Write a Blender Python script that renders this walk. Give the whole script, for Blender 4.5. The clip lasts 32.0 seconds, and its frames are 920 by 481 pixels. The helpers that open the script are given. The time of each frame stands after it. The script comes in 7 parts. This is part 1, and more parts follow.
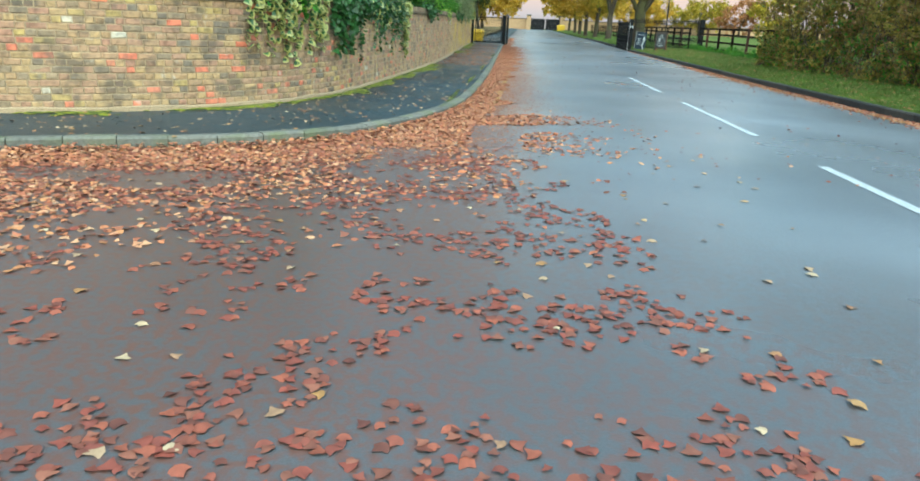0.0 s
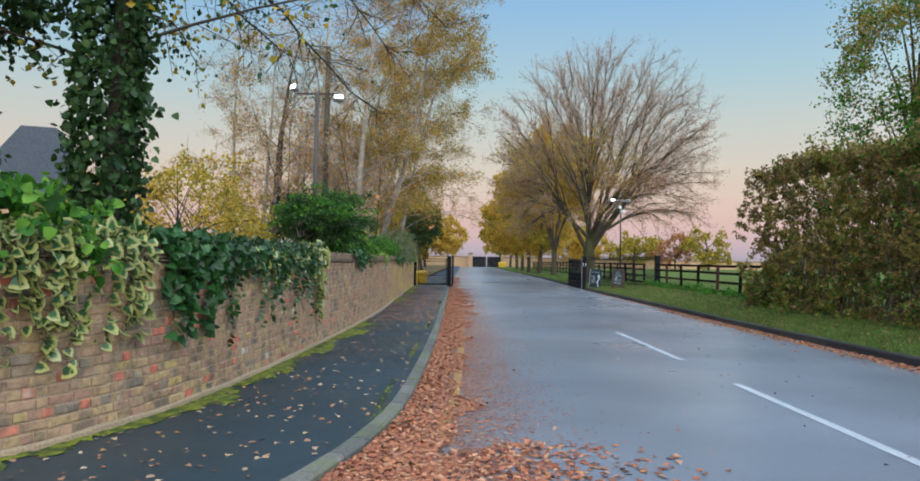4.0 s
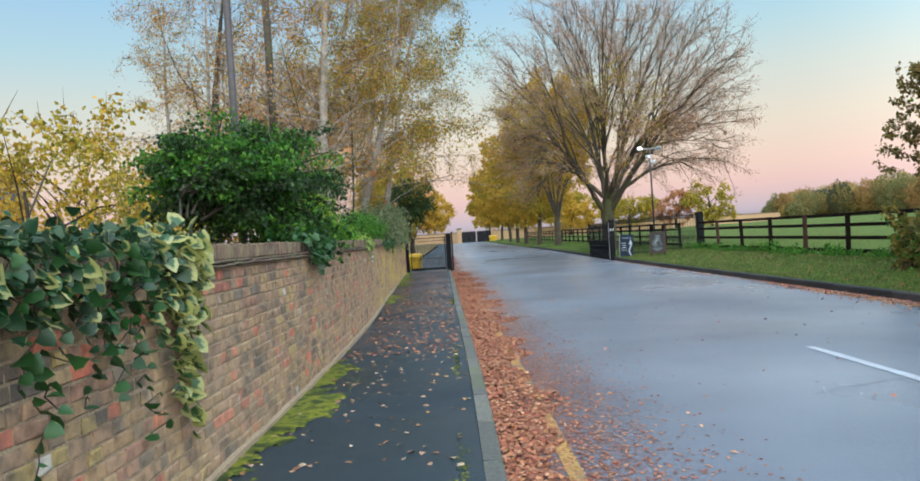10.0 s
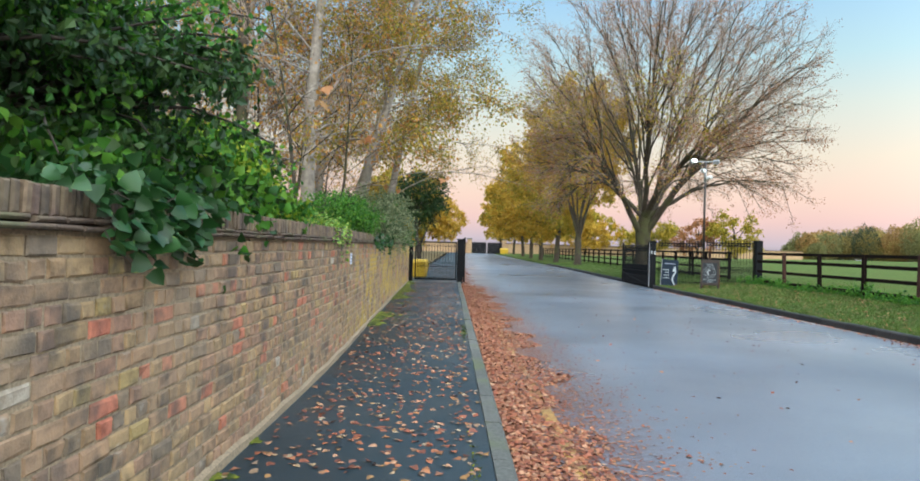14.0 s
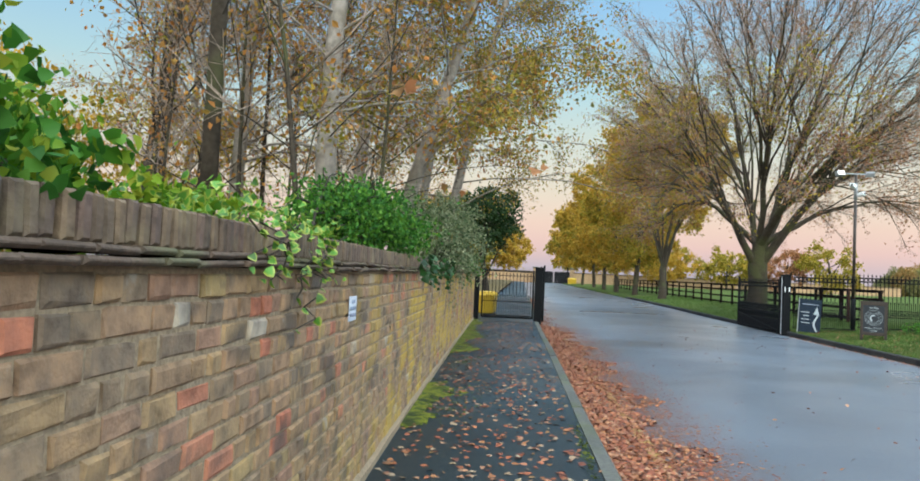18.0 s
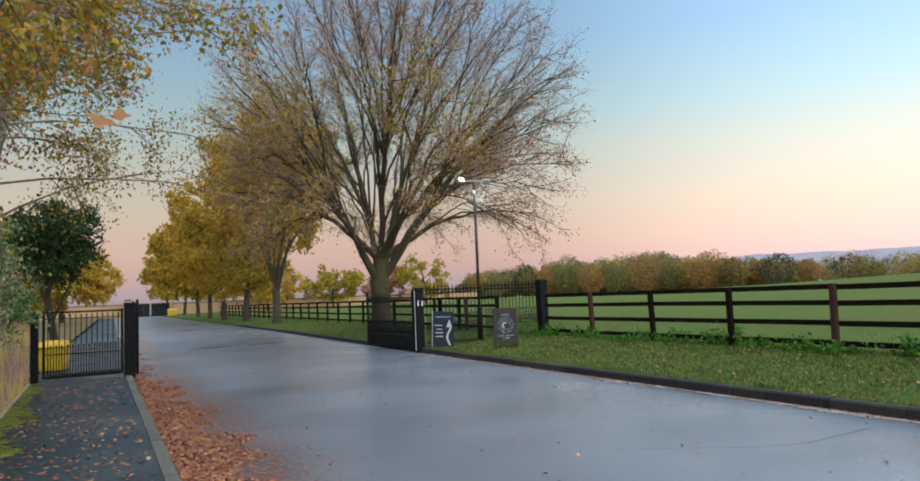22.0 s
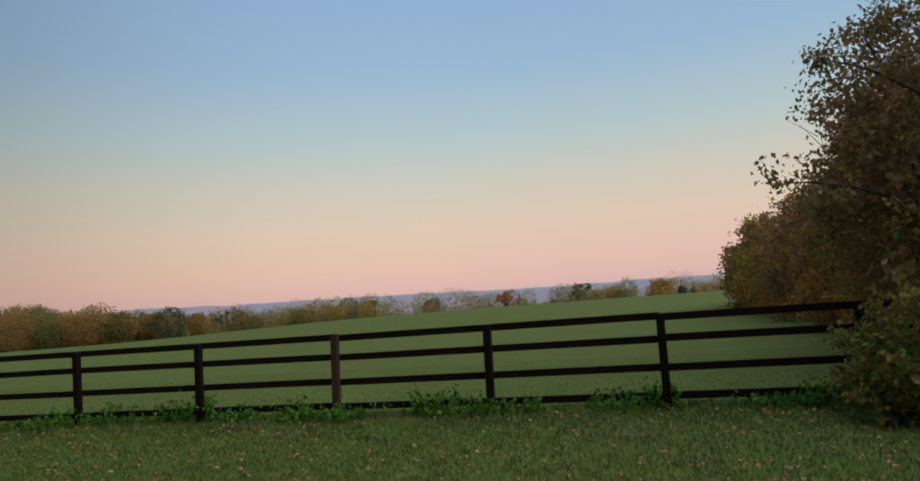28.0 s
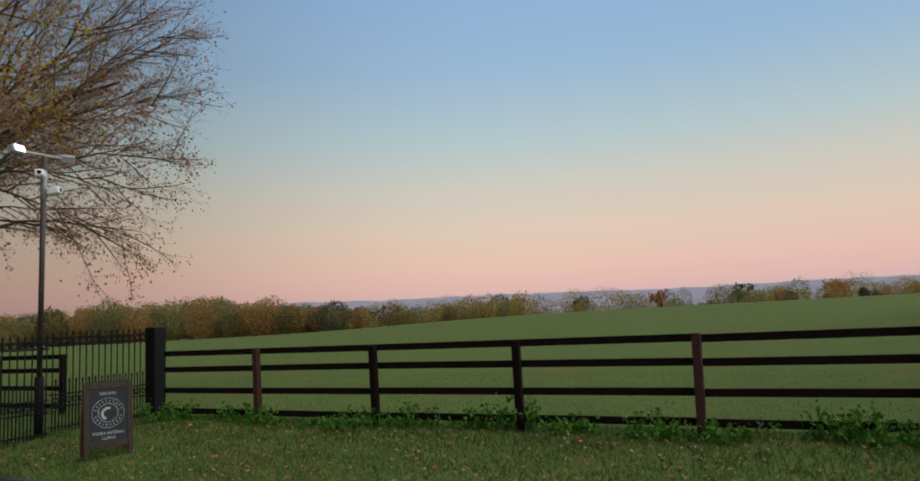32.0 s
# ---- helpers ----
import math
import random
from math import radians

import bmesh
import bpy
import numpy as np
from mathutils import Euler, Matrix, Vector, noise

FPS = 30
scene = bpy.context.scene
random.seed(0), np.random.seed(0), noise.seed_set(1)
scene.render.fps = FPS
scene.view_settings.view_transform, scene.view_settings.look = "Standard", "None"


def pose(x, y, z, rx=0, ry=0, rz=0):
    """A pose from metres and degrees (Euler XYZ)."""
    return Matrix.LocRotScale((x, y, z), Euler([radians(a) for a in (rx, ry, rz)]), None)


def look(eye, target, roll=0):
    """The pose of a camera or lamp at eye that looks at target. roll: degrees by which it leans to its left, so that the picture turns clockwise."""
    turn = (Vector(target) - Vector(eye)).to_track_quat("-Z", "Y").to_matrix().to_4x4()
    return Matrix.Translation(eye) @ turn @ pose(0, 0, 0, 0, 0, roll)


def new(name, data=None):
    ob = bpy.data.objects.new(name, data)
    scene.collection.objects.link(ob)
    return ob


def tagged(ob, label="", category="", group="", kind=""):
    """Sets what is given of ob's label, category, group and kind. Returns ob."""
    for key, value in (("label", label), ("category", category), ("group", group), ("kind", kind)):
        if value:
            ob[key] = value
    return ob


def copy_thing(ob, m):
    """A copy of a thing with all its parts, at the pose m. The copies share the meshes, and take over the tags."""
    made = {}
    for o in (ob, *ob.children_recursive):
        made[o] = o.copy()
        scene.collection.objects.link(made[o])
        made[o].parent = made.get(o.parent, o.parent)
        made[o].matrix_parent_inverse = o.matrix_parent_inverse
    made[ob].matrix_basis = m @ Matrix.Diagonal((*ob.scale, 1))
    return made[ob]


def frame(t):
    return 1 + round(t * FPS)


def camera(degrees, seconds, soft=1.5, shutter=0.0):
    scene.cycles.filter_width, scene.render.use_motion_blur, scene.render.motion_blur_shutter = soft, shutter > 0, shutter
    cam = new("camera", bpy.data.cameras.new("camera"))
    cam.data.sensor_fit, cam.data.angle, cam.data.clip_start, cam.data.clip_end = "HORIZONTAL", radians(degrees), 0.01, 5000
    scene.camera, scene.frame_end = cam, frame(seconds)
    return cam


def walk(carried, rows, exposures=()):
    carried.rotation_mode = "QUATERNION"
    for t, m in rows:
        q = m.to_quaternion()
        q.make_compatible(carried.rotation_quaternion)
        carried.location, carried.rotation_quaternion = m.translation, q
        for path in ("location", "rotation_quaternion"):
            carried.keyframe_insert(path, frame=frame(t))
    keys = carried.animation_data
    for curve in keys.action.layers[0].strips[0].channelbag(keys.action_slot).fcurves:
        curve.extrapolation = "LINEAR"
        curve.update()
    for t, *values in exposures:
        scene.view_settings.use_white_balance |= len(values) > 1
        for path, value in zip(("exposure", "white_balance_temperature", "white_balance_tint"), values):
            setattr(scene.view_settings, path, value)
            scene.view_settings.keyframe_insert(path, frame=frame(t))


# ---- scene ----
cam = camera(66.2, 32.0, 1.8)
PATH = [
    (0, (0.726, -2.09, 1.285), (0.589, -0.186, 0.69), 2.6),
    (0.5, (0.642, -1.493, 1.279), (0.503, 0.418, 0.708), 2.8),
    (1, (0.549, -0.873, 1.296), (0.386, 1.056, 0.793), 1.8),
    (1.5, (0.394, -0.265, 1.354), (0.12, 1.682, 0.989), 0.6),
    (2, (0.386, 0.359, 1.418), (0.186, 2.349, 1.367), -2.1),
    (2.5, (0.335, 0.976, 1.453), (0.231, 2.973, 1.484), -0.5),
    (4.5, (0.47, 3.27, 1.455), (0.546, 5.267, 1.531), 2.1),
    (5, (0.518, 3.88, 1.455), (0.801, 5.857, 1.566), 4.7),
    (5.5, (0.553, 4.48, 1.464), (0.898, 6.446, 1.58), 4.7),
    (6, (0.507, 5.088, 1.447), (0.873, 7.051, 1.567), 4.5),
    (6.5, (0.523, 5.688, 1.416), (0.932, 7.645, 1.456), 5.0),
    (7, (0.531, 6.355, 1.394), (0.867, 8.327, 1.399), 3.6),
    (7.5, (0.568, 6.868, 1.382), (0.865, 8.845, 1.415), 5.4),
    (8, (0.499, 7.394, 1.362), (0.572, 9.393, 1.393), 5.9),
    (8.5, (0.405, 7.934, 1.338), (0.438, 9.933, 1.368), 4.8),
    (9, (0.152, 8.594, 1.336), (-0.092, 10.579, 1.361), 4.3),
    (9.5, (-0.162, 8.942, 1.459), (-0.171, 10.942, 1.417), -1.4),
    (10, (-0.277, 9.517, 1.495), (-0.247, 11.517, 1.483), -3.7),
    (10.5, (-0.389, 10.22, 1.498), (-0.527, 12.216, 1.491), -3.0),
    (11, (-0.39, 10.798, 1.504), (-0.768, 12.761, 1.466), -3.0),
    (11.5, (-0.409, 11.222, 1.468), (-0.786, 13.186, 1.491), -3.2),
    (12, (-0.325, 11.756, 1.432), (-0.46, 13.751, 1.453), -2.3),
    (12.5, (-0.351, 12.41, 1.396), (-0.514, 14.403, 1.377), -0.7),
    (13, (-0.365, 12.982, 1.377), (-0.463, 14.98, 1.412), -0.5),
    (13.5, (-0.422, 13.637, 1.373), (-0.559, 15.632, 1.353), 1.5),
    (14, (-0.417, 14.129, 1.374), (-0.412, 16.129, 1.391), 1.6),
    (14.5, (-0.514, 14.8, 1.355), (-0.529, 16.8, 1.356), 2.4),
    (16.5, (-0.711, 17.513, 1.405), (-0.827, 19.51, 1.419), 2.3),
    (17, (-0.713, 18.005, 1.407), (-0.87, 19.998, 1.463), 4.0),
    (17.5, (-0.732, 18.587, 1.42), (-0.785, 20.585, 1.496), 4.2),
    (18, (-0.839, 19.147, 1.411), (-1.016, 21.137, 1.5), 2.7),
    (18.5, (-0.9, 19.585, 1.417), (-1.054, 21.578, 1.481), 1.8),
    (19, (-0.975, 20.081, 1.417), (-1.139, 22.074, 1.43), 1.3),
    (19.5, (-1.017, 20.586, 1.429), (-1.026, 22.586, 1.389), -0.8),
    (20, (-0.974, 21.103, 1.446), (-0.908, 23.102, 1.425), 0.6),
    (20.5, (-0.91, 21.495, 1.467), (-0.641, 23.477, 1.461), 0.1),
    (21, (-0.797, 21.939, 1.501), (-0.326, 23.88, 1.604), 0.3),
    (21.5, (-0.735, 22.301, 1.531), (-0.185, 24.218, 1.675), -1.1),
    (22, (-0.686, 22.608, 1.512), (0.2, 24.394, 1.668), -2.3),
    (22.5, (-0.568, 22.877, 1.518), (0.604, 24.48, 1.75), -1.6),
    (23, (-0.522, 23.081, 1.473), (0.899, 24.464, 1.738), -2.3),
    (23.5, (-0.477, 23.286, 1.446), (1.061, 24.547, 1.655), -2.9),
    (24, (-0.3, 23.568, 1.455), (1.294, 24.755, 1.674), -3.0),
    (24.5, (-0.245, 23.95, 1.429), (1.382, 25.097, 1.622), -3.0),
    (25, (-0.115, 24.279, 1.421), (1.597, 25.3, 1.593), -2.9),
    (25.5, (0.039, 24.603, 1.449), (1.792, 25.544, 1.652), -2.1),
    (26, (0.069, 24.928, 1.5), (1.869, 25.771, 1.724), -4.5),
    (26.5, (0.109, 25.175, 1.534), (1.975, 25.857, 1.769), -4.7),
    (28.5, (1.845, 26.574, 1.593), (3.755, 27.13, 1.807), -4.0),
    (29, (2.498, 27.201, 1.599), (4.401, 27.78, 1.804), -4.1),
    (29.5, (2.876, 27.532, 1.648), (4.784, 28.086, 1.88), -3.7),
    (30, (3.006, 27.646, 1.67), (4.916, 28.178, 1.936), -3.1),
    (30.5, (2.925, 27.959, 1.678), (4.817, 28.539, 1.964), -2.2),
    (31, (2.584, 28.519, 1.686), (4.421, 29.258, 1.967), -2.5),
    (31.5, (2.206, 28.862, 1.693), (3.997, 29.715, 1.944), -2.7),
    (32, (1.85, 29.228, 1.714), (3.606, 30.157, 1.946), -2.7),
]
EXPOSURES = [(0.0, 1.20, 6050, -16), (1.5, 1.03, 6150, -10), (2.5, 0.75, 6100, -2), (4.5, 0.62, 5900, 4), (5.5, 0.60, 5900, 4), (6.2, 0.54, 5900, 4), (6.9, 0.58, 6900, 12), (7.3, 0.58, 6800, 12), (8.2, 0.62, 6350, 6), (10.0, 0.88, 6000, 2), (12.0, 0.97, 5700, 3), (14.0, 1.0, 6050, 1), (18.0, 0.88, 6000, -2), (21.0, 0.74, 6200, -3),
             (21.7, 0.62, 6300, 2), (22.5, -0.05, 6500, 8), (23.2, -0.3, 6600, 9), (27.0, -0.4, 6700, 9), (30.2, -0.3, 7200, 9), (31.0, -0.42, 5900, 2), (31.8, -0.36, 6800, 9)]

walk(cam, [(t, look(e, g, r)) for t, e, g, r in PATH], EXPOSURES)

# ---------------------------------------------------------------- world and light
world = bpy.data.worlds.new("evening_sky")
scene.world = world
world.use_nodes = True
wn, wl = world.node_tree.nodes, world.node_tree.links
bg = wn["Background"]
tc = wn.new("ShaderNodeTexCoord")
sep = wn.new("ShaderNodeSeparateXYZ")
ramp = wn.new("ShaderNodeValToRGB")
wl.new(tc.outputs["Generated"], sep.inputs[0])
wl.new(sep.outputs["Z"], ramp.inputs[0])
SKY = [(-0.02, (0.30, 0.27, 0.30)), (0.012, (0.42, 0.36, 0.43)), (0.045, (0.57, 0.37, 0.40)), (0.075, (0.61, 0.40, 0.385)),
       (0.125, (0.58, 0.45, 0.39)), (0.19, (0.48, 0.465, 0.435)), (0.25, (0.35, 0.455, 0.505)), (0.34, (0.245, 0.385, 0.565)),
       (0.50, (0.19, 0.33, 0.60)), (1.0, (0.17, 0.29, 0.56))]
while len(ramp.color_ramp.elements) < len(SKY):
    ramp.color_ramp.elements.new(0.5)
for el, (p, c) in zip(ramp.color_ramp.elements, SKY):
    el.position, el.color = max(p, 0.0), (*c, 1)
sky = wn.new("ShaderNodeTexSky")
sky.sky_type, sky.sun_disc = "NISHITA", False
sky.sun_elevation, sky.sun_rotation = radians(2.0), radians(190)
add = wn.new("ShaderNodeMixRGB")
add.blend_type = "ADD"
add.inputs[0].default_value = 0.06
wl.new(ramp.outputs[0], add.inputs[1])
wl.new(sky.outputs[0], add.inputs[2])
# the afterglow is a little stronger towards the east
east = wn.new("ShaderNodeMapRange")
east.interpolation_type = "SMOOTHSTEP"
for k_, v_ in (("From Min", 0.42), ("From Max", 0.97), ("To Min", 0.70), ("To Max", 1.42)):
    east.inputs[k_].default_value = v_
flat_way, level, sep2 = wn.new("ShaderNodeCombineXYZ"), wn.new("ShaderNodeVectorMath"), wn.new("ShaderNodeSeparateXYZ")
level.operation = "NORMALIZE"
wl.new(sep.outputs["X"], flat_way.inputs["X"])
wl.new(sep.outputs["Y"], flat_way.inputs["Y"])
wl.new(flat_way.outputs[0], level.inputs[0])
wl.new(level.outputs[0], sep2.inputs[0])
wl.new(sep2.outputs["X"], east.inputs["Value"])
wl.new(add.outputs[0], bg.inputs[0])
wl.new(east.outputs[0], bg.inputs[1])

sun = new("sun", bpy.data.lights.new("sun", "SUN"))
sun.data.energy, sun.data.angle, sun.data.color = 4.1, radians(110), (1.0, 0.96, 0.90)
sun.matrix_world = look((4, -20, 26), (0, 0, 0))


# ---------------------------------------------------------------- materials
def nodes_of(name):
    m = bpy.data.materials.new(name)
    m.use_nodes = True
    return m, m.node_tree.nodes, m.node_tree.links, m.node_tree.nodes["Principled BSDF"]


def ramp_node(n, stops):
    r = n.new("ShaderNodeValToRGB")
    while len(r.color_ramp.elements) < len(stops):
        r.color_ramp.elements.new(0.5)
    for e, (p, c) in zip(r.color_ramp.elements, stops):
        e.position, e.color = p, (*c, 1)
    return r


def even(*cols):
    return [(i / max(1, len(cols) - 1), c) for i, c in enumerate(cols)]


def world_noise(n, l, scale, detail=4.0):
    g = n.new("ShaderNodeNewGeometry")
    x = n.new("ShaderNodeTexNoise")
    x.inputs["Scale"].default_value, x.inputs["Detail"].default_value = scale, detail
    l.new(g.outputs["Position"], x.inputs["Vector"])
    return x


def mix(n, l, kind, fac, a, b):
    m = n.new("ShaderNodeMixRGB")
    m.blend_type = kind
    for i, v in enumerate((fac, a, b)):
        if hasattr(v, "is_linked"):
            l.new(v, m.inputs[i])
        else:
            m.inputs[i].default_value = v if i == 0 else (*v, 1)
    return m.outputs[0]


def surface(name, cols, pick="noise", scale=3.0, fine=40.0, fine_amt=0.35, rough=0.8, bump=0.3, bump_scale=60.0, metal=0.0, spec=0.4, leaf=0.0, stains=None):
    """Colour picked from a ramp by noise, by island or by object; darkened and lightened by a fine grain; relief; optional stains (colour, scale, amount)."""
    m, n, l, b = nodes_of(name)
    if pick == "island":
        src = n.new("ShaderNodeNewGeometry").outputs["Random Per Island"]
    elif pick == "object":
        src = n.new("ShaderNodeObjectInfo").outputs["Random"]
    else:
        src = world_noise(n, l, scale).outputs["Fac"]
    base = ramp_node(n, cols if isinstance(cols[0][0], (int, float)) and len(cols[0]) == 2 else even(*cols))
    l.new(src, base.inputs[0])
    grain = world_noise(n, l, fine, 5)
    shade = ramp_node(n, [(0.3, (1 - fine_amt,) * 3), (0.7, (1 + fine_amt * 0.5,) * 3)])
    l.new(grain.outputs["Fac"], shade.inputs[0])
    col = mix(n, l, "MULTIPLY", 1.0, base.outputs[0], shade.outputs[0])
    if stains:
        sc, ss, sa = stains
        sn = world_noise(n, l, ss, 6)
        sr = ramp_node(n, [(0.5, (0, 0, 0)), (0.68, (sa,) * 3)])
        l.new(sn.outputs["Fac"], sr.inputs[0])
        col = mix(n, l, "MIX", sr.outputs[0], col, sc)
    l.new(col, b.inputs["Base Color"])
    b.inputs["Roughness"].default_value, b.inputs["Metallic"].default_value = rough, metal
    b.inputs["Specular IOR Level"].default_value = spec
    if bump:
        bn = world_noise(n, l, bump_scale, 6)
        bp = n.new("ShaderNodeBump")
        bp.inputs["Strength"].default_value, bp.inputs["Distance"].default_value = bump, 0.01
        l.new(bn.outputs["Fac"], bp.inputs["Height"])
        l.new(bp.outputs[0], b.inputs["Normal"])
    if leaf:
        tr = n.new("ShaderNodeBsdfTranslucent")
        l.new(col, tr.inputs[0])
        mx = n.new("ShaderNodeMixShader")
        mx.inputs[0].default_value = leaf
        l.new(b.outputs[0], mx.inputs[1])
        l.new(tr.outputs[0], mx.inputs[2])
        l.new(mx.outputs[0], n["Material Output"].inputs[0])
    return m


BRICKS = [(0.0, (0.30, 0.195, 0.105)), (0.16, (0.33, 0.225, 0.115)), (0.32, (0.25, 0.165, 0.10)), (0.44, (0.30, 0.19, 0.115)), (0.56, (0.20, 0.150, 0.10)),
          (0.63, (0.28, 0.155, 0.105)), (0.71, (0.46, 0.140, 0.085)), (0.785, (0.29, 0.175, 0.115)), (0.88, (0.155, 0.125, 0.095)), (0.945, (0.33, 0.24, 0.095)), (0.985, (0.44, 0.40, 0.33))]


def brick_material(name, pick):
    m, n, l, b = nodes_of(name)
    src = (n.new("ShaderNodeObjectInfo") if pick == "object" else n.new("ShaderNodeNewGeometry")).outputs["Random" if pick == "object" else "Random Per Island"]
    base = ramp_node(n, BRICKS)
    base.color_ramp.interpolation = "CONSTANT"
    l.new(src, base.inputs[0])
    grain = world_noise(n, l, 17, 8)
    shade = ramp_node(n, [(0.28, (0.52, 0.50, 0.47)), (0.5, (1, 1, 1)), (0.72, (1.32, 1.28, 1.18))])
    l.new(grain.outputs["Fac"], shade.inputs[0])
    # the later stretch of the wall is of yellower stock bricks
    g = n.new("ShaderNodeNewGeometry")
    sp = n.new("ShaderNodeSeparateXYZ")
    l.new(g.outputs["Position"], sp.inputs[0])
    stock = n.new("ShaderNodeMapRange")
    stock.inputs["From Min"].default_value, stock.inputs["From Max"].default_value, stock.inputs["To Max"].default_value = 14.5, 19.0, 0.30
    l.new(sp.outputs["Y"], stock.inputs["Value"])
    col = mix(n, l, "MIX", stock.outputs[0], base.outputs[0], (0.315, 0.195, 0.100))
    col = mix(n, l, "MULTIPLY", 1.0, col, shade.outputs[0])
    # broad grime and pale bloom
    sn = world_noise(n, l, 0.9, 5)
    sr = ramp_node(n, [(0.46, (0, 0, 0)), (0.62, (0.35,) * 3)])
    l.new(sn.outputs["Fac"], sr.inputs[0])
    col = mix(n, l, "MIX", sr.outputs[0], col, (0.36, 0.25, 0.15))
    wn2 = world_noise(n, l, 7.0, 6)
    wr = ramp_node(n, [(0.66, (0, 0, 0)), (0.74, (0.55,) * 3)])
    l.new(wn2.outputs["Fac"], wr.inputs[0])
    col = mix(n, l, "MIX", wr.outputs[0], col, (0.42, 0.38, 0.32))
    so = world_noise(n, l, 4.2, 7)
    sor = ramp_node(n, [(0.51, (0, 0, 0)), (0.65, (0.78,) * 3)])
    l.new(so.outputs["Fac"], sor.inputs[0])
    col = mix(n, l, "MIX", sor.outputs[0], col, (0.085, 0.07, 0.055))
    # yellow lichen on the far stretch of the wall
    mr = n.new("ShaderNodeMapRange")
    mr.inputs["From Min"].default_value, mr.inputs["From Max"].default_value = 22.2, 25.2
    l.new(sp.outputs["Y"], mr.inputs["Value"])
    ln = world_noise(n, l, 2.3, 6)
    lr = ramp_node(n, [(0.47, (0, 0, 0)), (0.60, (0.85,) * 3)])
    l.new(ln.outputs["Fac"], lr.inputs[0])
    fac = mix(n, l, "MULTIPLY", 1.0, lr.outputs[0], mr.outputs[0])
    col = mix(n, l, "MIX", fac, col, (0.47, 0.315, 0.05))
    l.new(col, b.inputs["Base Color"])
    b.inputs["Roughness"].default_value = 0.9
    bn = world_noise(n, l, 90, 6)
    bp = n.new("ShaderNodeBump")
    bp.inputs["Strength"].default_value, bp.inputs["Distance"].default_value = 0.55, 0.008
    l.new(bn.outputs["Fac"], bp.inputs["Height"])
    l.new(bp.outputs[0], b.inputs["Normal"])
    return m


def road_material(name, base, rough_lo, rough_hi, bump, damp, litter=False):
    m, n, l, b = nodes_of(name)
    a = world_noise(n, l, 0.35, 5)
    r = ramp_node(n, [(0.3, tuple(c * 0.75 for c in base)), (0.7, tuple(c * 1.3 for c in base))])
    l.new(a.outputs["Fac"], r.inputs[0])
    g = world_noise(n, l, 160, 3)
    gr = ramp_node(n, [(0.3, (0.6,) * 3), (0.72, (1.5,) * 3)])
    l.new(g.outputs["Fac"], gr.inputs[0])
    col = mix(n, l, "MULTIPLY", 1.0, r.outputs[0], gr.outputs[0])
    if litter:
        # crushed leaves trodden into the gutter strip and across the mouth of the corner
        pos = n.new("ShaderNodeNewGeometry")
        ax = n.new("ShaderNodeSeparateXYZ")
        l.new(pos.outputs["Position"], ax.inputs[0])
        strip, mouth, lean, both = n.new("ShaderNodeMapRange"), n.new("ShaderNodeMapRange"), n.new("ShaderNodeMath"), n.new("ShaderNodeMath")
        strip.inputs["From Min"].default_value, strip.inputs["From Max"].default_value = 1.25, 0.55
        l.new(ax.outputs["X"], strip.inputs["Value"])
        lean.operation, lean.inputs[1].default_value = "MULTIPLY_ADD", 0.62
        l.new(ax.outputs["Y"], lean.inputs[0])
        l.new(ax.outputs["X"], lean.inputs[2])
        mouth.inputs["From Min"].default_value, mouth.inputs["From Max"].default_value, mouth.inputs["To Max"].default_value = 4.6, 1.2, 0.75
        l.new(lean.outputs[0], mouth.inputs["Value"])
        both.operation = "MAXIMUM"
        l.new(strip.outputs[0], both.inputs[0])
        l.new(mouth.outputs[0], both.inputs[1])
        # the base colour grows gradually darker towards the corner mouth
        col = mix(n, l, "MIX", mouth.outputs[0], col, (0.040, 0.049, 0.052))
        ln = world_noise(n, l, 24.0, 12)
        lr = ramp_node(n, [(0.40, (0.16,) * 3), (0.60, (0.88,) * 3)])
        l.new(ln.outputs["Fac"], lr.inputs[0])
        fac = mix(n, l, "MULTIPLY", 1.0, lr.outputs[0], both.outputs[0])
        col = mix(n, l, "MIX", fac, col, (0.105, 0.048, 0.036))
    d = world_noise(n, l, damp, 5)
    dr = n.new("ShaderNodeMapRange")
    dr.inputs["From Min"].default_value, dr.inputs["From Max"].default_value = 0.35, 0.65
    dr.inputs["To Min"].default_value, dr.inputs["To Max"].default_value = rough_lo, rough_hi
    l.new(d.outputs["Fac"], dr.inputs["Value"])
    l.new(dr.outputs[0], b.inputs["Roughness"])
    l.new(col, b.inputs["Base Color"])
    b.inputs["Specular IOR Level"].default_value = 0.5 if litter else 0.38
    bn = world_noise(n, l, 110, 4)
    bp = n.new("ShaderNodeBump")
    bp.inputs["Strength"].default_value, bp.inputs["Distance"].default_value = bump, 0.006
    l.new(bn.outputs["Fac"], bp.inputs["Height"])
    l.new(bp.outputs[0], b.inputs["Normal"])
    return m


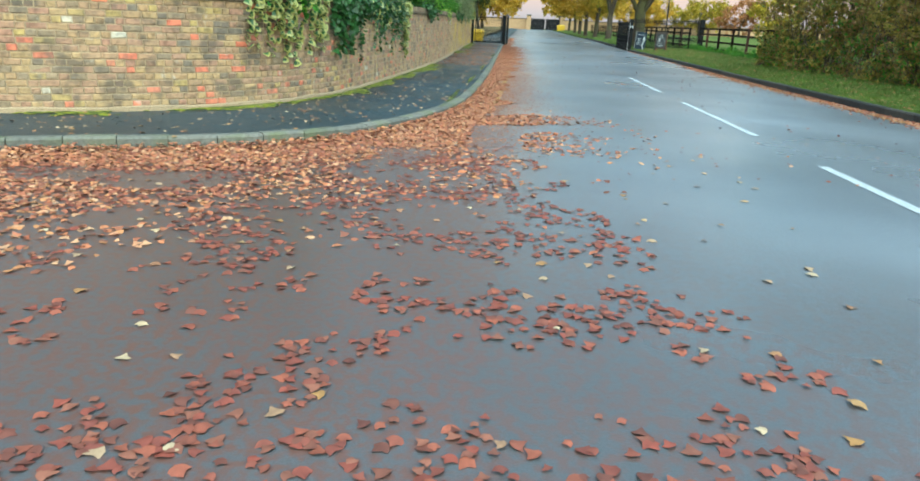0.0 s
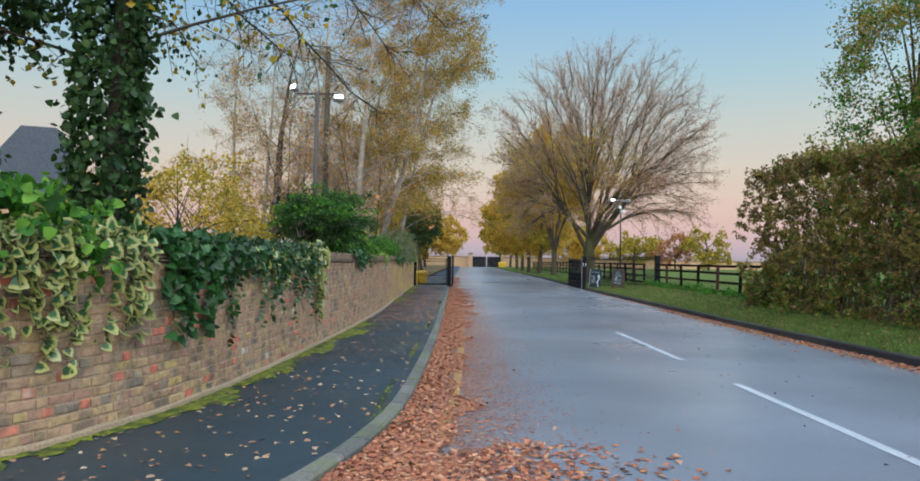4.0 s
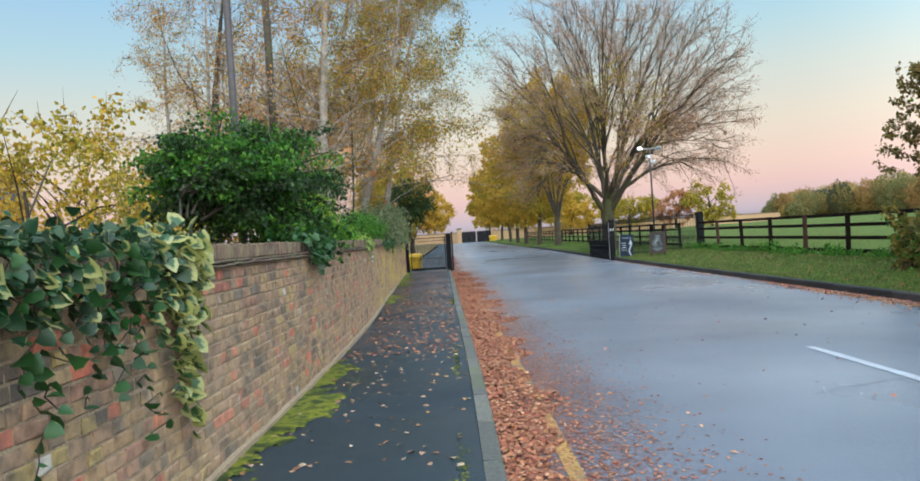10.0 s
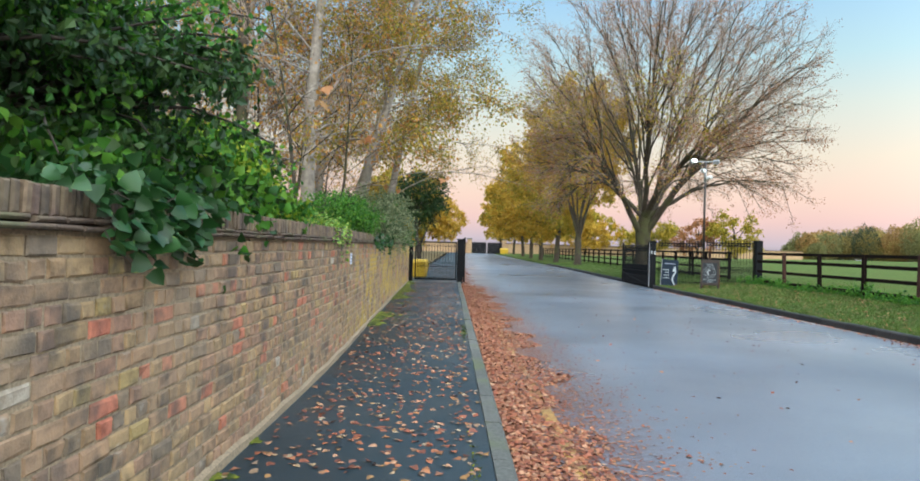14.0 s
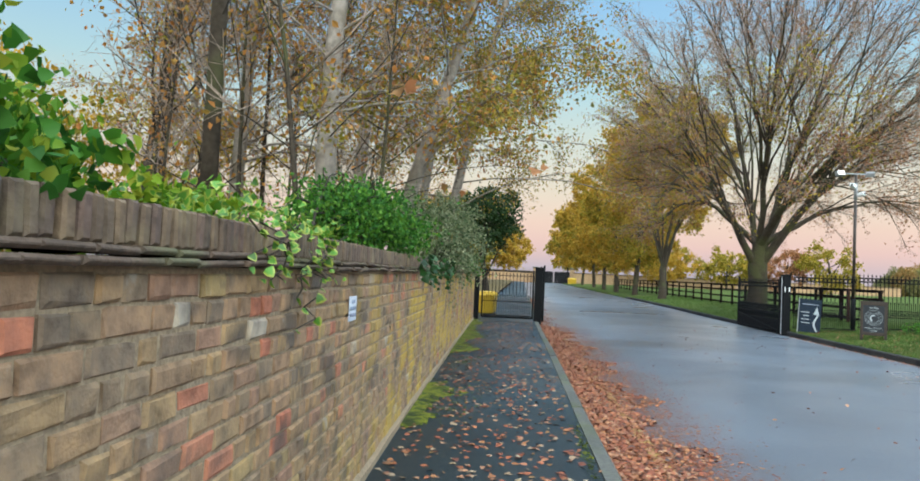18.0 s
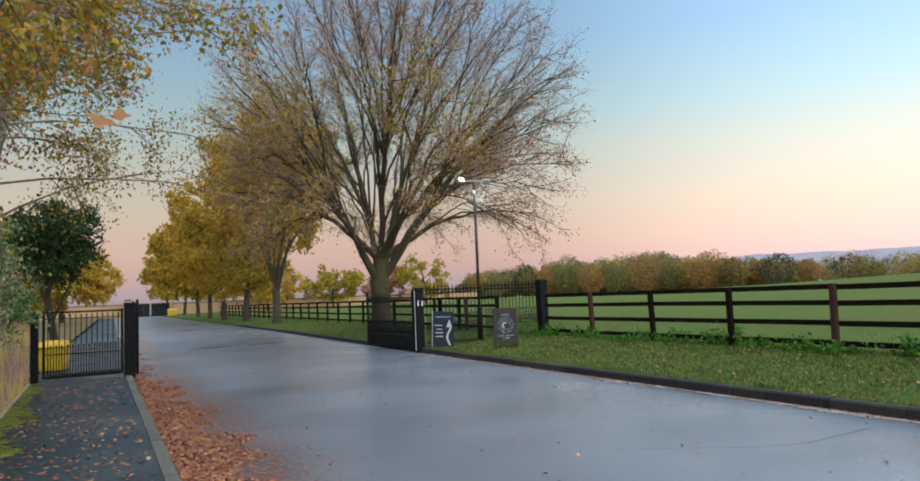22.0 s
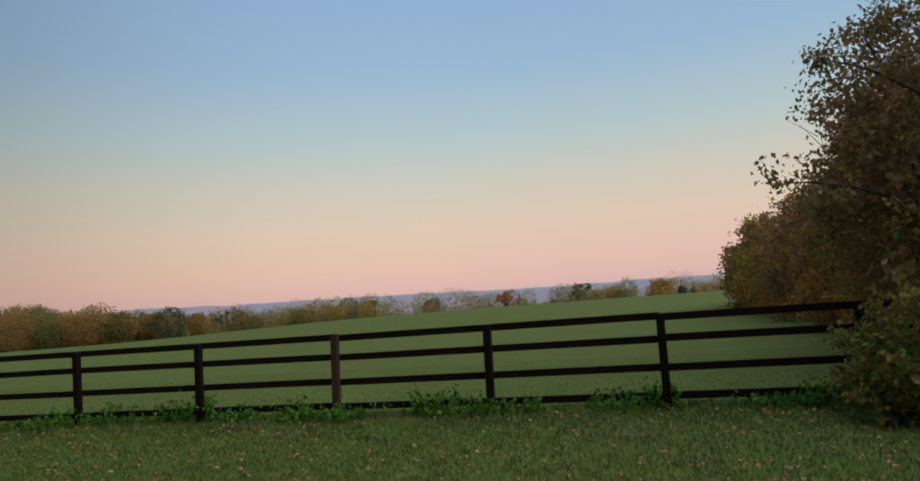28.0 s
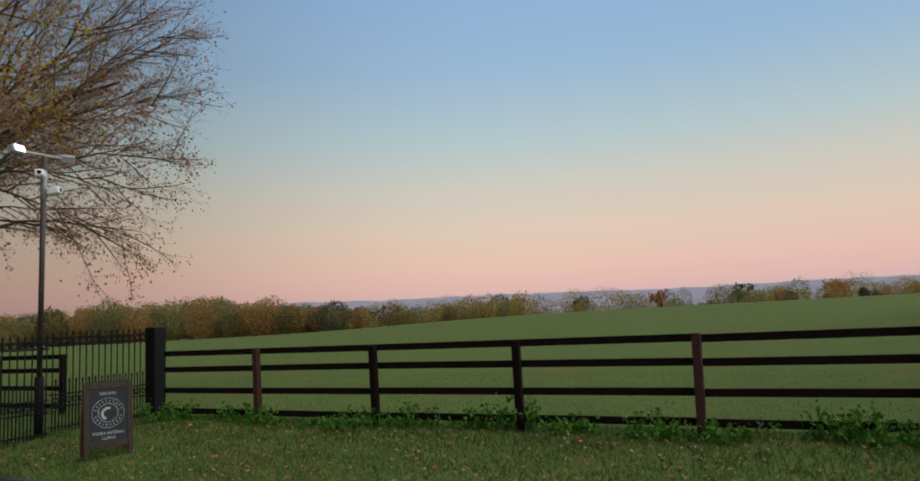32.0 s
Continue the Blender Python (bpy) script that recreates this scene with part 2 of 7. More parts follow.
def ivy_material(name, green, cream, edge):
    """Leaf green along the midrib, cream towards the margin."""
    m, n, l, b = nodes_of(name)
    uv = n.new("ShaderNodeUVMap")
    sp = n.new("ShaderNodeSeparateXYZ")
    l.new(uv.outputs[0], sp.inputs[0])
    isl = n.new("ShaderNodeNewGeometry")
    g = ramp_node(n, even(tuple(c * 0.55 for c in green), green, tuple(c * 1.5 for c in green)))
    l.new(isl.outputs["Random Per Island"], g.inputs[0])
    wob = world_noise(n, l, 45, 3)
    s = n.new("ShaderNodeMath")
    s.operation = "MULTIPLY_ADD"
    l.new(wob.outputs["Fac"], s.inputs[0])
    s.inputs[1].default_value = 0.7
    l.new(sp.outputs["X"], s.inputs[2])
    e = ramp_node(n, [(edge / 1.5, (0, 0, 0)), (edge / 1.5 + 0.14, (0.85,) * 3)])
    third = n.new("ShaderNodeMath")
    third.operation, third.inputs[1].default_value = "DIVIDE", 1.5
    l.new(s.outputs[0], third.inputs[0])
    l.new(third.outputs[0], e.inputs[0])
    cr = ramp_node(n, even(cream, tuple(c * 0.8 for c in cream), (cream[0] * 1.1, cream[1] * 1.1, cream[2] * 1.6)))
    l.new(isl.outputs["Random Per Island"], cr.inputs[0])
    col = mix(n, l, "MIX", e.outputs[0], g.outputs[0], cr.outputs[0])
    l.new(col, b.inputs["Base Color"])
    b.inputs["Roughness"].default_value = 0.45
    tr = n.new("ShaderNodeBsdfTranslucent")
    l.new(col, tr.inputs[0])
    mx = n.new("ShaderNodeMixShader")
    mx.inputs[0].default_value = 0.25
    l.new(b.outputs[0], mx.inputs[1])
    l.new(tr.outputs[0], mx.inputs[2])
    l.new(mx.outputs[0], n["Material Output"].inputs[0])
    return m


M_BRICK, M_BRICK_ISL = brick_material("stock_brick", "object"), brick_material("stock_brick_joined", "island")
M_MORTAR = surface("mortar", [(0.25, 0.185, 0.115), (0.37, 0.28, 0.18)], fine=60, bump=0.6, rough=0.95)
M_TILE = surface("creasing_tile", [(0.15, 0.088, 0.055), (0.10, 0.07, 0.05), (0.19, 0.12, 0.075)], scale=6, fine=35, rough=0.9, bump=0.5, stains=((0.10, 0.12, 0.05), 3, 0.5))
M_COPE = surface("coping_brick", [(0.125, 0.088, 0.062), (0.20, 0.140, 0.088), (0.090, 0.070, 0.055), (0.16, 0.105, 0.080)], pick="island", fine=30, rough=0.92, bump=0.6, stains=((0.30, 0.24, 0.13), 5, 0.5))
M_COPE_OB = surface("coping_brick_single", [(0.125, 0.088, 0.062), (0.20, 0.140, 0.088), (0.090, 0.070, 0.055), (0.16, 0.105, 0.080)], pick="object", fine=30, rough=0.92, bump=0.6, stains=((0.30, 0.24, 0.13), 5, 0.5))
M_ROAD = road_material("asphalt_road", (0.122, 0.139, 0.166), 0.26, 0.40, 0.18, 0.25, True)
M_PATH = road_material("asphalt_path", (0.019, 0.031, 0.038), 0.36, 0.6, 0.5, 0.6)
M_KERB = surface("kerb_stone", [(0.085, 0.088, 0.078), (0.135, 0.132, 0.115)], pick="object", fine=30, rough=0.8, bump=0.4, stains=((0.10, 0.12, 0.04), 2.5, 0.6))
M_KERB_D = surface("kerb_dark", [(0.026, 0.026, 0.028), (0.050, 0.046, 0.044)], pick="object", fine=25, rough=0.7, bump=0.4, spec=0.2)
M_PAINT = surface("road_paint", [(0.40, 0.43, 0.47), (0.28, 0.31, 0.34)], scale=5, fine=50, rough=0.55, bump=0.2)
M_PAINT_FAINT = surface("road_paint_worn", [(0.16, 0.16, 0.17), (0.30, 0.30, 0.31)], scale=3, fine=20, rough=0.5, bump=0.2)
M_YELLOW = surface("yellow_paint", [(0.42, 0.25, 0.05), (0.24, 0.15, 0.06)], scale=4, fine=30, rough=0.6, bump=0.2, stains=((0.07, 0.065, 0.07), 2, 0.9))
M_GRASS_GROUND = surface("turf", [(0.062, 0.094, 0.024), (0.086, 0.124, 0.032), (0.112, 0.124, 0.042)], scale=0.8, fine=45, fine_amt=0.5, rough=1.0, bump=0.8, bump_scale=50, spec=0.05, stains=((0.10, 0.085, 0.03), 0.35, 0.5))
M_GRASS = surface("grass_blade", [(0.058, 0.120, 0.015), (0.092, 0.165, 0.021), (0.136, 0.172, 0.032)], pick="island", fine=2.2, fine_amt=0.45, rough=0.6, bump=0, leaf=0.3, stains=((0.045, 0.070, 0.016), 1.1, 0.5))
M_SOIL = surface("leaf_litter_soil", [(0.06, 0.045, 0.02), (0.12, 0.085, 0.03), (0.07, 0.08, 0.02)], scale=1.5, fine=18, rough=1.0, bump=0.8, bump_scale=25)
M_MOSS = surface("moss", [(0.36, (0.03, 0.045, 0.008)), (0.46, (0.085, 0.105, 0.008)), (0.54, (0.19, 0.20, 0.012)), (0.62, (0.06, 0.085, 0.01))], scale=6, fine=70, rough=1.0, bump=1.0, bump_scale=120)
M_BLACK = surface("black_paint", [(0.004, 0.0045, 0.006), (0.007, 0.008, 0.010)], scale=8, fine=30, rough=0.6, bump=0.08, spec=0.15)
M_FENCE = surface("creosoted_wood", [(0.007, 0.004, 0.0035), (0.014, 0.008, 0.0065)], scale=5, fine=18, rough=0.9, bump=0.5, spec=0.1)
M_FENCE_RED = surface("red_brown_wood", [(0.035, 0.012, 0.008), (0.060, 0.021, 0.013)], scale=5, fine=18, rough=0.85, bump=0.5)
M_BARK = surface("bark", [(0.040, 0.032, 0.023), (0.080, 0.063, 0.046)], scale=4, fine=14, rough=0.95, bump=0.9, bump_scale=30, stains=((0.075, 0.080, 0.030), 1.5, 0.7), spec=0.2)
M_BARK_D = surface("dark_bark", [(0.030, 0.024, 0.018), (0.07, 0.055, 0.04)], scale=4, fine=14, rough=0.95, bump=0.9, bump_scale=30)
M_BIRCH = surface("pale_bark", [(0.44, 0.39, 0.34), (0.27, 0.23, 0.19), (0.52, 0.47, 0.41)], scale=3, fine=12, rough=0.85, bump=0.6, stains=((0.14, 0.115, 0.07), 2.2, 0.6))
M_TWIG = surface("twig", [(0.075, 0.055, 0.04), (0.13, 0.10, 0.07)], pick="island", fine=10, rough=0.9, bump=0)
M_TWIG_PALE = surface("pale_twig", [(0.25, 0.19, 0.15), (0.38, 0.29, 0.23)], pick="island", fine=10, rough=0.9, bump=0)


def leaf_mat(name, *cols, leaf=0.35, rough=0.55):
    return surface(name, list(cols), pick="island", fine=6, fine_amt=0.3, rough=rough, bump=0, leaf=leaf, spec=0.18)


L_DARK = leaf_mat("leaf_dark_green", (0.015, 0.033, 0.012), (0.027, 0.063, 0.018), (0.051, 0.093, 0.024), leaf=0.15, rough=0.4)
L_LAUREL = leaf_mat("leaf_green", (0.020, 0.070, 0.012), (0.045, 0.145, 0.018), (0.080, 0.215, 0.022), (0.14, 0.27, 0.03), leaf=0.3, rough=0.5)
L_LIME = leaf_mat("leaf_lime", (0.06, 0.16, 0.012), (0.12, 0.25, 0.015), (0.22, 0.32, 0.022), (0.34, 0.36, 0.035))
L_GREY = leaf_mat("leaf_grey_green", (0.07, 0.11, 0.04), (0.16, 0.21, 0.10), (0.27, 0.31, 0.17), (0.36, 0.37, 0.22))
L_YELLOW = leaf_mat("leaf_yellow", (0.38, 0.225, 0.026), (0.50, 0.295, 0.032), (0.57, 0.365, 0.050), (0.30, 0.235, 0.030))
L_GOLD = leaf_mat("leaf_olive_gold", (0.195, 0.180, 0.022), (0.330, 0.270, 0.030), (0.495, 0.330, 0.045))
L_ORANGE = leaf_mat("leaf_orange", (0.420, 0.168, 0.042), (0.532, 0.266, 0.056), (0.308, 0.154, 0.042), (0.420, 0.294, 0.056))
L_BROWN = leaf_mat("leaf_brown", (0.180, 0.098, 0.053), (0.285, 0.150, 0.075), (0.150, 0.128, 0.053))
L_HEDGE = leaf_mat("leaf_hedge", (0.20, 0.16, 0.05), (0.30, 0.21, 0.06), (0.15, 0.165, 0.04), (0.32, 0.175, 0.07), (0.11, 0.12, 0.035), (0.26, 0.15, 0.08))
L_OLIVE = leaf_mat("leaf_olive", (0.18, 0.16, 0.04), (0.26, 0.22, 0.05), (0.34, 0.25, 0.06), (0.12, 0.14, 0.035))
L_WOODS = [leaf_mat("far_wood_" + nm, *cs, leaf=0.4, rough=0.9) for nm, cs in (("orange", [(0.38, 0.22, 0.075), (0.28, 0.185, 0.07)]), ("olive", [(0.17, 0.175, 0.070), (0.23, 0.215, 0.08)]),
                                                                               ("gold", [(0.40, 0.30, 0.09), (0.31, 0.24, 0.08)]), ("green", [(0.065, 0.085, 0.045), (0.095, 0.105, 0.055)]))]
L_RUST = leaf_mat("leaf_rust", (0.34, 0.135, 0.075), (0.42, 0.20, 0.10), (0.27, 0.12, 0.075), (0.38, 0.24, 0.09))
L_RED = leaf_mat("leaf_red", (0.36, 0.14, 0.06), (0.42, 0.19, 0.08), (0.34, 0.20, 0.08))
L_FALL = surface("fallen_leaf", [(0.30, 0.094, 0.048), (0.21, 0.073, 0.046), (0.36, 0.135, 0.065), (0.115, 0.045, 0.034), (0.41, 0.19, 0.082), (0.31, 0.11, 0.062), (0.16, 0.062, 0.043), (0.45, 0.26, 0.15), (0.37, 0.16, 0.088)], pick="island", fine=25, fine_amt=0.3, rough=0.7, bump=0, spec=0.2)
L_FALL_RED = surface("fallen_leaf_red", [(0.20, 0.050, 0.034), (0.15, 0.045, 0.034), (0.25, 0.075, 0.045), (0.10, 0.036, 0.028), (0.22, 0.085, 0.055)], pick="island", fine=25, fine_amt=0.3, rough=0.6, bump=0, spec=0.3)
L_FALL_PALE = surface("fallen_leaf_pale", [(0.30, 0.22, 0.14), (0.24, 0.12, 0.065), (0.38, 0.30, 0.20), (0.28, 0.15, 0.05), (0.20, 0.09, 0.06)], pick="island", fine=25, fine_amt=0.3, rough=0.6, bump=0)
L_IVY = ivy_material("ivy_variegated", (0.015, 0.050, 0.018), (0.34, 0.35, 0.11), 1.24)
L_IVY_C = ivy_material("ivy_cream", (0.030, 0.090, 0.030), (0.44, 0.43, 0.13), 0.86)
L_IVY_L = ivy_material("ivy_lime", (0.085, 0.22, 0.022), (0.42, 0.46, 0.06), 1.02)
L_IVY_G = ivy_material("ivy_green", (0.022, 0.075, 0.016), (0.24, 0.32, 0.05), 1.34)


# ---------------------------------------------------------------- mesh tools
def mesh_np(name, verts, faces, mat=None, uvs=None, smooth=False):
    """A mesh from arrays of places and of equal-sided faces."""
    verts, faces = np.asarray(verts, np.float32).reshape(-1, 3), np.asarray(faces, np.int32)
    me = bpy.data.meshes.new(name)
    k = faces.shape[1]
    me.vertices.add(len(verts))
    me.vertices.foreach_set("co", verts.ravel())
    me.loops.add(faces.size)
    me.loops.foreach_set("vertex_index", faces.ravel())
    me.polygons.add(len(faces))
    me.polygons.foreach_set("loop_start", np.arange(0, faces.size, k, dtype=np.int32))
    if uvs is not None:
        lay = me.uv_layers.new(name="UVMap")
        lay.data.foreach_set("uv", np.asarray(uvs, np.float32)[faces.ravel()].ravel())
    me.polygons.foreach_set("use_smooth", np.full(len(faces), bool(smooth)))
    me.update(calc_edges=True)
    if mat:
        me.materials.append(mat)
    return me


def bm_mesh(name, bm, mat=None, smooth=False):
    me = bpy.data.meshes.new(name)
    bm.normal_update()
    bm.to_mesh(me)
    bm.free()
    if mat:
        me.materials.append(mat)
    if smooth:
        for p in me.polygons:
            p.use_smooth = True
    return me


def thing(name, label, category, at=(0, 0, 0), group="", turn=0.0):
    ob = new(name)
    ob.matrix_world = pose(*at, 0, 0, turn)
    return tagged(ob, label, category, group)


def part(name, me, parent, label="", at=None):
    ob = new(name, me)
    ob.parent = parent
    if at is not None:
        ob.matrix_local = at
    return tagged(ob, label, kind="stuff" if name in MANY else "")


MANY = {"twig_growth", "stem_growth", "stalk_growth", "branchwork", "foliage", "crown_foliage"}


def add_box(bm, lo, hi, bevel=0.0, m=None):
    r = bmesh.ops.create_cube(bm, size=1.0)
    vs = r["verts"]
    lo, hi = Vector(lo), Vector(hi)
    for v in vs:
        v.co = Vector([(lo[i] + hi[i]) / 2 + v.co[i] * (hi[i] - lo[i]) for i in range(3)])
    if bevel:
        es = list({e for v in vs for e in v.link_edges})
        r2 = bmesh.ops.bevel(bm, geom=es, offset=bevel, segments=1, affect="EDGES")
        vs = list({v for f in r2["faces"] for v in f.verts} | {v for v in vs if v.is_valid})
    if m is not None:
        bmesh.ops.transform(bm, matrix=m, verts=[v for v in vs if v.is_valid])
    return vs


def box_mesh(name, lo, hi, mat, bevel=0.0):
    bm = bmesh.new()
    add_box(bm, lo, hi, bevel)
    return bm_mesh(name, bm, mat)


def add_rod(bm, a, b, r, sides=8, r2=None):
    a, b = Vector(a), Vector(b)
    d = b - a
    m = Matrix.Translation((a + b) / 2) @ d.to_track_quat("Z", "Y").to_matrix().to_4x4()
    bmesh.ops.create_cone(bm, cap_ends=True, segments=sides, radius1=r, radius2=r if r2 is None else r2, depth=d.length, matrix=m)


def rod_mesh(name, a, b, r, mat, sides=10, r2=None):
    bm = bmesh.new()
    add_rod(bm, a, b, r, sides, r2)
    return bm_mesh(name, bm, mat, True)


def spline(pts, step):
    """Points about step apart on a smooth line through pts."""
    p = np.array(pts, float)
    p = np.vstack([2 * p[0] - p[1], p, 2 * p[-1] - p[-2]])
    out = []
    for i in range(1, len(p) - 2):
        a, b, c, d = p[i - 1:i + 3]
        for t in np.linspace(0, 1, 24, endpoint=False):
            out.append(0.5 * (2 * b + (c - a) * t + (2 * a - 5 * b + 4 * c - d) * t * t + (3 * b - a - 3 * c + d) * t ** 3))
    out.append(p[-2])
    out = np.array(out)
    s = np.r_[0, np.cumsum(np.linalg.norm(np.diff(out, axis=0), axis=1))]
    n = max(2, int(round(s[-1] / step)) + 1)
    u = np.linspace(0, s[-1], n)
    return np.stack([np.interp(u, s, out[:, k]) for k in range(out.shape[1])], 1)


class Line:
    """A smooth line in plan, read by its length along it."""
    def __init__(self, pts):
        self.p = spline(pts, 0.05)
        self.s = np.r_[0, np.cumsum(np.linalg.norm(np.diff(self.p, axis=0), axis=1))]
        self.length = self.s[-1]

    def at(self, s):
        return np.stack([np.interp(s, self.s, self.p[:, 0]), np.interp(s, self.s, self.p[:, 1])], -1)

    def way(self, s):
        s = np.clip(np.asarray(s, float), 0.06, self.length - 0.06)
        d = self.at(s + 0.06) - self.at(s - 0.06)
        return d / np.linalg.norm(d, axis=-1, keepdims=True)

    def s_of_y(self, y):
        k = 0
        return float(np.interp(y, self.p[k:, 1], self.s[k:]))


def unit(v):
    return v / np.maximum(np.linalg.norm(v, axis=-1, keepdims=True), 1e-9)


def leaf_cloud(name, rng, at, size, mat, shape="quad", droop=0.3, face=None, jitter=0.35, flat=None):
    """Many folded leaves at the places given, each with its own turn and size."""
    n = len(at)
    size = size * (1 + jitter * rng.uniform(-1, 1, n))[:, None]
    way = unit(rng.normal(size=(n, 3)) + np.array([0, 0, -droop * 2]))
    if face is not None:
        way = unit(way + face)
    side = unit(np.cross(way, rng.normal(size=(n, 3))))
    if flat is not None:
        ang = rng.uniform(0, 2 * np.pi, n)
        way = unit(np.stack([np.cos(ang), np.sin(ang), rng.normal(0, flat, n)], 1))
        side = unit(np.cross(np.array([0, 0, 1.0]) + rng.normal(0, flat, (n, 3)), way))
    up = np.cross(side, way)
    if shape == "quad":
        u = np.array([0, -0.36, 0, 0.36])
        v = np.array([0, 0.45, 1, 0.45])
        h = np.array([0, 0.14, 0, 0.14])
        idx = np.array([[0, 1, 2, 3]])
        rib = np.array([0, 1, 0, 1.0])
    elif shape == "maple":
        u = np.array([0, -0.30, -0.60, -0.28, 0, 0.28, 0.60, 0.30])
        v = np.array([0, 0.05, 0.42, 0.55, 1.0, 0.55, 0.42, 0.05])
        h = np.array([0, 0.05, 0.18, 0.10, 0.05, 0.10, 0.18, 0.05])
        idx = np.array([[0, 1, 2, 3], [0, 3, 4, 5], [0, 5, 6, 7]])
        rib = np.array([0, 1, 1, 1, 1, 1, 1, 1.0])
    else:
        u = np.array([0, -0.50, -0.36, 0, 0.36, 0.50])
        v = np.array([0, 0.12, 0.62, 1.0, 0.62, 0.12])
        h = np.array([0, 0.10, 0.12, -0.05, 0.12, 0.10])
        idx = np.array([[0, 1, 2, 3], [0, 3, 4, 5]])
        rib = np.array([0, 1, 1, 0.9, 1, 1.0])
    k = len(u)
    vv = at[:, None, :] + size[:, None, :] * (side[:, None, :] * u[None, :, None] + way[:, None, :] * v[None, :, None] + up[:, None, :] * h[None, :, None])
    ff = (np.arange(n) * k)[:, None, None] + idx[None]
    uv = np.stack([np.tile(rib, n), np.tile(v, n)], 1)
    return mesh_np(name, vv.reshape(-1, 3), ff.reshape(-1, 4), mat, uv, smooth=shape != "quad")


def sticks(name, a, b, ra, rb, mat, sides=3):
    """Many straight tapered twigs."""
    a, b = np.asarray(a, float), np.asarray(b, float)
    n = len(a)
    d = unit(b - a)
    x = unit(np.cross(d, np.where(np.abs(d[:, 2:3]) > 0.9, [[1.0, 0, 0]], [[0, 0, 1.0]])))
    y = np.cross(d, x)
    ang = np.arange(sides) * 2 * np.pi / sides
    ring = x[:, None] * np.cos(ang)[None, :, None] + y[:, None] * np.sin(ang)[None, :, None]
    ra, rb = np.broadcast_to(ra, n)[:, None, None], np.broadcast_to(rb, n)[:, None, None]
    vv = np.concatenate([a[:, None] + ring * ra, b[:, None] + ring * rb], 1)
    i = np.arange(sides)
    idx = np.stack([i, (i + 1) % sides, (i + 1) % sides + sides, i + sides], 1)
    ff = (np.arange(n) * 2 * sides)[:, None, None] + idx[None]
    return mesh_np(name, vv.reshape(-1, 3), ff.reshape(-1, 4), mat)


class Tubes:
    """Curved tapered limbs gathered into one mesh."""
    def __init__(self):
        self.v, self.f, self.n = [], [], 0

    def add(self, p, r, sides=6):
        p, r = np.asarray(p, float), np.asarray(r, float)
        d = unit(np.gradient(p, axis=0))
        ref = np.array([1.0, 0.2, 0.1]) if abs(d[0, 2]) > 0.8 else np.array([0, 0, 1.0])
        x = unit(np.cross(d, ref))
        y = np.cross(d, x)
        ang = np.arange(sides) * 2 * np.pi / sides
        vv = p[:, None] + r[:, None, None] * (x[:, None] * np.cos(ang)[None, :, None] + y[:, None] * np.sin(ang)[None, :, None])
        m = len(p)
        i, j = np.meshgrid(np.arange(m - 1), np.arange(sides), indexing="ij")
        q = np.stack([i * sides + j, i * sides + (j + 1) % sides, (i + 1) * sides + (j + 1) % sides, (i + 1) * sides + j], -1).reshape(-1, 4)
        self.v.append(vv.reshape(-1, 3))
        self.f.append(q + self.n)
        self.n += m * sides

    def mesh(self, name, mat):
        return mesh_np(name, np.concatenate(self.v), np.concatenate(self.f), mat, smooth=True)


def limb(rng, p, d, length, lift=0.15, wander=0.12, n=7):
    """The line of a limb that starts at p, heads along d and lifts or droops on its way."""
    pts = [np.array(p, float)]
    d = np.array(d, float)
    for _ in range(n - 1):
        d = d + np.array([0, 0, lift]) / n * 2 + rng.normal(0, wander, 3)
        d /= np.linalg.norm(d)
        pts.append(pts[-1] + d * length / (n - 1))
    return np.array(pts)

# ---------------------------------------------------------------- plan: kerb line and wall line, in pairs across the path
PAIRS = [((-14, -1.0), (-15, 0.1)), ((-9, 1.35), (-10, 2.6)), ((-5.5, 3.0), (-6.5, 4.4)), ((-3.45, 4.0), (-4.7, 5.35)), ((-2.4, 4.48), (-3.75, 5.95)),
         ((-1.6, 5.05), (-3.0, 6.65)), ((-1.0, 5.85), (-2.5, 7.5)), ((-0.5, 7.1), (-2.15, 8.7)), ((-0.18, 8.7), (-1.98, 10.2)), ((-0.06, 11), (-1.88, 12)),
         ((-0.03, 16), (-1.75, 16)), ((-0.08, 21), (-1.72, 21)), ((-0.14, 26), (-1.85, 26)), ((-0.2, 32), (-2.0, 32)), ((-0.28, 39.2), (-2.15, 39.2)),
         ((-0.3, 60), (-2.3, 60)), ((-0.2, 110), (-2.2, 110)), ((-0.2, 165), (-2.2, 165))]
KERB_L = Line([a for a, _ in PAIRS])
WALL = Line([b for _, b in PAIRS[:15]])
KERB_R = Line([(7.6, -60), (7.45, 0), (7.2, 12), (7.02, 18), (6.95, 24), (6.88, 32), (6.88, 40), (7.0, 50), (7.2, 66), (7.2, 110), (7.2, 165)])
PATH_Z, VERGE_Z, FENCE_X = 0.10, 0.12, 10.5


def kerb_x(y):
    return np.interp(y, KERB_R.p[:, 1], KERB_R.p[:, 0])


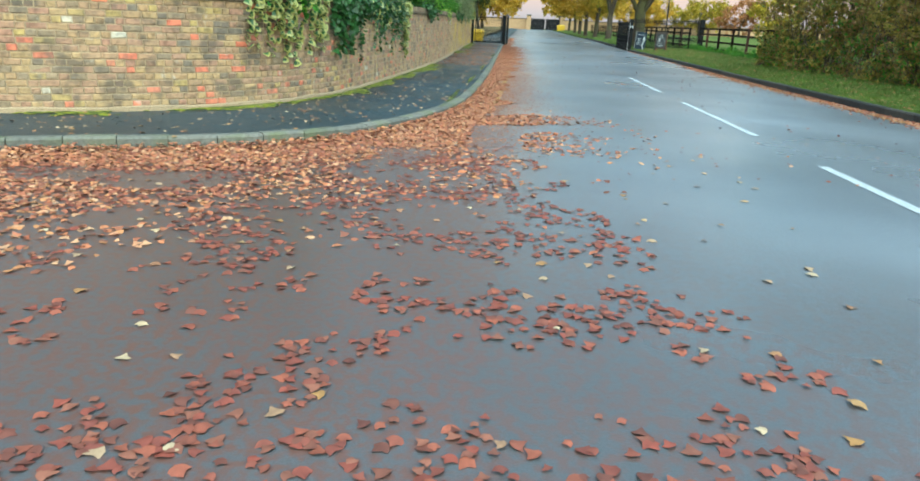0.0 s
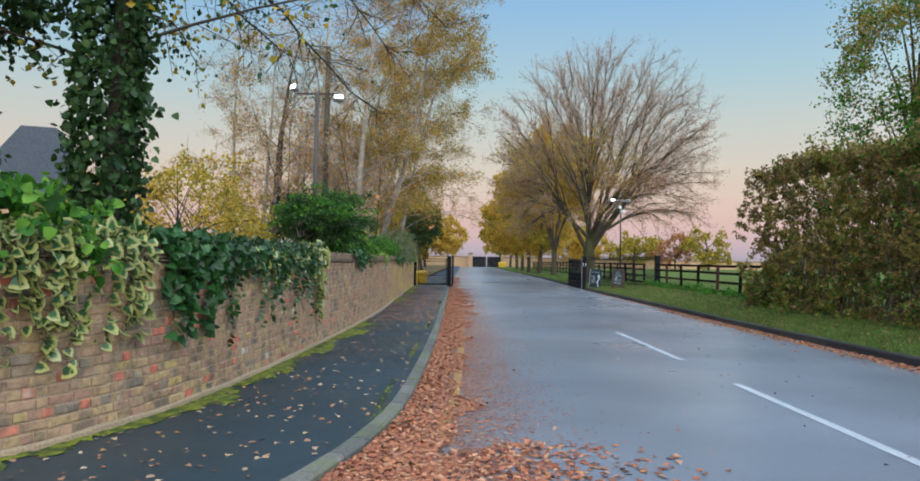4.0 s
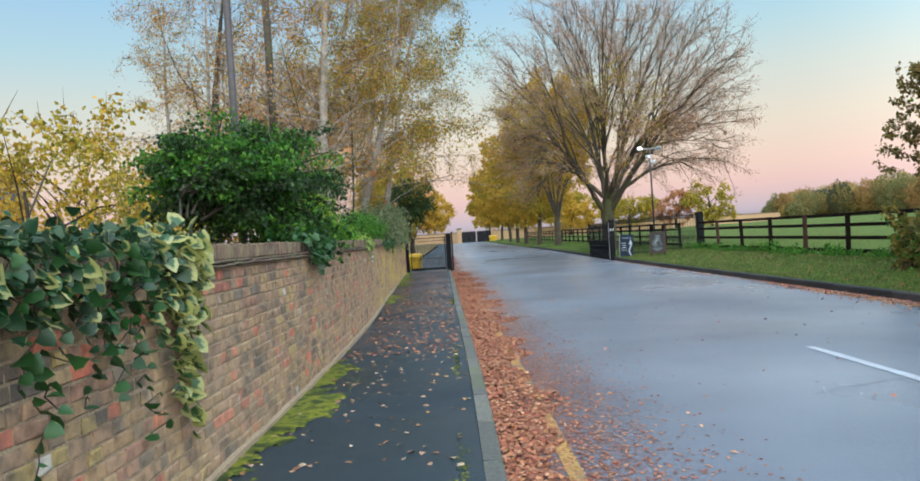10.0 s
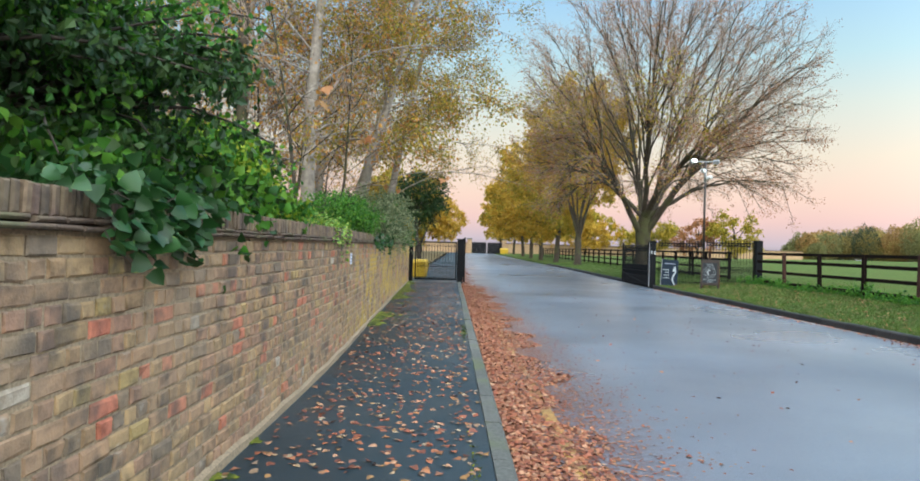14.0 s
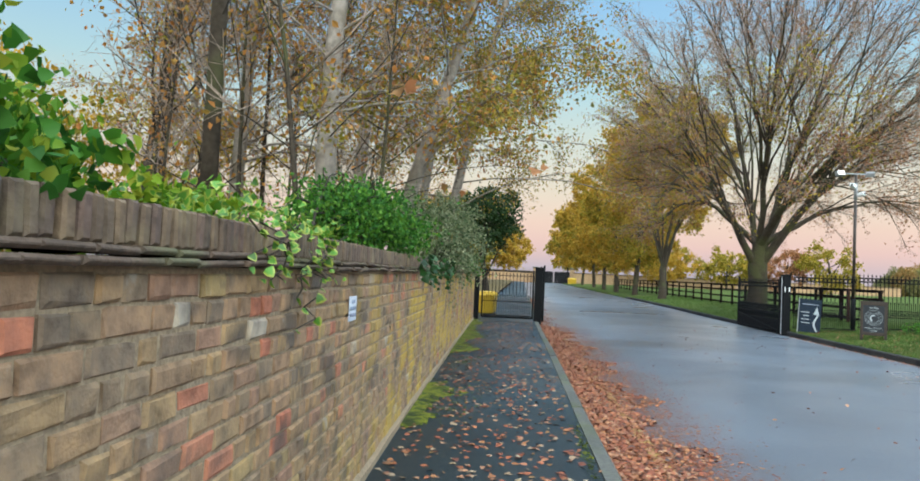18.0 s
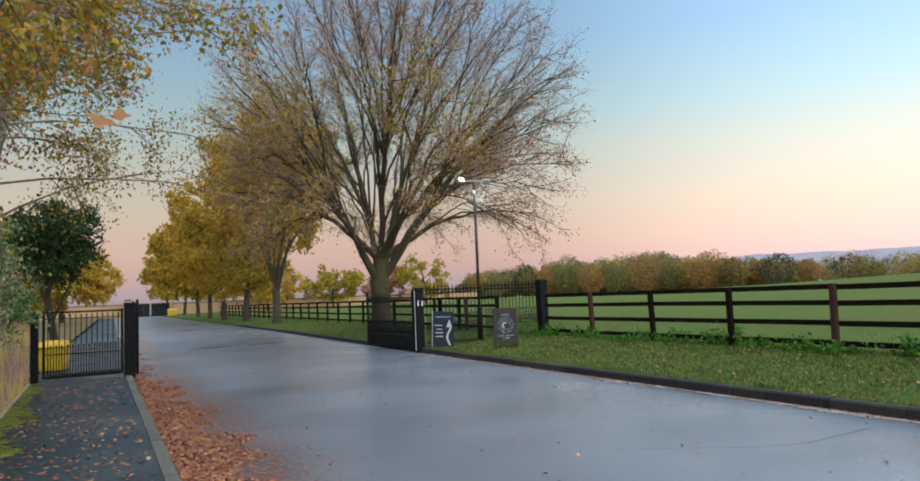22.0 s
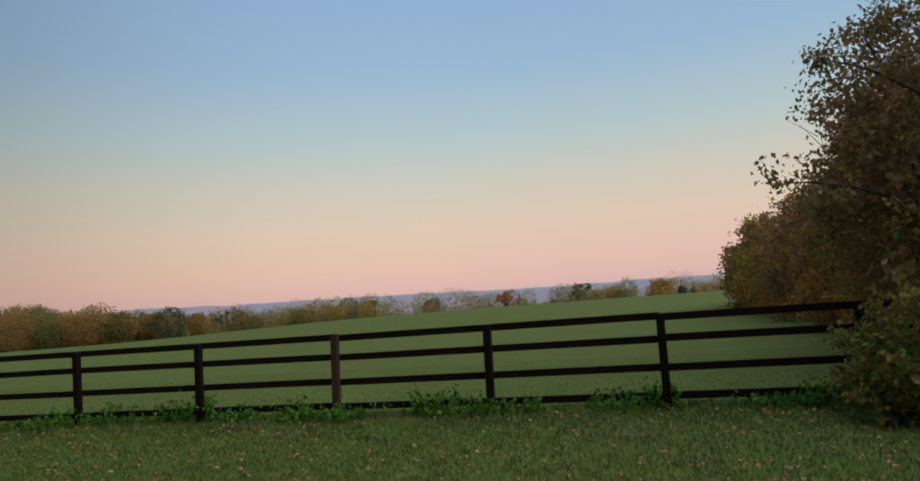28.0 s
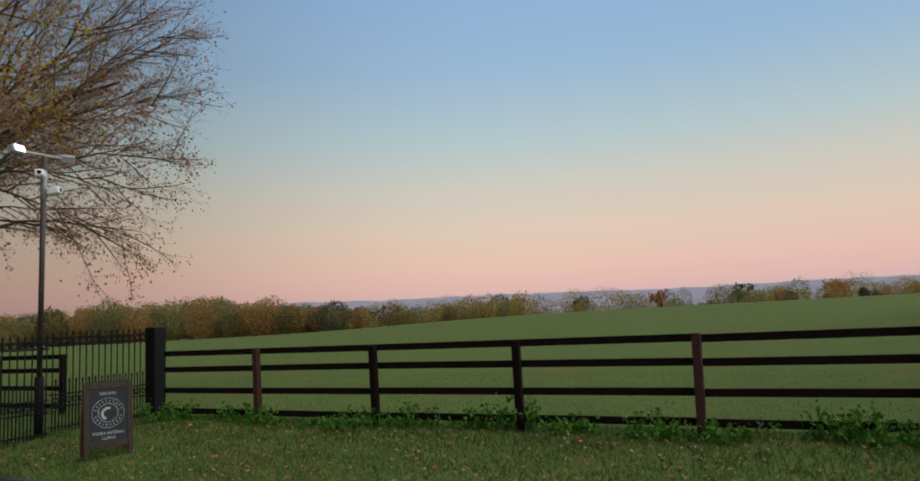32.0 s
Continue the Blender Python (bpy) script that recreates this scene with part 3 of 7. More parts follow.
def land(x, y):
    """Height of the verge and of the field that swells beyond the fence."""
    x, y = np.asarray(x, float), np.asarray(y, float)
    u = np.clip((x - kerb_x(y) - 0.12) / 3.2, 0, 1)
    z = VERGE_Z + 0.16 * u * u * (3 - 2 * u)
    d = np.clip((x - FENCE_X) / 120.0, 0, 1)
    south = 1 / (1 + np.exp((y - x * 0.55 - 40) / 14.0))
    z = z + 2.6 * d * d * (3 - 2 * d) * (0.25 + 0.75 * south)
    far = np.clip((np.hypot(x, y - 25) - 150) / 350.0, 0, 1)
    return z - 14 * far * far


# ---------------------------------------------------------------- ground, road, path
gy = np.unique(np.r_[np.linspace(-900, -40, 8), np.arange(-40, 175, 2.5), np.linspace(180, 1500, 14)])
gu = np.unique(np.r_[0, 0.01, 0.3, 0.8, 1.5, 2.3, 3.2, 4, 6, 10, 16, 25, 40, 60, 85, 115, 150, 200, 280, 400, 700, 1200, 2200])
gl = np.array([-1500, -600, -200, -60, -25])
gv = []
for yy in gy:
    kx = float(kerb_x(np.clip(yy, -60, 165)))
    row = [(x, yy, -0.25) for x in gl] + [(kx, yy, -0.25)]
    row += [(kx + 0.07 + u, yy, float(land(kx + 0.12 + u, yy)) - (0.0 if u > 0 else 0.3)) for u in gu]
    gv.append(row)
gv = np.array(gv)
h, w = gv.shape[:2]
ii, jj = np.meshgrid(np.arange(h - 1), np.arange(w - 1), indexing="ij")
gf = np.stack([ii * w + jj, ii * w + jj + 1, (ii + 1) * w + jj + 1, (ii + 1) * w + jj], -1).reshape(-1, 4)
tagged(new("ground", mesh_np("ground", gv.reshape(-1, 3), gf, M_GRASS_GROUND, smooth=True)), "green grass verge and meadow swelling to a low crest", "ground", kind="structure")

ry = np.r_[np.arange(-40, 60, 1.0), np.arange(60, 172, 4.0)]
rv, cols = [], np.linspace(0, 1, 9)
for yy in ry:
    kx = float(kerb_x(yy))
    for c in np.r_[-30, -12, -6, -3, 0, 1.6, 3.6, 5.4, 1.0]:
        x = kx if c == 1.0 else c
        rv.append((x, yy, 0.035 * (1 - ((x - 3.6) / 3.6) ** 2) if 0 <= x <= 7.3 else 0.0))
w = 9
ii, jj = np.meshgrid(np.arange(len(ry) - 1), np.arange(w - 1), indexing="ij")
rf = np.stack([ii * w + jj, ii * w + jj + 1, (ii + 1) * w + jj + 1, (ii + 1) * w + jj], -1).reshape(-1, 4)
tagged(new("road", mesh_np("road", rv, rf, M_ROAD, smooth=True)), "damp blue-grey asphalt road with a slight camber", "road", kind="structure")


def road_z(x):
    return 0.035 * (1 - ((x - 3.6) / 3.6) ** 2) if 0 <= x <= 7.2 else 0.0


def paired(step):
    """Kerb and wall points that face each other across the path."""
    a, b = np.array([p[0] for p in PAIRS], float), np.array([p[1] for p in PAIRS], float)
    m = np.hstack([a, b])
    return spline(m, step)


pp = paired(0.4)
pv, nc = [], 7
for q in pp:
    k, wl_ = q[:2], q[2:]
    k = k + (wl_ - k) / np.linalg.norm(wl_ - k) * 0.13
    for c in np.linspace(0, 1, nc):
        p = k + (wl_ - (wl_ - k) * 0.0 - k) * c
        pv.append((p[0], p[1], PATH_Z + 0.012 * math.sin(c * math.pi) * 0.5))
ii, jj = np.meshgrid(np.arange(len(pp) - 1), np.arange(nc - 1), indexing="ij")
pf = np.stack([ii * nc + jj, (ii + 1) * nc + jj, (ii + 1) * nc + jj + 1, ii * nc + jj + 1], -1).reshape(-1, 4)
tagged(new("pavement", mesh_np("pavement", pv, pf, M_PATH, smooth=True)), "dark wet asphalt footpath with moss along its edge", "pavement", kind="structure")

# garden soil behind the wall
sy_ = np.r_[np.arange(0.2, 40, 0.8), 45, 60, 110, 165]
wx_ = np.interp(sy_, WALL.p[:, 1], WALL.p[:, 0]) - 0.14
sv = [(x0 - c * (60 + x0), y, 0.22 + 0.08 * math.sin(x0 * 1.7 + c * 30 + y * 0.9)) for x0, y in zip(wx_, sy_) for c in (0, 0.02, 0.05, 0.1, 0.2, 0.4, 0.7, 1.0)]
nc = 8
ii, jj = np.meshgrid(np.arange(len(sy_) - 1), np.arange(nc - 1), indexing="ij")
sf = np.stack([ii * nc + jj, (ii + 1) * nc + jj, (ii + 1) * nc + jj + 1, ii * nc + jj + 1], -1).reshape(-1, 4)
tagged(new("garden_ground", mesh_np("garden_ground", sv, sf, M_SOIL, smooth=True)), "leaf-strewn garden soil behind the brick wall", "ground", kind="structure")


# ---------------------------------------------------------------- road markings
def stripe(name, pts, width, mat, label, z=0.005):
    p = np.array(pts, float)
    d = unit(np.gradient(p, axis=0))
    nrm = np.stack([d[:, 1], -d[:, 0]], 1)
    vv = []
    for a, q in zip(p, nrm):
        for s in (-0.5, -0.17, 0.17, 0.5):
            b = a + q * width * s
            vv.append((b[0], b[1], road_z(b[0]) + z))
    k = np.arange(len(p) - 1)[:, None] * 4 + np.arange(3)[None]
    ff = np.stack([k, k + 1, k + 5, k + 4], -1).reshape(-1, 4)
    return tagged(new(name, mesh_np(name, vv, ff, mat)), label, "road marking", "road markings", "structure")


for k in range(-4, 4):
    y0 = 13.2 + 6 * k
    x0 = 3.67 - 0.019 * (y0 - 13.2)
    if y0 < 15:
        stripe("centre_line", [(x0 - 0.019 * d, y0 + d) for d in np.linspace(0, 4, 6)], 0.11, M_PAINT, "worn white centre line dash on the road")
stripe("gate_line", [(0.7, 39.5), (2.0, 39.45), (3.4, 39.4), (5.0, 39.4)], 0.09, M_PAINT_FAINT, "faint white line across the road at the gates")
stripe("yellow_line", [(q[0] + 0.43, q[1]) for q in KERB_L.at(np.linspace(KERB_L.s_of_y(8.5), KERB_L.s_of_y(36), 60))], 0.10, M_YELLOW, "worn yellow line half hidden under fallen leaves")
stripe("yellow_line", [(q[0] - 0.30, q[1]) for q in KERB_R.at(np.linspace(KERB_R.s_of_y(2), KERB_R.s_of_y(23), 50))], 0.09, M_YELLOW, "worn yellow line beside the kerb", 0.006)


# pale strip of uneven width along the foot of the verge kerb
M_PALE_STRIP = surface("pale_strip", [(0.20, 0.19, 0.19), (0.34, 0.33, 0.33)], scale=3, fine=30, rough=0.9, bump=0.2)
sv2, sf2 = [], []
for i, yy in enumerate(np.arange(22.5, 39.6, 0.12)):
    kx = float(kerb_x(yy))
    wd = max(0.01, 0.13 + 0.16 * noise.noise(Vector((yy * 0.8, 2, 0))) + 0.10 * noise.noise(Vector((yy * 3.7, 5, 0))))
    for c in (0.0, 0.5, 1.0):
        x = kx - 0.015 - wd * c
        sv2.append((x, yy, road_z(x) + 0.004))
    if i:
        b0 = (i - 1) * 3
        sf2 += [(b0, b0 + 3, b0 + 4, b0 + 1), (b0 + 1, b0 + 4, b0 + 5, b0 + 2)]
tagged(new("gutter_silt", mesh_np("gutter_silt", sv2, sf2, M_PALE_STRIP)), "pale ragged strip along the foot of the kerb", "silt", kind="structure")
M_CRACK = surface("crack_shadow", [(0.012, 0.013, 0.015), (0.022, 0.023, 0.026)], scale=8, fine=30, rough=1.0, bump=0, spec=0.1)
for k_, run in enumerate((((3.5, 28.0), (4.1, 27.6), (4.9, 27.2), (6.2, 27.3)), ((2.6, 15.2), (4.0, 15.6), (5.2, 15.4), (6.6, 15.9)))):
    line = spline(np.array(run, float), 0.12)
    line = line + np.array([[0.02 * noise.noise(Vector((i * 0.7, k_, 0))), 0.035 * noise.noise(Vector((i * 0.55, k_, 9)))] for i in range(len(line))])
    stripe("road_crack", [tuple(p) for p in line], 0.006, M_CRACK, "thin dark crack in the asphalt", 0.0035)


# ---------------------------------------------------------------- kerbs, stone by stone
def kerb_stone_mesh(name, length, mat, top=0.10, wide=0.125):
    bm = bmesh.new()
    prof = [(0, -0.12), (0, top - 0.022), (0.022, top), (wide, top + 0.002), (wide, -0.12)]
    loops = []
    for y in (-length / 2 + 0.004, length / 2 - 0.004):
        loops.append([bm.verts.new((x, y, z)) for x, z in prof])
    for i in range(len(prof) - 1):
        bm.faces.new((loops[0][i], loops[0][i + 1], loops[1][i + 1], loops[1][i]))
    bm.faces.new(loops[0])
    bm.faces.new(list(reversed(loops[1])))
    bmesh.ops.recalc_face_normals(bm, faces=bm.faces)
    return bm_mesh(name, bm, mat)


def kerb(name, line, s0, s1, step, mat, label, left):
    base = tagged(new(name), label, "kerb", kind="structure")
    me = kerb_stone_mesh("kerb_stone", step, mat, PATH_Z + 0.004 if left else VERGE_Z + 0.015)
    rng = np.random.default_rng(5)
    n = int((s1 - s0) / step)
    for k in range(n):
        s = s0 + (k + 0.5) * step
        q, d = line.at(s), line.way(s)
        a = math.degrees(math.atan2(-d[0], d[1]))
        part("kerb_stone", me, base, at=pose(q[0], q[1], rng.normal(0, 0.003), 0, 0, a + (180 if left else 0)))


s_a = KERB_L.s_of_y(4.0) - 4
s_b = s_a + 0.45 * int((KERB_L.s_of_y(12.5) - s_a) / 0.45)
kerb("kerb_left", KERB_L, s_a, s_b + 0.01, 0.45, M_KERB, "pale grey kerb stones round the corner, mossy", True)
kerb("kerb_left_straight", KERB_L, s_b, KERB_L.s_of_y(62), 0.9, M_KERB, "grey kerb stones along the footpath, green with algae", True)
kerb("kerb_right", KERB_R, KERB_R.s_of_y(4), KERB_R.s_of_y(75), 0.9, M_KERB_D, "dark wet kerb stones along the grass verge", False)

# ---------------------------------------------------------------- brick wall
S0, S1 = 3.0, WALL.length
S_RAMP_A, S_RAMP_B = float(np.interp(-4.2, WALL.p[:, 0], WALL.s)), float(np.interp(-3.65, WALL.p[:, 0], WALL.s))
CREASE_Z, COURSE = 1.39, 0.0768
S_JOINT = WALL.s_of_y(19.43)


def crease(s):
    return CREASE_Z + 0.42 * np.clip((S_RAMP_B - s) / (S_RAMP_B - S_RAMP_A), 0, 1) + 0.03 * np.clip((12.5 - s) / 3, 0, 1)


wall = tagged(new("wall_west"), "weathered yellow stock brick garden wall with red bricks and lichen", "wall", kind="structure")
ss = np.arange(S0, S1 + 0.01, 0.25)
q, d = WALL.at(ss), WALL.way(ss)
nr = np.stack([d[:, 1], -d[:, 0]], 1)
zt = crease(ss)
prof = []
for off, zz in ((-0.006, None), (-0.006, "t"), (-0.32, "t"), (-0.32, None)):
    p = q + nr * off
    prof.append(np.column_stack([p, zt if zz == "t" else np.full(len(ss), -0.1)]))
prof = np.stack(prof, 1)
for lo_s, hi_s in ((S0, S_JOINT - 0.022), (S_JOINT + 0.022, S1)):
    inside = (ss > lo_s) & (ss < hi_s)
    cut = np.stack([np.array([np.interp(x, ss, prof[:, j, a]) for x in np.r_[lo_s, ss[inside], hi_s]]) for j in range(4) for a in range(3)], 1)
    m_ = len(cut)
    k = np.arange(m_ - 1)[:, None] * 4 + np.arange(3)[None]
    ff = np.stack([k, k + 4, k + 5, k + 1], -1).reshape(-1, 4)
    e = (m_ - 1) * 4
    ff = np.vstack([ff, [[0, 1, 2, 3], [e + 3, e + 2, e + 1, e]]])
    part("wall_core", mesh_np("wall_core", cut.reshape(-1, 3), ff, M_MORTAR), wall, "sandy mortar")
k = np.arange(len(ss) - 1)[:, None] * 4 + np.arange(3)[None]

# footing course of pale render
fo = []
for off, zz in ((0.0, -0.05), (0.035, -0.05), (0.03, PATH_Z + 0.045), (0.0, PATH_Z + 0.06)):
    p = q + nr * off
    fo.append(np.column_stack([p, np.full(len(ss), zz) + (0.008 * np.sin(ss * 5) if zz > 0 else 0)]))
part("footing", mesh_np("footing", np.stack(fo, 1).reshape(-1, 3), np.stack([k, k + 4, k + 5, k + 1], -1).reshape(-1, 4), M_MORTAR), wall, "pale mortar fillet at the foot")


def brick_verts(length, height, depth, out, worn=None):
    """A block whose outer face is a little smaller than its body; x along, y out, z up."""
    a, b, c = length / 2, depth, height / 2
    i = min(0.0075, out * 0.15 + 0.0072)
    v = np.array([(-a, -b, -c), (a, -b, -c), (a, -b, c), (-a, -b, c), (-a, out - i, -c), (a, out - i, -c), (a, out - i, c), (-a, out - i, c),
                  (-a + i, out, -c + i), (a - i, out, -c + i), (a - i, out, c - i), (-a + i, out, c - i)])
    if worn is not None:
        v[4:8, ::2] += worn.normal(0, 0.0016, (4, 2))
        v[8:] += worn.normal(0, 0.0034, (4, 3)) * np.array([1, 0.7, 1])
    return v


BRICK_FACES = np.array([(8, 11, 10, 9), (4, 8, 9, 5), (5, 9, 10, 6), (6, 10, 11, 7), (7, 11, 8, 4), (0, 4, 5, 1), (1, 5, 6, 2), (2, 6, 7, 3), (3, 7, 4, 0)])[:, ::-1]
rng = np.random.default_rng(11)
BRICK_LONG = (0.205, 0.170, 0.112, 0.098)
brick_meshes = [[mesh_np("brick", brick_verts(L - 0.011, COURSE - 0.012, 0.05, 0.003, rng), BRICK_FACES, M_BRICK) for _ in range(5)] for L in BRICK_LONG]
loose_v, loose_f, loose_n, singles = [], [], 0, []
course = 0
z = PATH_Z + 0.05
while z < 1.80:
    s = S0 + rng.uniform(0, 0.2) + (course % 2) * 0.085
    k = course % 4
    while s < S1 - 0.1:
        header = int(rng.choice(4, p=(0.42, 0.40, 0.10, 0.08) if course % 2 else (0.04, 0.08, 0.50, 0.38)))
        L = BRICK_LONG[header]
        if s < S_JOINT < s + L:
            L = max(0.04, S_JOINT - s - 0.018)
            header = None
        c = s + L / 2
        if z + COURSE < crease(c) + 0.012:
            qq, dd = WALL.at(c), WALL.way(c)
            ang = math.atan2(dd[1], dd[0])
            out = rng.normal(0, 0.0024)
            m = pose(qq[0], qq[1], z + COURSE / 2 + rng.normal(0, 0.0016), rng.normal(0, 0.8), rng.normal(0, 0.6), math.degrees(ang)) @ pose(0, 0, 0, 0, 0, 180) @ pose(0, out, 0)
            if 20.9 < qq[1] < 23.1 and header is not None:
                singles.append((header, m))
            else:
                bv = brick_verts(L - 0.011, COURSE - 0.012, 0.05, 0.003, rng)
                r3 = np.array(m.to_3x3())
                loose_v.append(bv @ r3.T + np.array(m.translation))
                loose_f.append(BRICK_FACES + loose_n)
                loose_n += 12
        s += L + (0.042 if header is None else 0)
        k += 1
    z += COURSE
    course += 1
joined = part("brickwork", mesh_np("brickwork", np.concatenate(loose_v), np.concatenate(loose_f), M_BRICK_ISL), wall, "weathered yellow, brown and red bricks")
joined["kind"] = "stuff"

# creasing tiles, two courses, and bricks on edge above them
cv, cf, cn = [], [], 0
tile_me = [mesh_np("creasing_tile", brick_verts(L, 0.019, 0.30, 0.045), BRICK_FACES, M_TILE) for L in (0.166,)]
cope_me = [mesh_np("coping_brick", brick_verts(0.039, hh, 0.22, 0.0), BRICK_FACES, M_COPE_OB) for hh in (0.105, 0.10)]
coping_singles = []
for row, (dz, outw) in enumerate(((0.012, 0.0), (0.036, -0.012))):
    s = S0 + row * 0.08
    while s < S1:
        L = 0.168
        c = s + L / 2
        qq, dd = WALL.at(c), WALL.way(c)
        slope = math.degrees(math.atan2(float(crease(c + 0.1) - crease(c - 0.1)), 0.2))
        m = pose(qq[0], qq[1], float(crease(c)) + dz + rng.normal(0, 0.003), 0, 0, math.degrees(math.atan2(dd[1], dd[0])) + 180) @ pose(0, outw + rng.normal(0, 0.006), 0, rng.normal(0, 0.8), slope + rng.normal(0, 0.9), rng.normal(0, 0.8))
        if 16.0 < qq[1] < 24.5:
            coping_singles.append(("creasing_tile", tile_me[0], m))
        else:
            bv = brick_verts(0.166, 0.019, 0.30, 0.045)
            cv.append(bv @ np.array(m.to_3x3()).T + np.array(m.translation))
            cf.append(BRICK_FACES + cn)
            cn += 12
        s += L
tiles_joined = part("creasing", mesh_np("creasing", np.concatenate(cv), np.concatenate(cf), M_TILE), wall, "dark projecting creasing tiles")
tiles_joined["kind"] = "stuff"
cv, cf, cn = [], [], 0
s = S0
while s < S1:
    L = 0.050 if abs(s - S_JOINT) > 0.05 else 0.085
    c = s + L / 2
    qq, dd = WALL.at(c), WALL.way(c)
    hh = 0.105 + rng.normal(0, 0.004)
    slope = math.degrees(math.atan2(float(crease(c + 0.1) - crease(c - 0.1)), 0.2))
    m = pose(qq[0], qq[1], float(crease(c)) + 0.048 + hh / 2, 0, 0, math.degrees(math.atan2(dd[1], dd[0])) + 180) @ pose(0, -0.03 + rng.normal(0, 0.004), 0, rng.normal(0, 1.0), slope + rng.normal(0, 1.6), rng.normal(0, 1.5))
    if 16.0 < qq[1] < 24.5:
        coping_singles.append(("coping_brick", cope_me[0], m))
    else:
        bv = brick_verts(0.039, hh, 0.22, 0.0)
        cv.append(bv @ np.array(m.to_3x3()).T + np.array(m.translation))
        cf.append(BRICK_FACES + cn)
        cn += 12
    s += L
cope_joined = part("coping", mesh_np("coping", np.concatenate(cv), np.concatenate(cf), M_COPE), wall, "bricks on edge along the top")
cope_joined["kind"] = "stuff"
ss2 = np.arange(S0, S1, 0.25)
q2, d2 = WALL.at(ss2), WALL.way(ss2)
n2 = np.stack([d2[:, 1], -d2[:, 0]], 1)
z2 = crease(ss2)
bed = np.stack([np.column_stack([q2 + n2 * o, z2 + zz]) for o, zz in ((-0.06, 0.045), (-0.06, 0.115), (-0.24, 0.115), (-0.24, 0.045))], 1).reshape(-1, 3)
k = np.arange(len(ss2) - 1)[:, None] * 4 + np.arange(3)[None]
part("coping_bed", mesh_np("coping_bed", bed, np.stack([k, k + 4, k + 5, k + 1], -1).reshape(-1, 4), M_MORTAR), wall, "dark mortar between the coping bricks")

# paper notice
notice = thing("wall_notice", "white paper notice pinned to the brick wall", "notice", (-1.749, 22.945, 1.185), turn=92)
part("sheet", box_mesh("sheet", (-0.094, -0.004, -0.067), (0.094, 0.0, 0.067), surface("white_paper", [(0.62, 0.66, 0.74), (0.70, 0.73, 0.80)], scale=4, fine=8, fine_amt=0.1, rough=0.5, bump=0), 0.001), notice)
M_PRINT = surface("pale_print", [(0.26, 0.30, 0.40), (0.34, 0.38, 0.47)], scale=9, fine=20, rough=0.7, bump=0)

# ---------------------------------------------------------------- post and rail fence
def fence_run(name, label, y0, n, x0, slope, red=(), rails_beyond=0.0):
    f = thing(name, label, "fence", (x0, y0, float(land(x0, y0))))
    rng = np.random.default_rng(n)
    bm = bmesh.new()
    add_box(bm, (-0.05, -0.05, -0.25), (0.05, 0.05, 1.19), 0.008)
    for v in bm.verts:
        if v.co.z > 1.15:
            v.co.z -= 0.02 * (abs(v.co.x) + abs(v.co.y)) / 0.1
    me = bm_mesh("post", bm, M_FENCE)
    bm = bmesh.new()
    add_box(bm, (-0.05, -0.05, -0.25), (0.05, 0.05, 1.19), 0.008)
    me_red = bm_mesh("post", bm, M_FENCE_RED)
    S = 2.27
    for k in range(n):
        y = y0 - S * k
        x = x0 + slope * k
        part("post", me_red if k in red else me, f, "red-brown post" if k in red else "", pose(x - x0, -S * k, float(land(x, y)) - float(land(x0, y0)), rng.normal(0, 0.7), rng.normal(0, 0.7), rng.normal(0, 3)))
    for i, h in enumerate((1.135, 0.86, 0.50, 0.145)):
        for k in range(-1, n, 2):
            a, b = max(k, -1.1), min(k + 2, n - 1 + rails_beyond)
            if b <= a:
                continue
            pts = [(x0 + slope * q - x0 + 0.075, -S * q, float(land(x0 + slope * q, y0 - S * q)) - float(land(x0, y0)) + h + rng.normal(0, 0.006)) for q in (a, b)]
            d = Vector(pts[1]) - Vector(pts[0])
            bm = bmesh.new()
            add_box(bm, (-0.019, -d.length / 2 + 0.004, -0.047), (0.019, d.length / 2 - 0.004, 0.047), 0.006)
            ang = math.degrees(math.atan2(d.x, -d.y))
            tilt = math.degrees(math.asin(d.z / d.length))
            part("rail", bm_mesh("rail", bm, M_FENCE), f, "", pose(*((Vector(pts[0]) + Vector(pts[1])) / 2), -tilt, 0, ang))
    return f


fence_run("field_fence", "dark creosoted four-rail post and rail fence beside the meadow", 37.57, 8, 10.46, 0.012, red=(0, 3), rails_beyond=0.3)
fence_run("avenue_fence", "dark four-rail fence under the avenue trees", 112.0, 30, 11.2, -0.012)
fence_run("side_fence", "dark rail fence running behind the iron railings", 47.6, 3, 10.75, -0.01, red=(1,))
corner = thing("corner_post", "thick black square timber post ending the fence", "post", (10.75, 40.36, float(land(10.75, 40.36))))
bm = bmesh.new()
add_box(bm, (-0.13, -0.13, -0.3), (0.13, 0.13, 1.62), 0.015)
part("shaft", bm_mesh("shaft", bm, M_BLACK), corner)

# ---------------------------------------------------------------- iron railings and gates
def spear_bar(name, h, r=0.0105, tip=0.08):
    bm = bmesh.new()
    add_rod(bm, (0, 0, 0), (0, 0, h - tip), r, 6)
    add_rod(bm, (0, 0, h - tip), (0, 0, h - tip * 0.65), r * 0.7, 6, r * 1.9)
    add_rod(bm, (0, 0, h - tip * 0.65), (0, 0, h), r * 1.9, 6, 0.001)
    return bm_mesh(name, bm, M_BLACK)


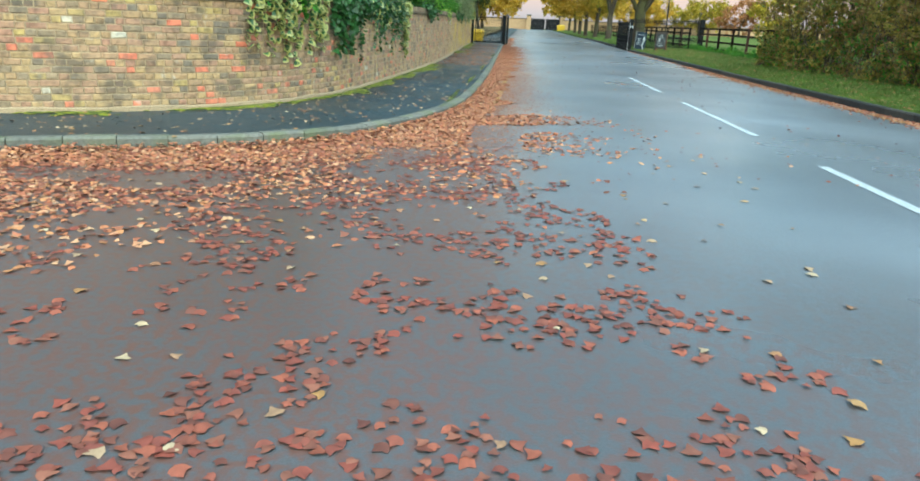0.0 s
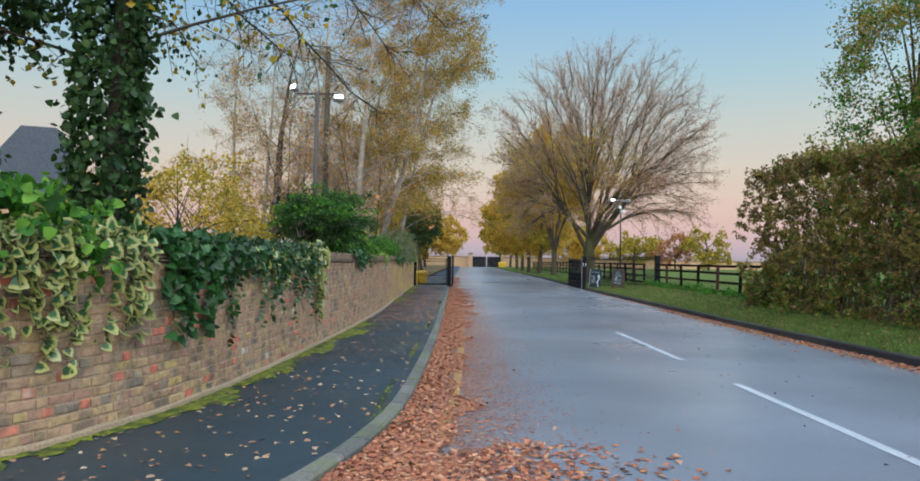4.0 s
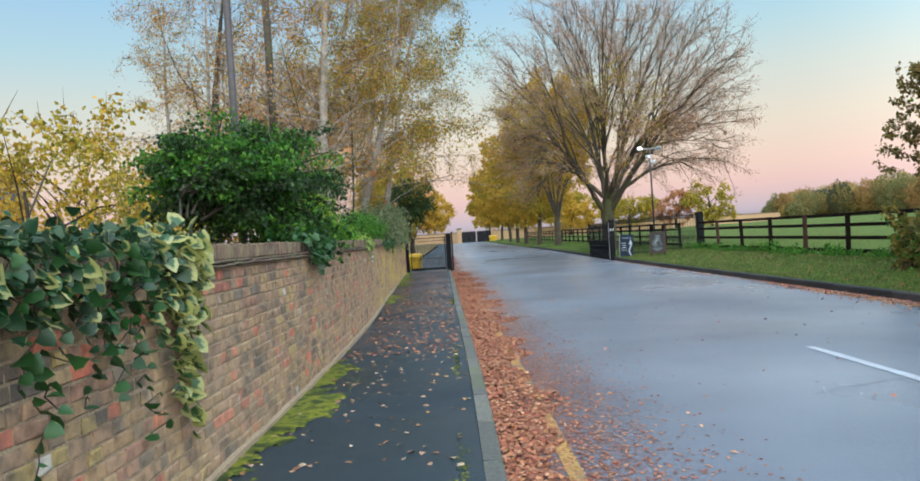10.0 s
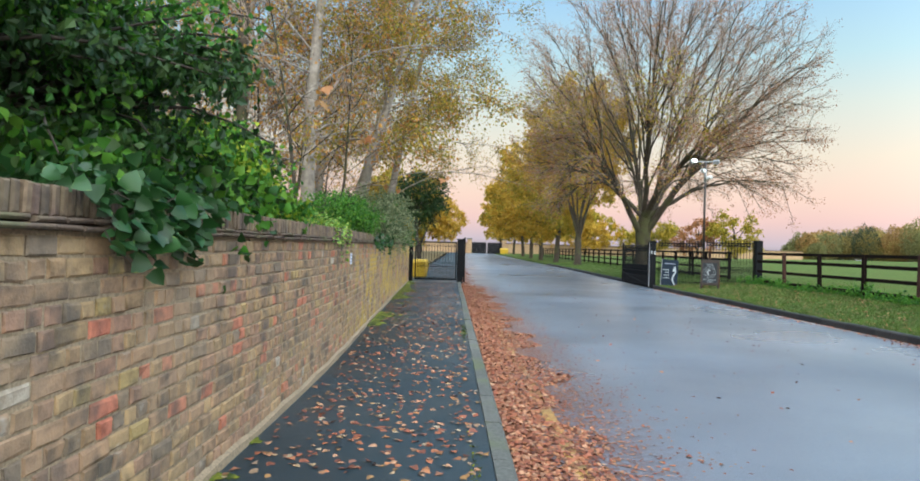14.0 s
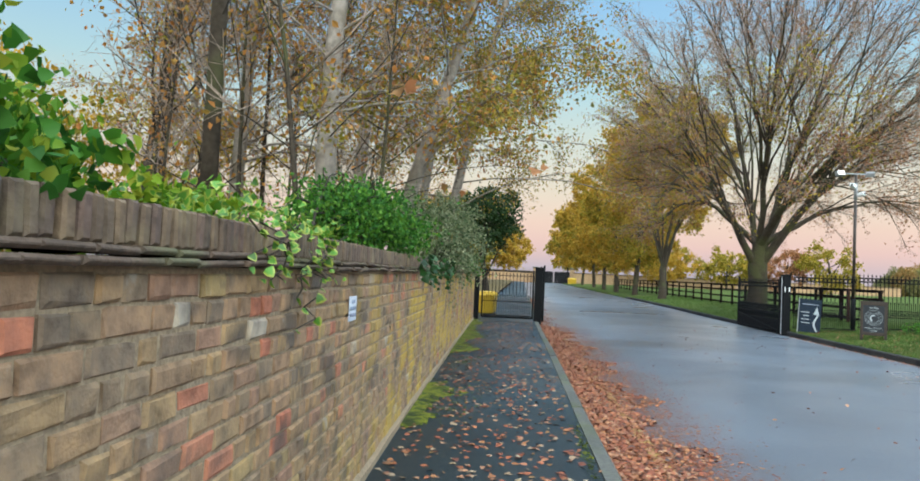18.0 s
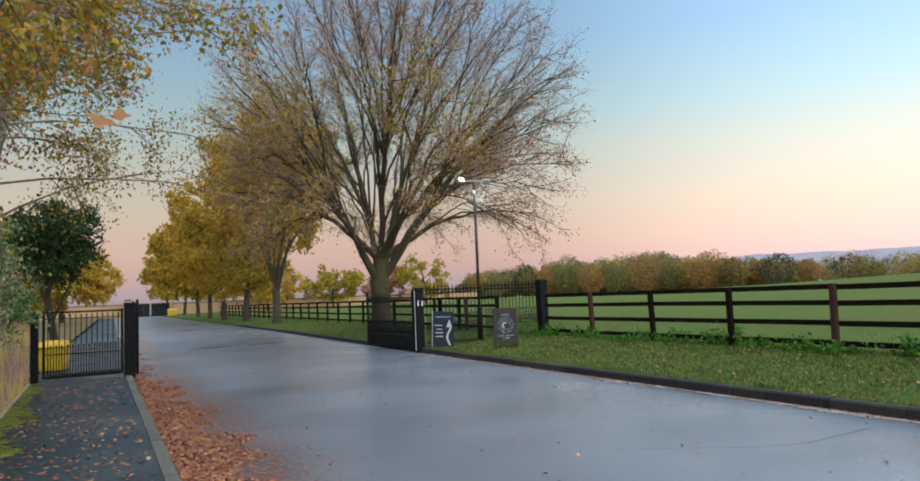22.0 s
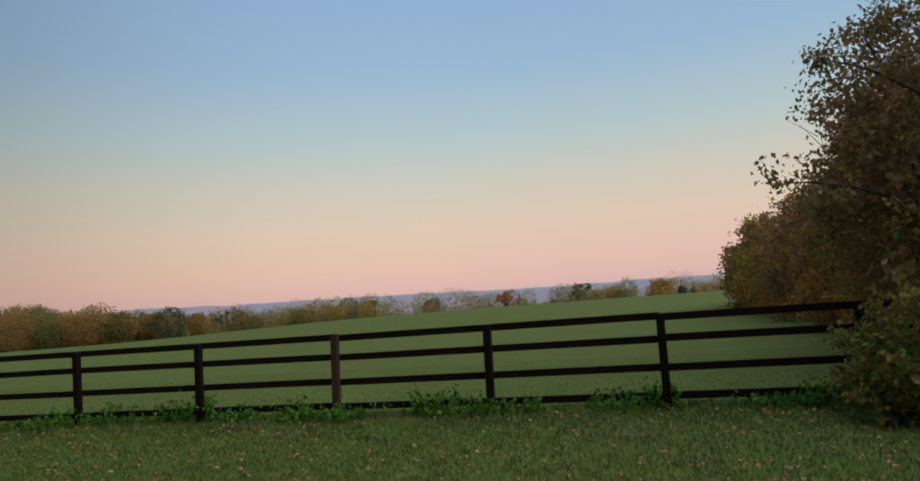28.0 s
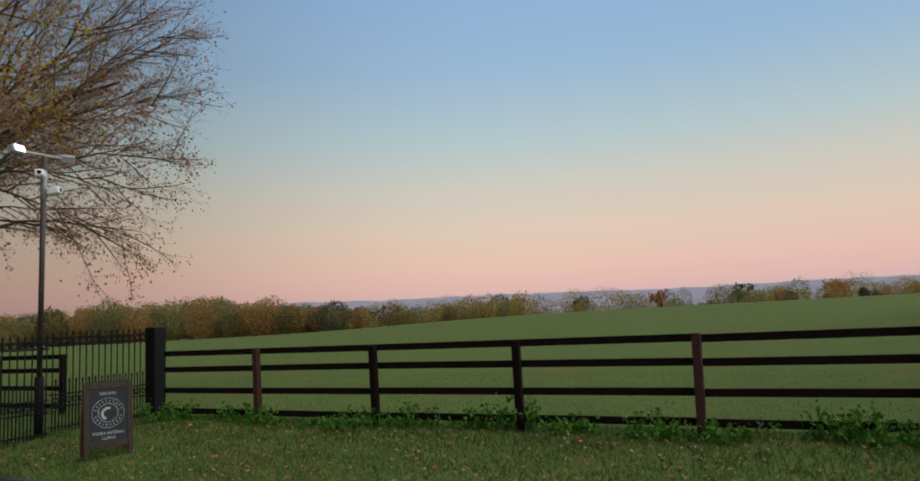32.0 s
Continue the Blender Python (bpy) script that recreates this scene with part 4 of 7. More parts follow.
def ring_mesh(r=0.045, t=0.010):
    v, f = [], []
    for i in range(14):
        a = i * 2 * math.pi / 14
        for j in range(4):
            b = j * math.pi / 2
            v.append(((r + t * math.cos(b)) * math.cos(a), t * math.sin(b), (r + t * math.cos(b)) * math.sin(a)))
    for i in range(14):
        for j in range(4):
            f.append((i * 4 + j, ((i + 1) % 14) * 4 + j, ((i + 1) % 14) * 4 + (j + 1) % 4, i * 4 + (j + 1) % 4))
    return mesh_np("ring", v, f, M_BLACK, smooth=True)


RING = ring_mesh()


def iron_panel(owner, width, h, spacing=0.112, rings=True, panel=False, x0=0.0, z0=0.05, mid_rings=True):
    """Railing bars, dog bars, rails and rings along +x under their owner."""
    n = int(width / spacing)
    full, dog = spear_bar("bar", h), spear_bar("dog_bar", h * 0.52)
    for k in range(n + 1):
        x = x0 + (width - n * spacing) / 2 + k * spacing
        part("bar", full, owner, "", pose(x, 0, z0))
        if k < n:
            part("dog_bar", dog, owner, "", pose(x + spacing / 2, 0, z0))
            if rings:
                part("ring", RING, owner, "", pose(x + spacing / 2, 0, z0 + h - 0.175))
            if mid_rings:
                part("ring", RING, owner, "", pose(x + spacing / 2, 0.0, z0 + h * 0.30))
    for z in [0.06, 0.24 * h, 0.36 * h, h - 0.235, h - 0.115] if rings else [0.06, 0.36 * h, h - 0.10]:
        part("rail", box_mesh("rail", (x0, -0.014, z0 + z - 0.011), (x0 + width, 0.014, z0 + z + 0.011), M_BLACK, 0.003), owner)
    if panel:
        part("kick_panel", box_mesh("kick_panel", (x0, -0.006, z0 + 0.07), (x0 + width, 0.006, z0 + 0.24 * h - 0.012), M_BLACK, 0.002), owner)


rail_a = thing("iron_railing", "black wrought iron railing with spear tops and rings", "railing", (7.08, 40.55, 0.16), "iron railings", -2.5)
iron_panel(rail_a, 1.75, 1.62, z0=0.06)
rail_b = thing("iron_railing", "black wrought iron railing with spear tops beside the corner post", "railing", (8.84, 40.47, 0.24), "iron railings", -2.5)
iron_panel(rail_b, 1.78, 1.60, z0=0.06)

gate_post = thing("gate_post", "thick black steel gate post with white reflectors", "gate post", (6.88, 40.58, 0.0))
bm = bmesh.new()
add_box(bm, (-0.11, -0.11, -0.2), (0.11, 0.11, 1.74), 0.01)
part("shaft", bm_mesh("shaft", bm, M_BLACK), gate_post)
part("cap", box_mesh("cap", (-0.125, -0.125, 1.74), (0.125, 0.125, 1.78), M_BLACK, 0.008), gate_post)
M_WHITE = surface("white_plastic", [(0.72, 0.74, 0.76), (0.80, 0.81, 0.82)], scale=6, fine=12, fine_amt=0.1, rough=0.4, bump=0)
for x in (-0.075, 0.045):
    part("reflector", box_mesh("reflector", (x, -0.118, 1.28), (x + 0.03, -0.1102, 1.42), M_WHITE, 0.003), gate_post, "white reflector strip")
part("edge_strip", box_mesh("edge_strip", (-0.1165, -0.02, 0.05), (-0.1102, 0.02, 1.70), M_WHITE, 0.002), gate_post, "pale edge strip")

leaf_r = thing("road_gate", "black iron road gate leaf standing open along the kerb", "gate", (6.80, 40.75, 0.02), "road gates", 93.5)
iron_panel(leaf_r, 3.25, 1.58, panel=True, x0=0.06)
for x in (0.02, 3.30):
    part("stile", box_mesh("stile", (x, -0.028, 0.06), (x + 0.055, 0.028, 1.70), M_BLACK, 0.006), leaf_r)
part("brace", box_mesh("brace", (-1.65, -0.012, -0.02), (1.65, 0.012, 0.02), M_BLACK, 0.004), leaf_r, "", pose(1.69, 0.03, 0.30, 0, -7.0, 0))

ped_l = thing("footpath_gate_post", "slim black steel post hung against the brick wall", "gate post", (-2.08, 39.3, PATH_Z), "footpath gate posts")
part("shaft", box_mesh("shaft", (-0.07, -0.07, -0.2), (0.07, 0.07, 1.42), M_BLACK, 0.008), ped_l)
ped_r = thing("footpath_gate_post", "thick black steel post between footpath and road", "gate post", (-0.33, 39.6, 0.0), "footpath gate posts")
part("shaft", box_mesh("shaft", (-0.11, -0.11, -0.2), (0.11, 0.11, 1.62), M_BLACK, 0.01), ped_r)
part("cap", box_mesh("cap", (-0.12, -0.12, 1.62), (0.12, 0.12, 1.65), M_BLACK, 0.006), ped_r)
ped = thing("footpath_gate", "closed black iron footpath gate with close-set bars", "gate", (-1.95, 39.38, PATH_Z + 0.02), "", 5)
iron_panel(ped, 1.40, 1.30, 0.10, rings=False, x0=0.05, mid_rings=False)
for x in (0.0, 1.45):
    part("stile", box_mesh("stile", (x, -0.025, 0.04), (x + 0.05, 0.025, 1.42), M_BLACK, 0.006), ped)
part("top_rail", box_mesh("top_rail", (0.05, -0.02, 1.36), (1.45, 0.02, 1.40), M_BLACK, 0.005), ped)
part("bottom_rail", box_mesh("bottom_rail", (0.05, -0.022, 0.03), (1.45, 0.022, 0.09), M_BLACK, 0.005), ped)
leaf_l = thing("road_gate", "black iron road gate leaf folded back beside the footpath", "gate", (-0.17, 39.85, 0.02), "road gates", 90)
iron_panel(leaf_l, 3.25, 1.58, panel=True, x0=0.06)
for x in (0.02, 3.30):
    part("stile", box_mesh("stile", (x, -0.028, 0.06), (x + 0.055, 0.028, 1.70), M_BLACK, 0.006), leaf_l)

# ---------------------------------------------------------------- signs
def text_mesh(name, words, size, mat, width=None):
    c = bpy.data.curves.new(name, "FONT")
    c.body, c.size, c.align_x, c.align_y, c.extrude, c.resolution_u = words, size, "CENTER", "CENTER", 0.0015, 2
    ob = bpy.data.objects.new(name, c)
    me = bpy.data.meshes.new_from_object(ob)
    bpy.data.objects.remove(ob)
    me.materials.append(mat)
    if width:
        xs = [v.co.x for v in me.vertices]
        k = width / (max(xs) - min(xs))
        for v in me.vertices:
            v.co.x *= k
    return me


for words, zz, wd in (("PLEASE", 0.036, 0.085), ("DO NOT PARK", 0.0, 0.165), ("ON THE ROAD", -0.036, 0.165)):
    part("printed_line", text_mesh("printed_line", words, 0.028, M_PRINT, wd), notice, "", pose(0, -0.0058, zz, 90))
M_GREY = surface("grey_metal", [(0.26, 0.27, 0.28), (0.34, 0.35, 0.36)], scale=5, fine=15, fine_amt=0.1, rough=0.45, bump=0, metal=0.3)
M_NAVY = surface("navy_panel", [(0.006, 0.014, 0.028), (0.010, 0.020, 0.038)], scale=3, fine=9, fine_amt=0.15, rough=0.6, spec=0.2, bump=0)
M_CHALK = surface("chalkboard", [(0.008, 0.012, 0.018), (0.014, 0.018, 0.026)], scale=3, fine=12, rough=0.6, bump=0.1)
M_FRAME = surface("sign_wood", [(0.030, 0.021, 0.016), (0.055, 0.038, 0.028)], scale=6, fine=22, rough=0.75, bump=0.3)
M_LEG = surface("sign_wood_red", [(0.12, 0.040, 0.022), (0.17, 0.06, 0.034)], scale=6, fine=22, rough=0.7, bump=0.3)
M_LETTER = surface("white_lettering", [(0.30, 0.35, 0.38), (0.46, 0.50, 0.53)], scale=8, fine=20, fine_amt=0.2, rough=0.6, bump=0)

board = thing("a_board", "folding wooden A-board with a dark chalk panel and white lettering", "sign", (8.10, 37.95, float(land(8.10, 37.95))), "", -26)
face_m = pose(0, 0, 0, -9, 0, 0)
for x in (-0.30, 0.235):
    part("stile", box_mesh("stile", (x, -0.018, 0.0), (x + 0.065, 0.018, 1.0), M_FRAME, 0.005), board, "", face_m)
part("header", box_mesh("header", (-0.235, -0.018, 0.90), (0.235, 0.018, 1.0), M_FRAME, 0.005), board, "", face_m)
part("footer", box_mesh("footer", (-0.235, -0.018, 0.13), (0.235, 0.018, 0.21), M_FRAME, 0.005), board, "", face_m)
panel = part("chalk_panel", box_mesh("chalk_panel", (-0.235, -0.008, 0.21), (0.235, 0.008, 0.90), M_CHALK, 0.001), board, "near-black chalk panel", face_m)
part("heading", text_mesh("heading", "SERVING", 0.055, M_LETTER, 0.20), panel, "", pose(0, -0.0095, 0.835, 90))
part("lower_words", text_mesh("lower_words", "FRESH ARTISAN", 0.055, M_LETTER, 0.38), panel, "", pose(0, -0.0095, 0.315, 90))
part("last_word", text_mesh("last_word", "COFFEE", 0.055, M_LETTER, 0.17), panel, "", pose(0, -0.0095, 0.25, 90))


def ring_flat(name, r0, r1, a0, a1, mat, n=28):
    v, f = [], []
    for i in range(n + 1):
        a = a0 + (a1 - a0) * i / n
        v += [(r0 * math.cos(a), 0, r0 * math.sin(a)), (r1 * math.cos(a), 0, r1 * math.sin(a))]
    for i in range(n):
        f.append((2 * i, 2 * i + 1, 2 * i + 3, 2 * i + 2))
    return mesh_np(name, v, f, mat)


part("emblem_ring", ring_flat("emblem_ring", 0.194, 0.199, 0, 2 * math.pi, M_LETTER), panel, "", pose(0, -0.0095, 0.58))
part("emblem_ring", ring_flat("emblem_ring", 0.118, 0.124, 0, 2 * math.pi, M_LETTER), panel, "", pose(0, -0.0095, 0.58))
tick = ring_flat("emblem_bar", 0.146, 0.172, -0.030, 0.030, M_LETTER, 2)
for i in range(22):
    if i not in (0, 11):
        part("emblem_bar", tick, panel, "", pose(0, -0.0095, 0.58) @ pose(0, 0, 0, 0, i * 360 / 22, 0))
part("emblem_curve", ring_flat("emblem_curve", 0.055, 0.088, 1.2, 4.3, M_LETTER, 14), panel, "", pose(0, -0.0095, 0.57))
back_m = pose(0, 0.33, 0, 9, 0, 0)
for x in (-0.30, 0.235):
    part("back_leg", box_mesh("back_leg", (x, -0.018, 0.0), (x + 0.065, 0.018, 1.0), M_LEG, 0.005), board, "red-brown back leg", back_m)
part("back_panel", box_mesh("back_panel", (-0.235, -0.008, 0.16), (0.235, 0.008, 1.0), M_LEG, 0.001), board, "", back_m)
part("hinge", rod_mesh("hinge", (-0.25, 0.165, 0.985), (0.25, 0.165, 0.985), 0.014, M_BLACK, 8), board)

notice_b = thing("direction_sign", "dark blue sign panel with a white winding arrow", "sign", (7.40, 40.2, float(land(7.40, 40.2))), "", -16)
pm = pose(0, 0, 0, -6, 3, 0)
blue = part("sign_panel", box_mesh("sign_panel", (-0.29, -0.012, 0.02), (0.29, 0.012, 0.98), M_NAVY, 0.004), notice_b, "", pm)
part("sign_edge", box_mesh("sign_edge", (-0.307, -0.016, 0.0), (-0.287, 0.016, 1.0), M_GREY, 0.004), notice_b, "pale plastic edge", pm)
for i, (x, zz, wd) in enumerate(((0.0, 0.83, 0.24), (-0.13, 0.60, 0.13), (-0.10, 0.50, 0.09), (-0.11, 0.40, 0.12), (-0.11, 0.30, 0.13))):
    part("word_bar", box_mesh("word_bar", (x - wd * 0.85, -0.0155, zz - 0.011), (x + wd * 0.85, -0.0125, zz + 0.011), M_PRINT if i == 0 else M_LETTER, 0.001), blue)
av, af = [], []
for i in range(15):
    t = i / 14
    x, zz = 0.16 + 0.05 * math.sin(t * 5.2 + 2.4), 0.06 + 0.50 * t
    av += [(x - 0.026, -0.0135, zz), (x + 0.026, -0.0135, zz)]
    if i:
        af.append((2 * i - 2, 2 * i - 1, 2 * i + 1, 2 * i))
av += [(0.09, -0.0135, 0.55), (0.24, -0.0135, 0.55), (0.175, -0.0135, 0.76), (0.165, -0.0135, 0.76)]
af.append((30, 31, 32, 33))
part("arrow", mesh_np("arrow", av, af, M_LETTER), blue, "white winding arrow")

# ---------------------------------------------------------------- lamp posts
M_POLE = surface("pole_brown", [(0.035, 0.028, 0.026), (0.06, 0.045, 0.04)], scale=5, fine=15, rough=0.5, bump=0.1)
M_GLOW, *_, gb = nodes_of("lit_lamp_glass")
gb.inputs["Emission Color"].default_value, gb.inputs["Emission Strength"].default_value = (1.0, 0.98, 0.95, 1), 2.0


pole_r = thing("lamp_post", "tall thin dark lamp post with twin floodlights and cameras", "lamp post", (8.85, 40.75, float(land(8.85, 40.75))), "lamp posts")
part("lower_shaft", rod_mesh("lower_shaft", (0, 0, -0.2), (0, 0, 0.95), 0.072, M_BLACK, 12), pole_r)
part("upper_shaft", rod_mesh("upper_shaft", (0, 0, 0.95), (0, 0, 4.6), 0.042, M_POLE, 12), pole_r)
part("cross_arm", box_mesh("cross_arm", (-0.42, -0.02, 4.60), (0.42, 0.02, 4.64), M_GREY, 0.004), pole_r)


def flood_on(owner, at, turn, lit, pitch=-20):
    bm = bmesh.new()
    add_box(bm, (-0.12, -0.07, -0.075), (0.12, 0.07, 0.075), 0.022)
    ob = part("floodlight", bm_mesh("floodlight", bm, M_GREY), owner, "white lit floodlight" if lit else "pale grey floodlight", pose(*at, 0, 0, turn) @ pose(0, 0, 0, pitch, 0, 0))
    part("lamp_glass", box_mesh("lamp_glass", (-0.10, -0.079, -0.058), (0.10, -0.0702, 0.058), M_GLOW if lit else M_WHITE, 0.003), ob)


flood_on(pole_r, (-0.46, 0, 4.62), 15, True)
flood_on(pole_r, (0.40, 0, 4.62), 150, False)
for zz, tr in ((4.25, -40), (4.0, 30)):
    cbm = bmesh.new()
    add_box(cbm, (-0.07, -0.16, -0.06), (0.07, 0.05, 0.06), 0.02)
    cam_box = part("security_camera", bm_mesh("security_camera", cbm, M_WHITE), pole_r, "white security camera housing", pose(0.09 if tr > 0 else -0.09, -0.06, zz, -10, 0, tr))
    part("camera_lens", rod_mesh("camera_lens", (0, -0.165, 0), (0, -0.15, 0), 0.035, M_BLACK, 10), cam_box)
part("camera_mount", rod_mesh("camera_mount", (0, 0, 3.85), (0, 0, 4.35), 0.050, M_GREY, 10), pole_r)

pole_l = thing("lamp_post", "tall dark lamp post behind the wall with twin floodlights", "lamp post", (-3.11, 19.24, 0.25), "lamp posts")
part("shaft", rod_mesh("shaft", (0, 0, -0.3), (0, 0, 5.1), 0.05, M_POLE, 12), pole_l)
part("cross_arm", box_mesh("cross_arm", (-0.5, -0.02, 5.05), (0.5, 0.02, 5.09), M_POLE, 0.004), pole_l)
flood_on(pole_l, (0.52, -0.05, 4.95), 15, True, -35)
flood_on(pole_l, (-0.52, 0, 5.2), -40, True, -20)

# ---------------------------------------------------------------- bins, far wall and gate, house
M_GRIT = surface("yellow_plastic", [(0.52, 0.33, 0.02), (0.60, 0.40, 0.03)], scale=3, fine=12, fine_amt=0.15, rough=0.45, bump=0)


def grit_bin(at, k, label, turn=0):
    b = thing("grit_bin", label, "bin", at, "grit bins", turn)
    bm = bmesh.new()
    vs = add_box(bm, (-0.5 * k, -0.33 * k, 0), (0.5 * k, 0.33 * k, 0.62 * k))
    for v in vs:
        if v.co.z < 0.1:
            v.co.x *= 0.86
            v.co.y *= 0.82
    bmesh.ops.bevel(bm, geom=list(bm.edges), offset=0.03 * k, segments=2, affect="EDGES")
    part("tub", bm_mesh("tub", bm, M_GRIT), b)
    bm = bmesh.new()
    vs = add_box(bm, (-0.54 * k, -0.37 * k, 0.62 * k), (0.54 * k, 0.37 * k, 0.78 * k))
    for v in vs:
        if v.co.z > 0.7 * k:
            v.co.x *= 0.8
            v.co.y *= 0.7
    bmesh.ops.bevel(bm, geom=list(bm.edges), offset=0.03 * k, segments=2, affect="EDGES")
    part("lid", bm_mesh("lid", bm, M_GRIT), b)
    return b


grit_bin((-1.92, 42.3, 0.12), 0.90, "yellow plastic grit bin behind the footpath gate", 84)
grit_bin((8.6, 152, 0.02), 1.6, "yellow grit bin by the far gate")

M_FARWALL = surface("far_brick", [(0.30, 0.19, 0.11), (0.40, 0.27, 0.15), (0.33, 0.17, 0.11)], scale=1.5, fine=8, rough=0.95, bump=0.4)
far_wall = tagged(new("wall_far"), "long low brick wall closing the end of the avenue", "wall", kind="structure")
part("wall_body", box_mesh("wall_body", (-30, 160, -0.2), (2.2, 160.4, 2.2), M_FARWALL, 0.02), far_wall)
part("wall_body", box_mesh("wall_body", (9.2, 158, -0.2), (70, 158.4, 2.2), M_FARWALL, 0.02), far_wall)
part("coping", box_mesh("coping", (9.1, 157.9, 2.2), (70, 158.5, 2.32), M_TILE, 0.02), far_wall)
part("coping", box_mesh("coping", (-30, 159.9, 2.2), (2.3, 160.5, 2.32), M_TILE, 0.02), far_wall)
for x in (1.9, 9.1):
    pier = thing("gate_pier", "square brick gate pier with a pale cap", "gate pier", (x, 159, 0.0), "gate piers")
    part("pier_body", box_mesh("pier_body", (-0.45, -0.45, -0.1), (0.45, 0.45, 2.9), M_FARWALL, 0.02), pier)
    part("pier_cap", box_mesh("pier_cap", (-0.55, -0.55, 2.9), (0.55, 0.55, 3.15), M_KERB, 0.05), pier, "pale stone cap")
for x, sgn in ((2.4, 1), (8.6, -1)):
    fg = thing("far_gate", "dark timber gate leaf at the end of the road", "gate", (x, 159, 0.05), "far gates")
    for j in range(9):
        part("board", box_mesh("board", (sgn * j * 0.33 - (0.32 if sgn < 0 else 0), -0.03, 0), (sgn * j * 0.33 + (0 if sgn < 0 else 0.32), 0.03, 2.3), M_BLACK, 0.01), fg)
    part("ledge", box_mesh("ledge", (min(0, sgn * 3), -0.06, 1.7), (max(0, sgn * 3), -0.03, 1.85), M_BLACK, 0.01), fg)

M_SLATE = surface("slate", [(0.026, 0.032, 0.044), (0.042, 0.049, 0.062)], scale=2, fine=9, rough=0.8, bump=0.3)
house = thing("lodge_house", "house with a steep grey slate roof behind the trees", "house", (-25.2, 45.0, 0.3), "", 20)
part("wall", box_mesh("wall", (-3.0, -3.0, 0), (3.0, 3.0, 4.3), M_FARWALL, 0.05), house)
bm = bmesh.new()
vs = add_box(bm, (-3.3, -3.3, 4.3), (3.3, 3.3, 8.6))
for v in vs:
    if v.co.z > 8:
        v.co.x *= 0.28
        v.co.y *= 0.28
part("roof", bm_mesh("roof", bm, M_SLATE), house, "grey slate roof with a flat top")
for x in (-2.2, 1.0):
    wnd = part("window", box_mesh("window", (x, -3.06, 1.2), (x + 1.2, -3.0, 2.8), M_WHITE, 0.02), house, "white framed window")
    for px in (0.08, 0.64):
        part("pane", box_mesh("pane", (x + px, -3.075, 1.3), (x + px + 0.48, -3.062, 2.7), M_CHALK, 0.005), wnd)

# ---------------------------------------------------------------- trees
def foliage_at(rng, pts, n, spread):
    return pts[rng.integers(0, len(pts), n)] + rng.normal(0, spread, (n, 3))


def along(p, u):
    k = u * (len(p) - 1)
    i = min(int(k), len(p) - 2)
    return p[i] + (p[i + 1] - p[i]) * (k - i)


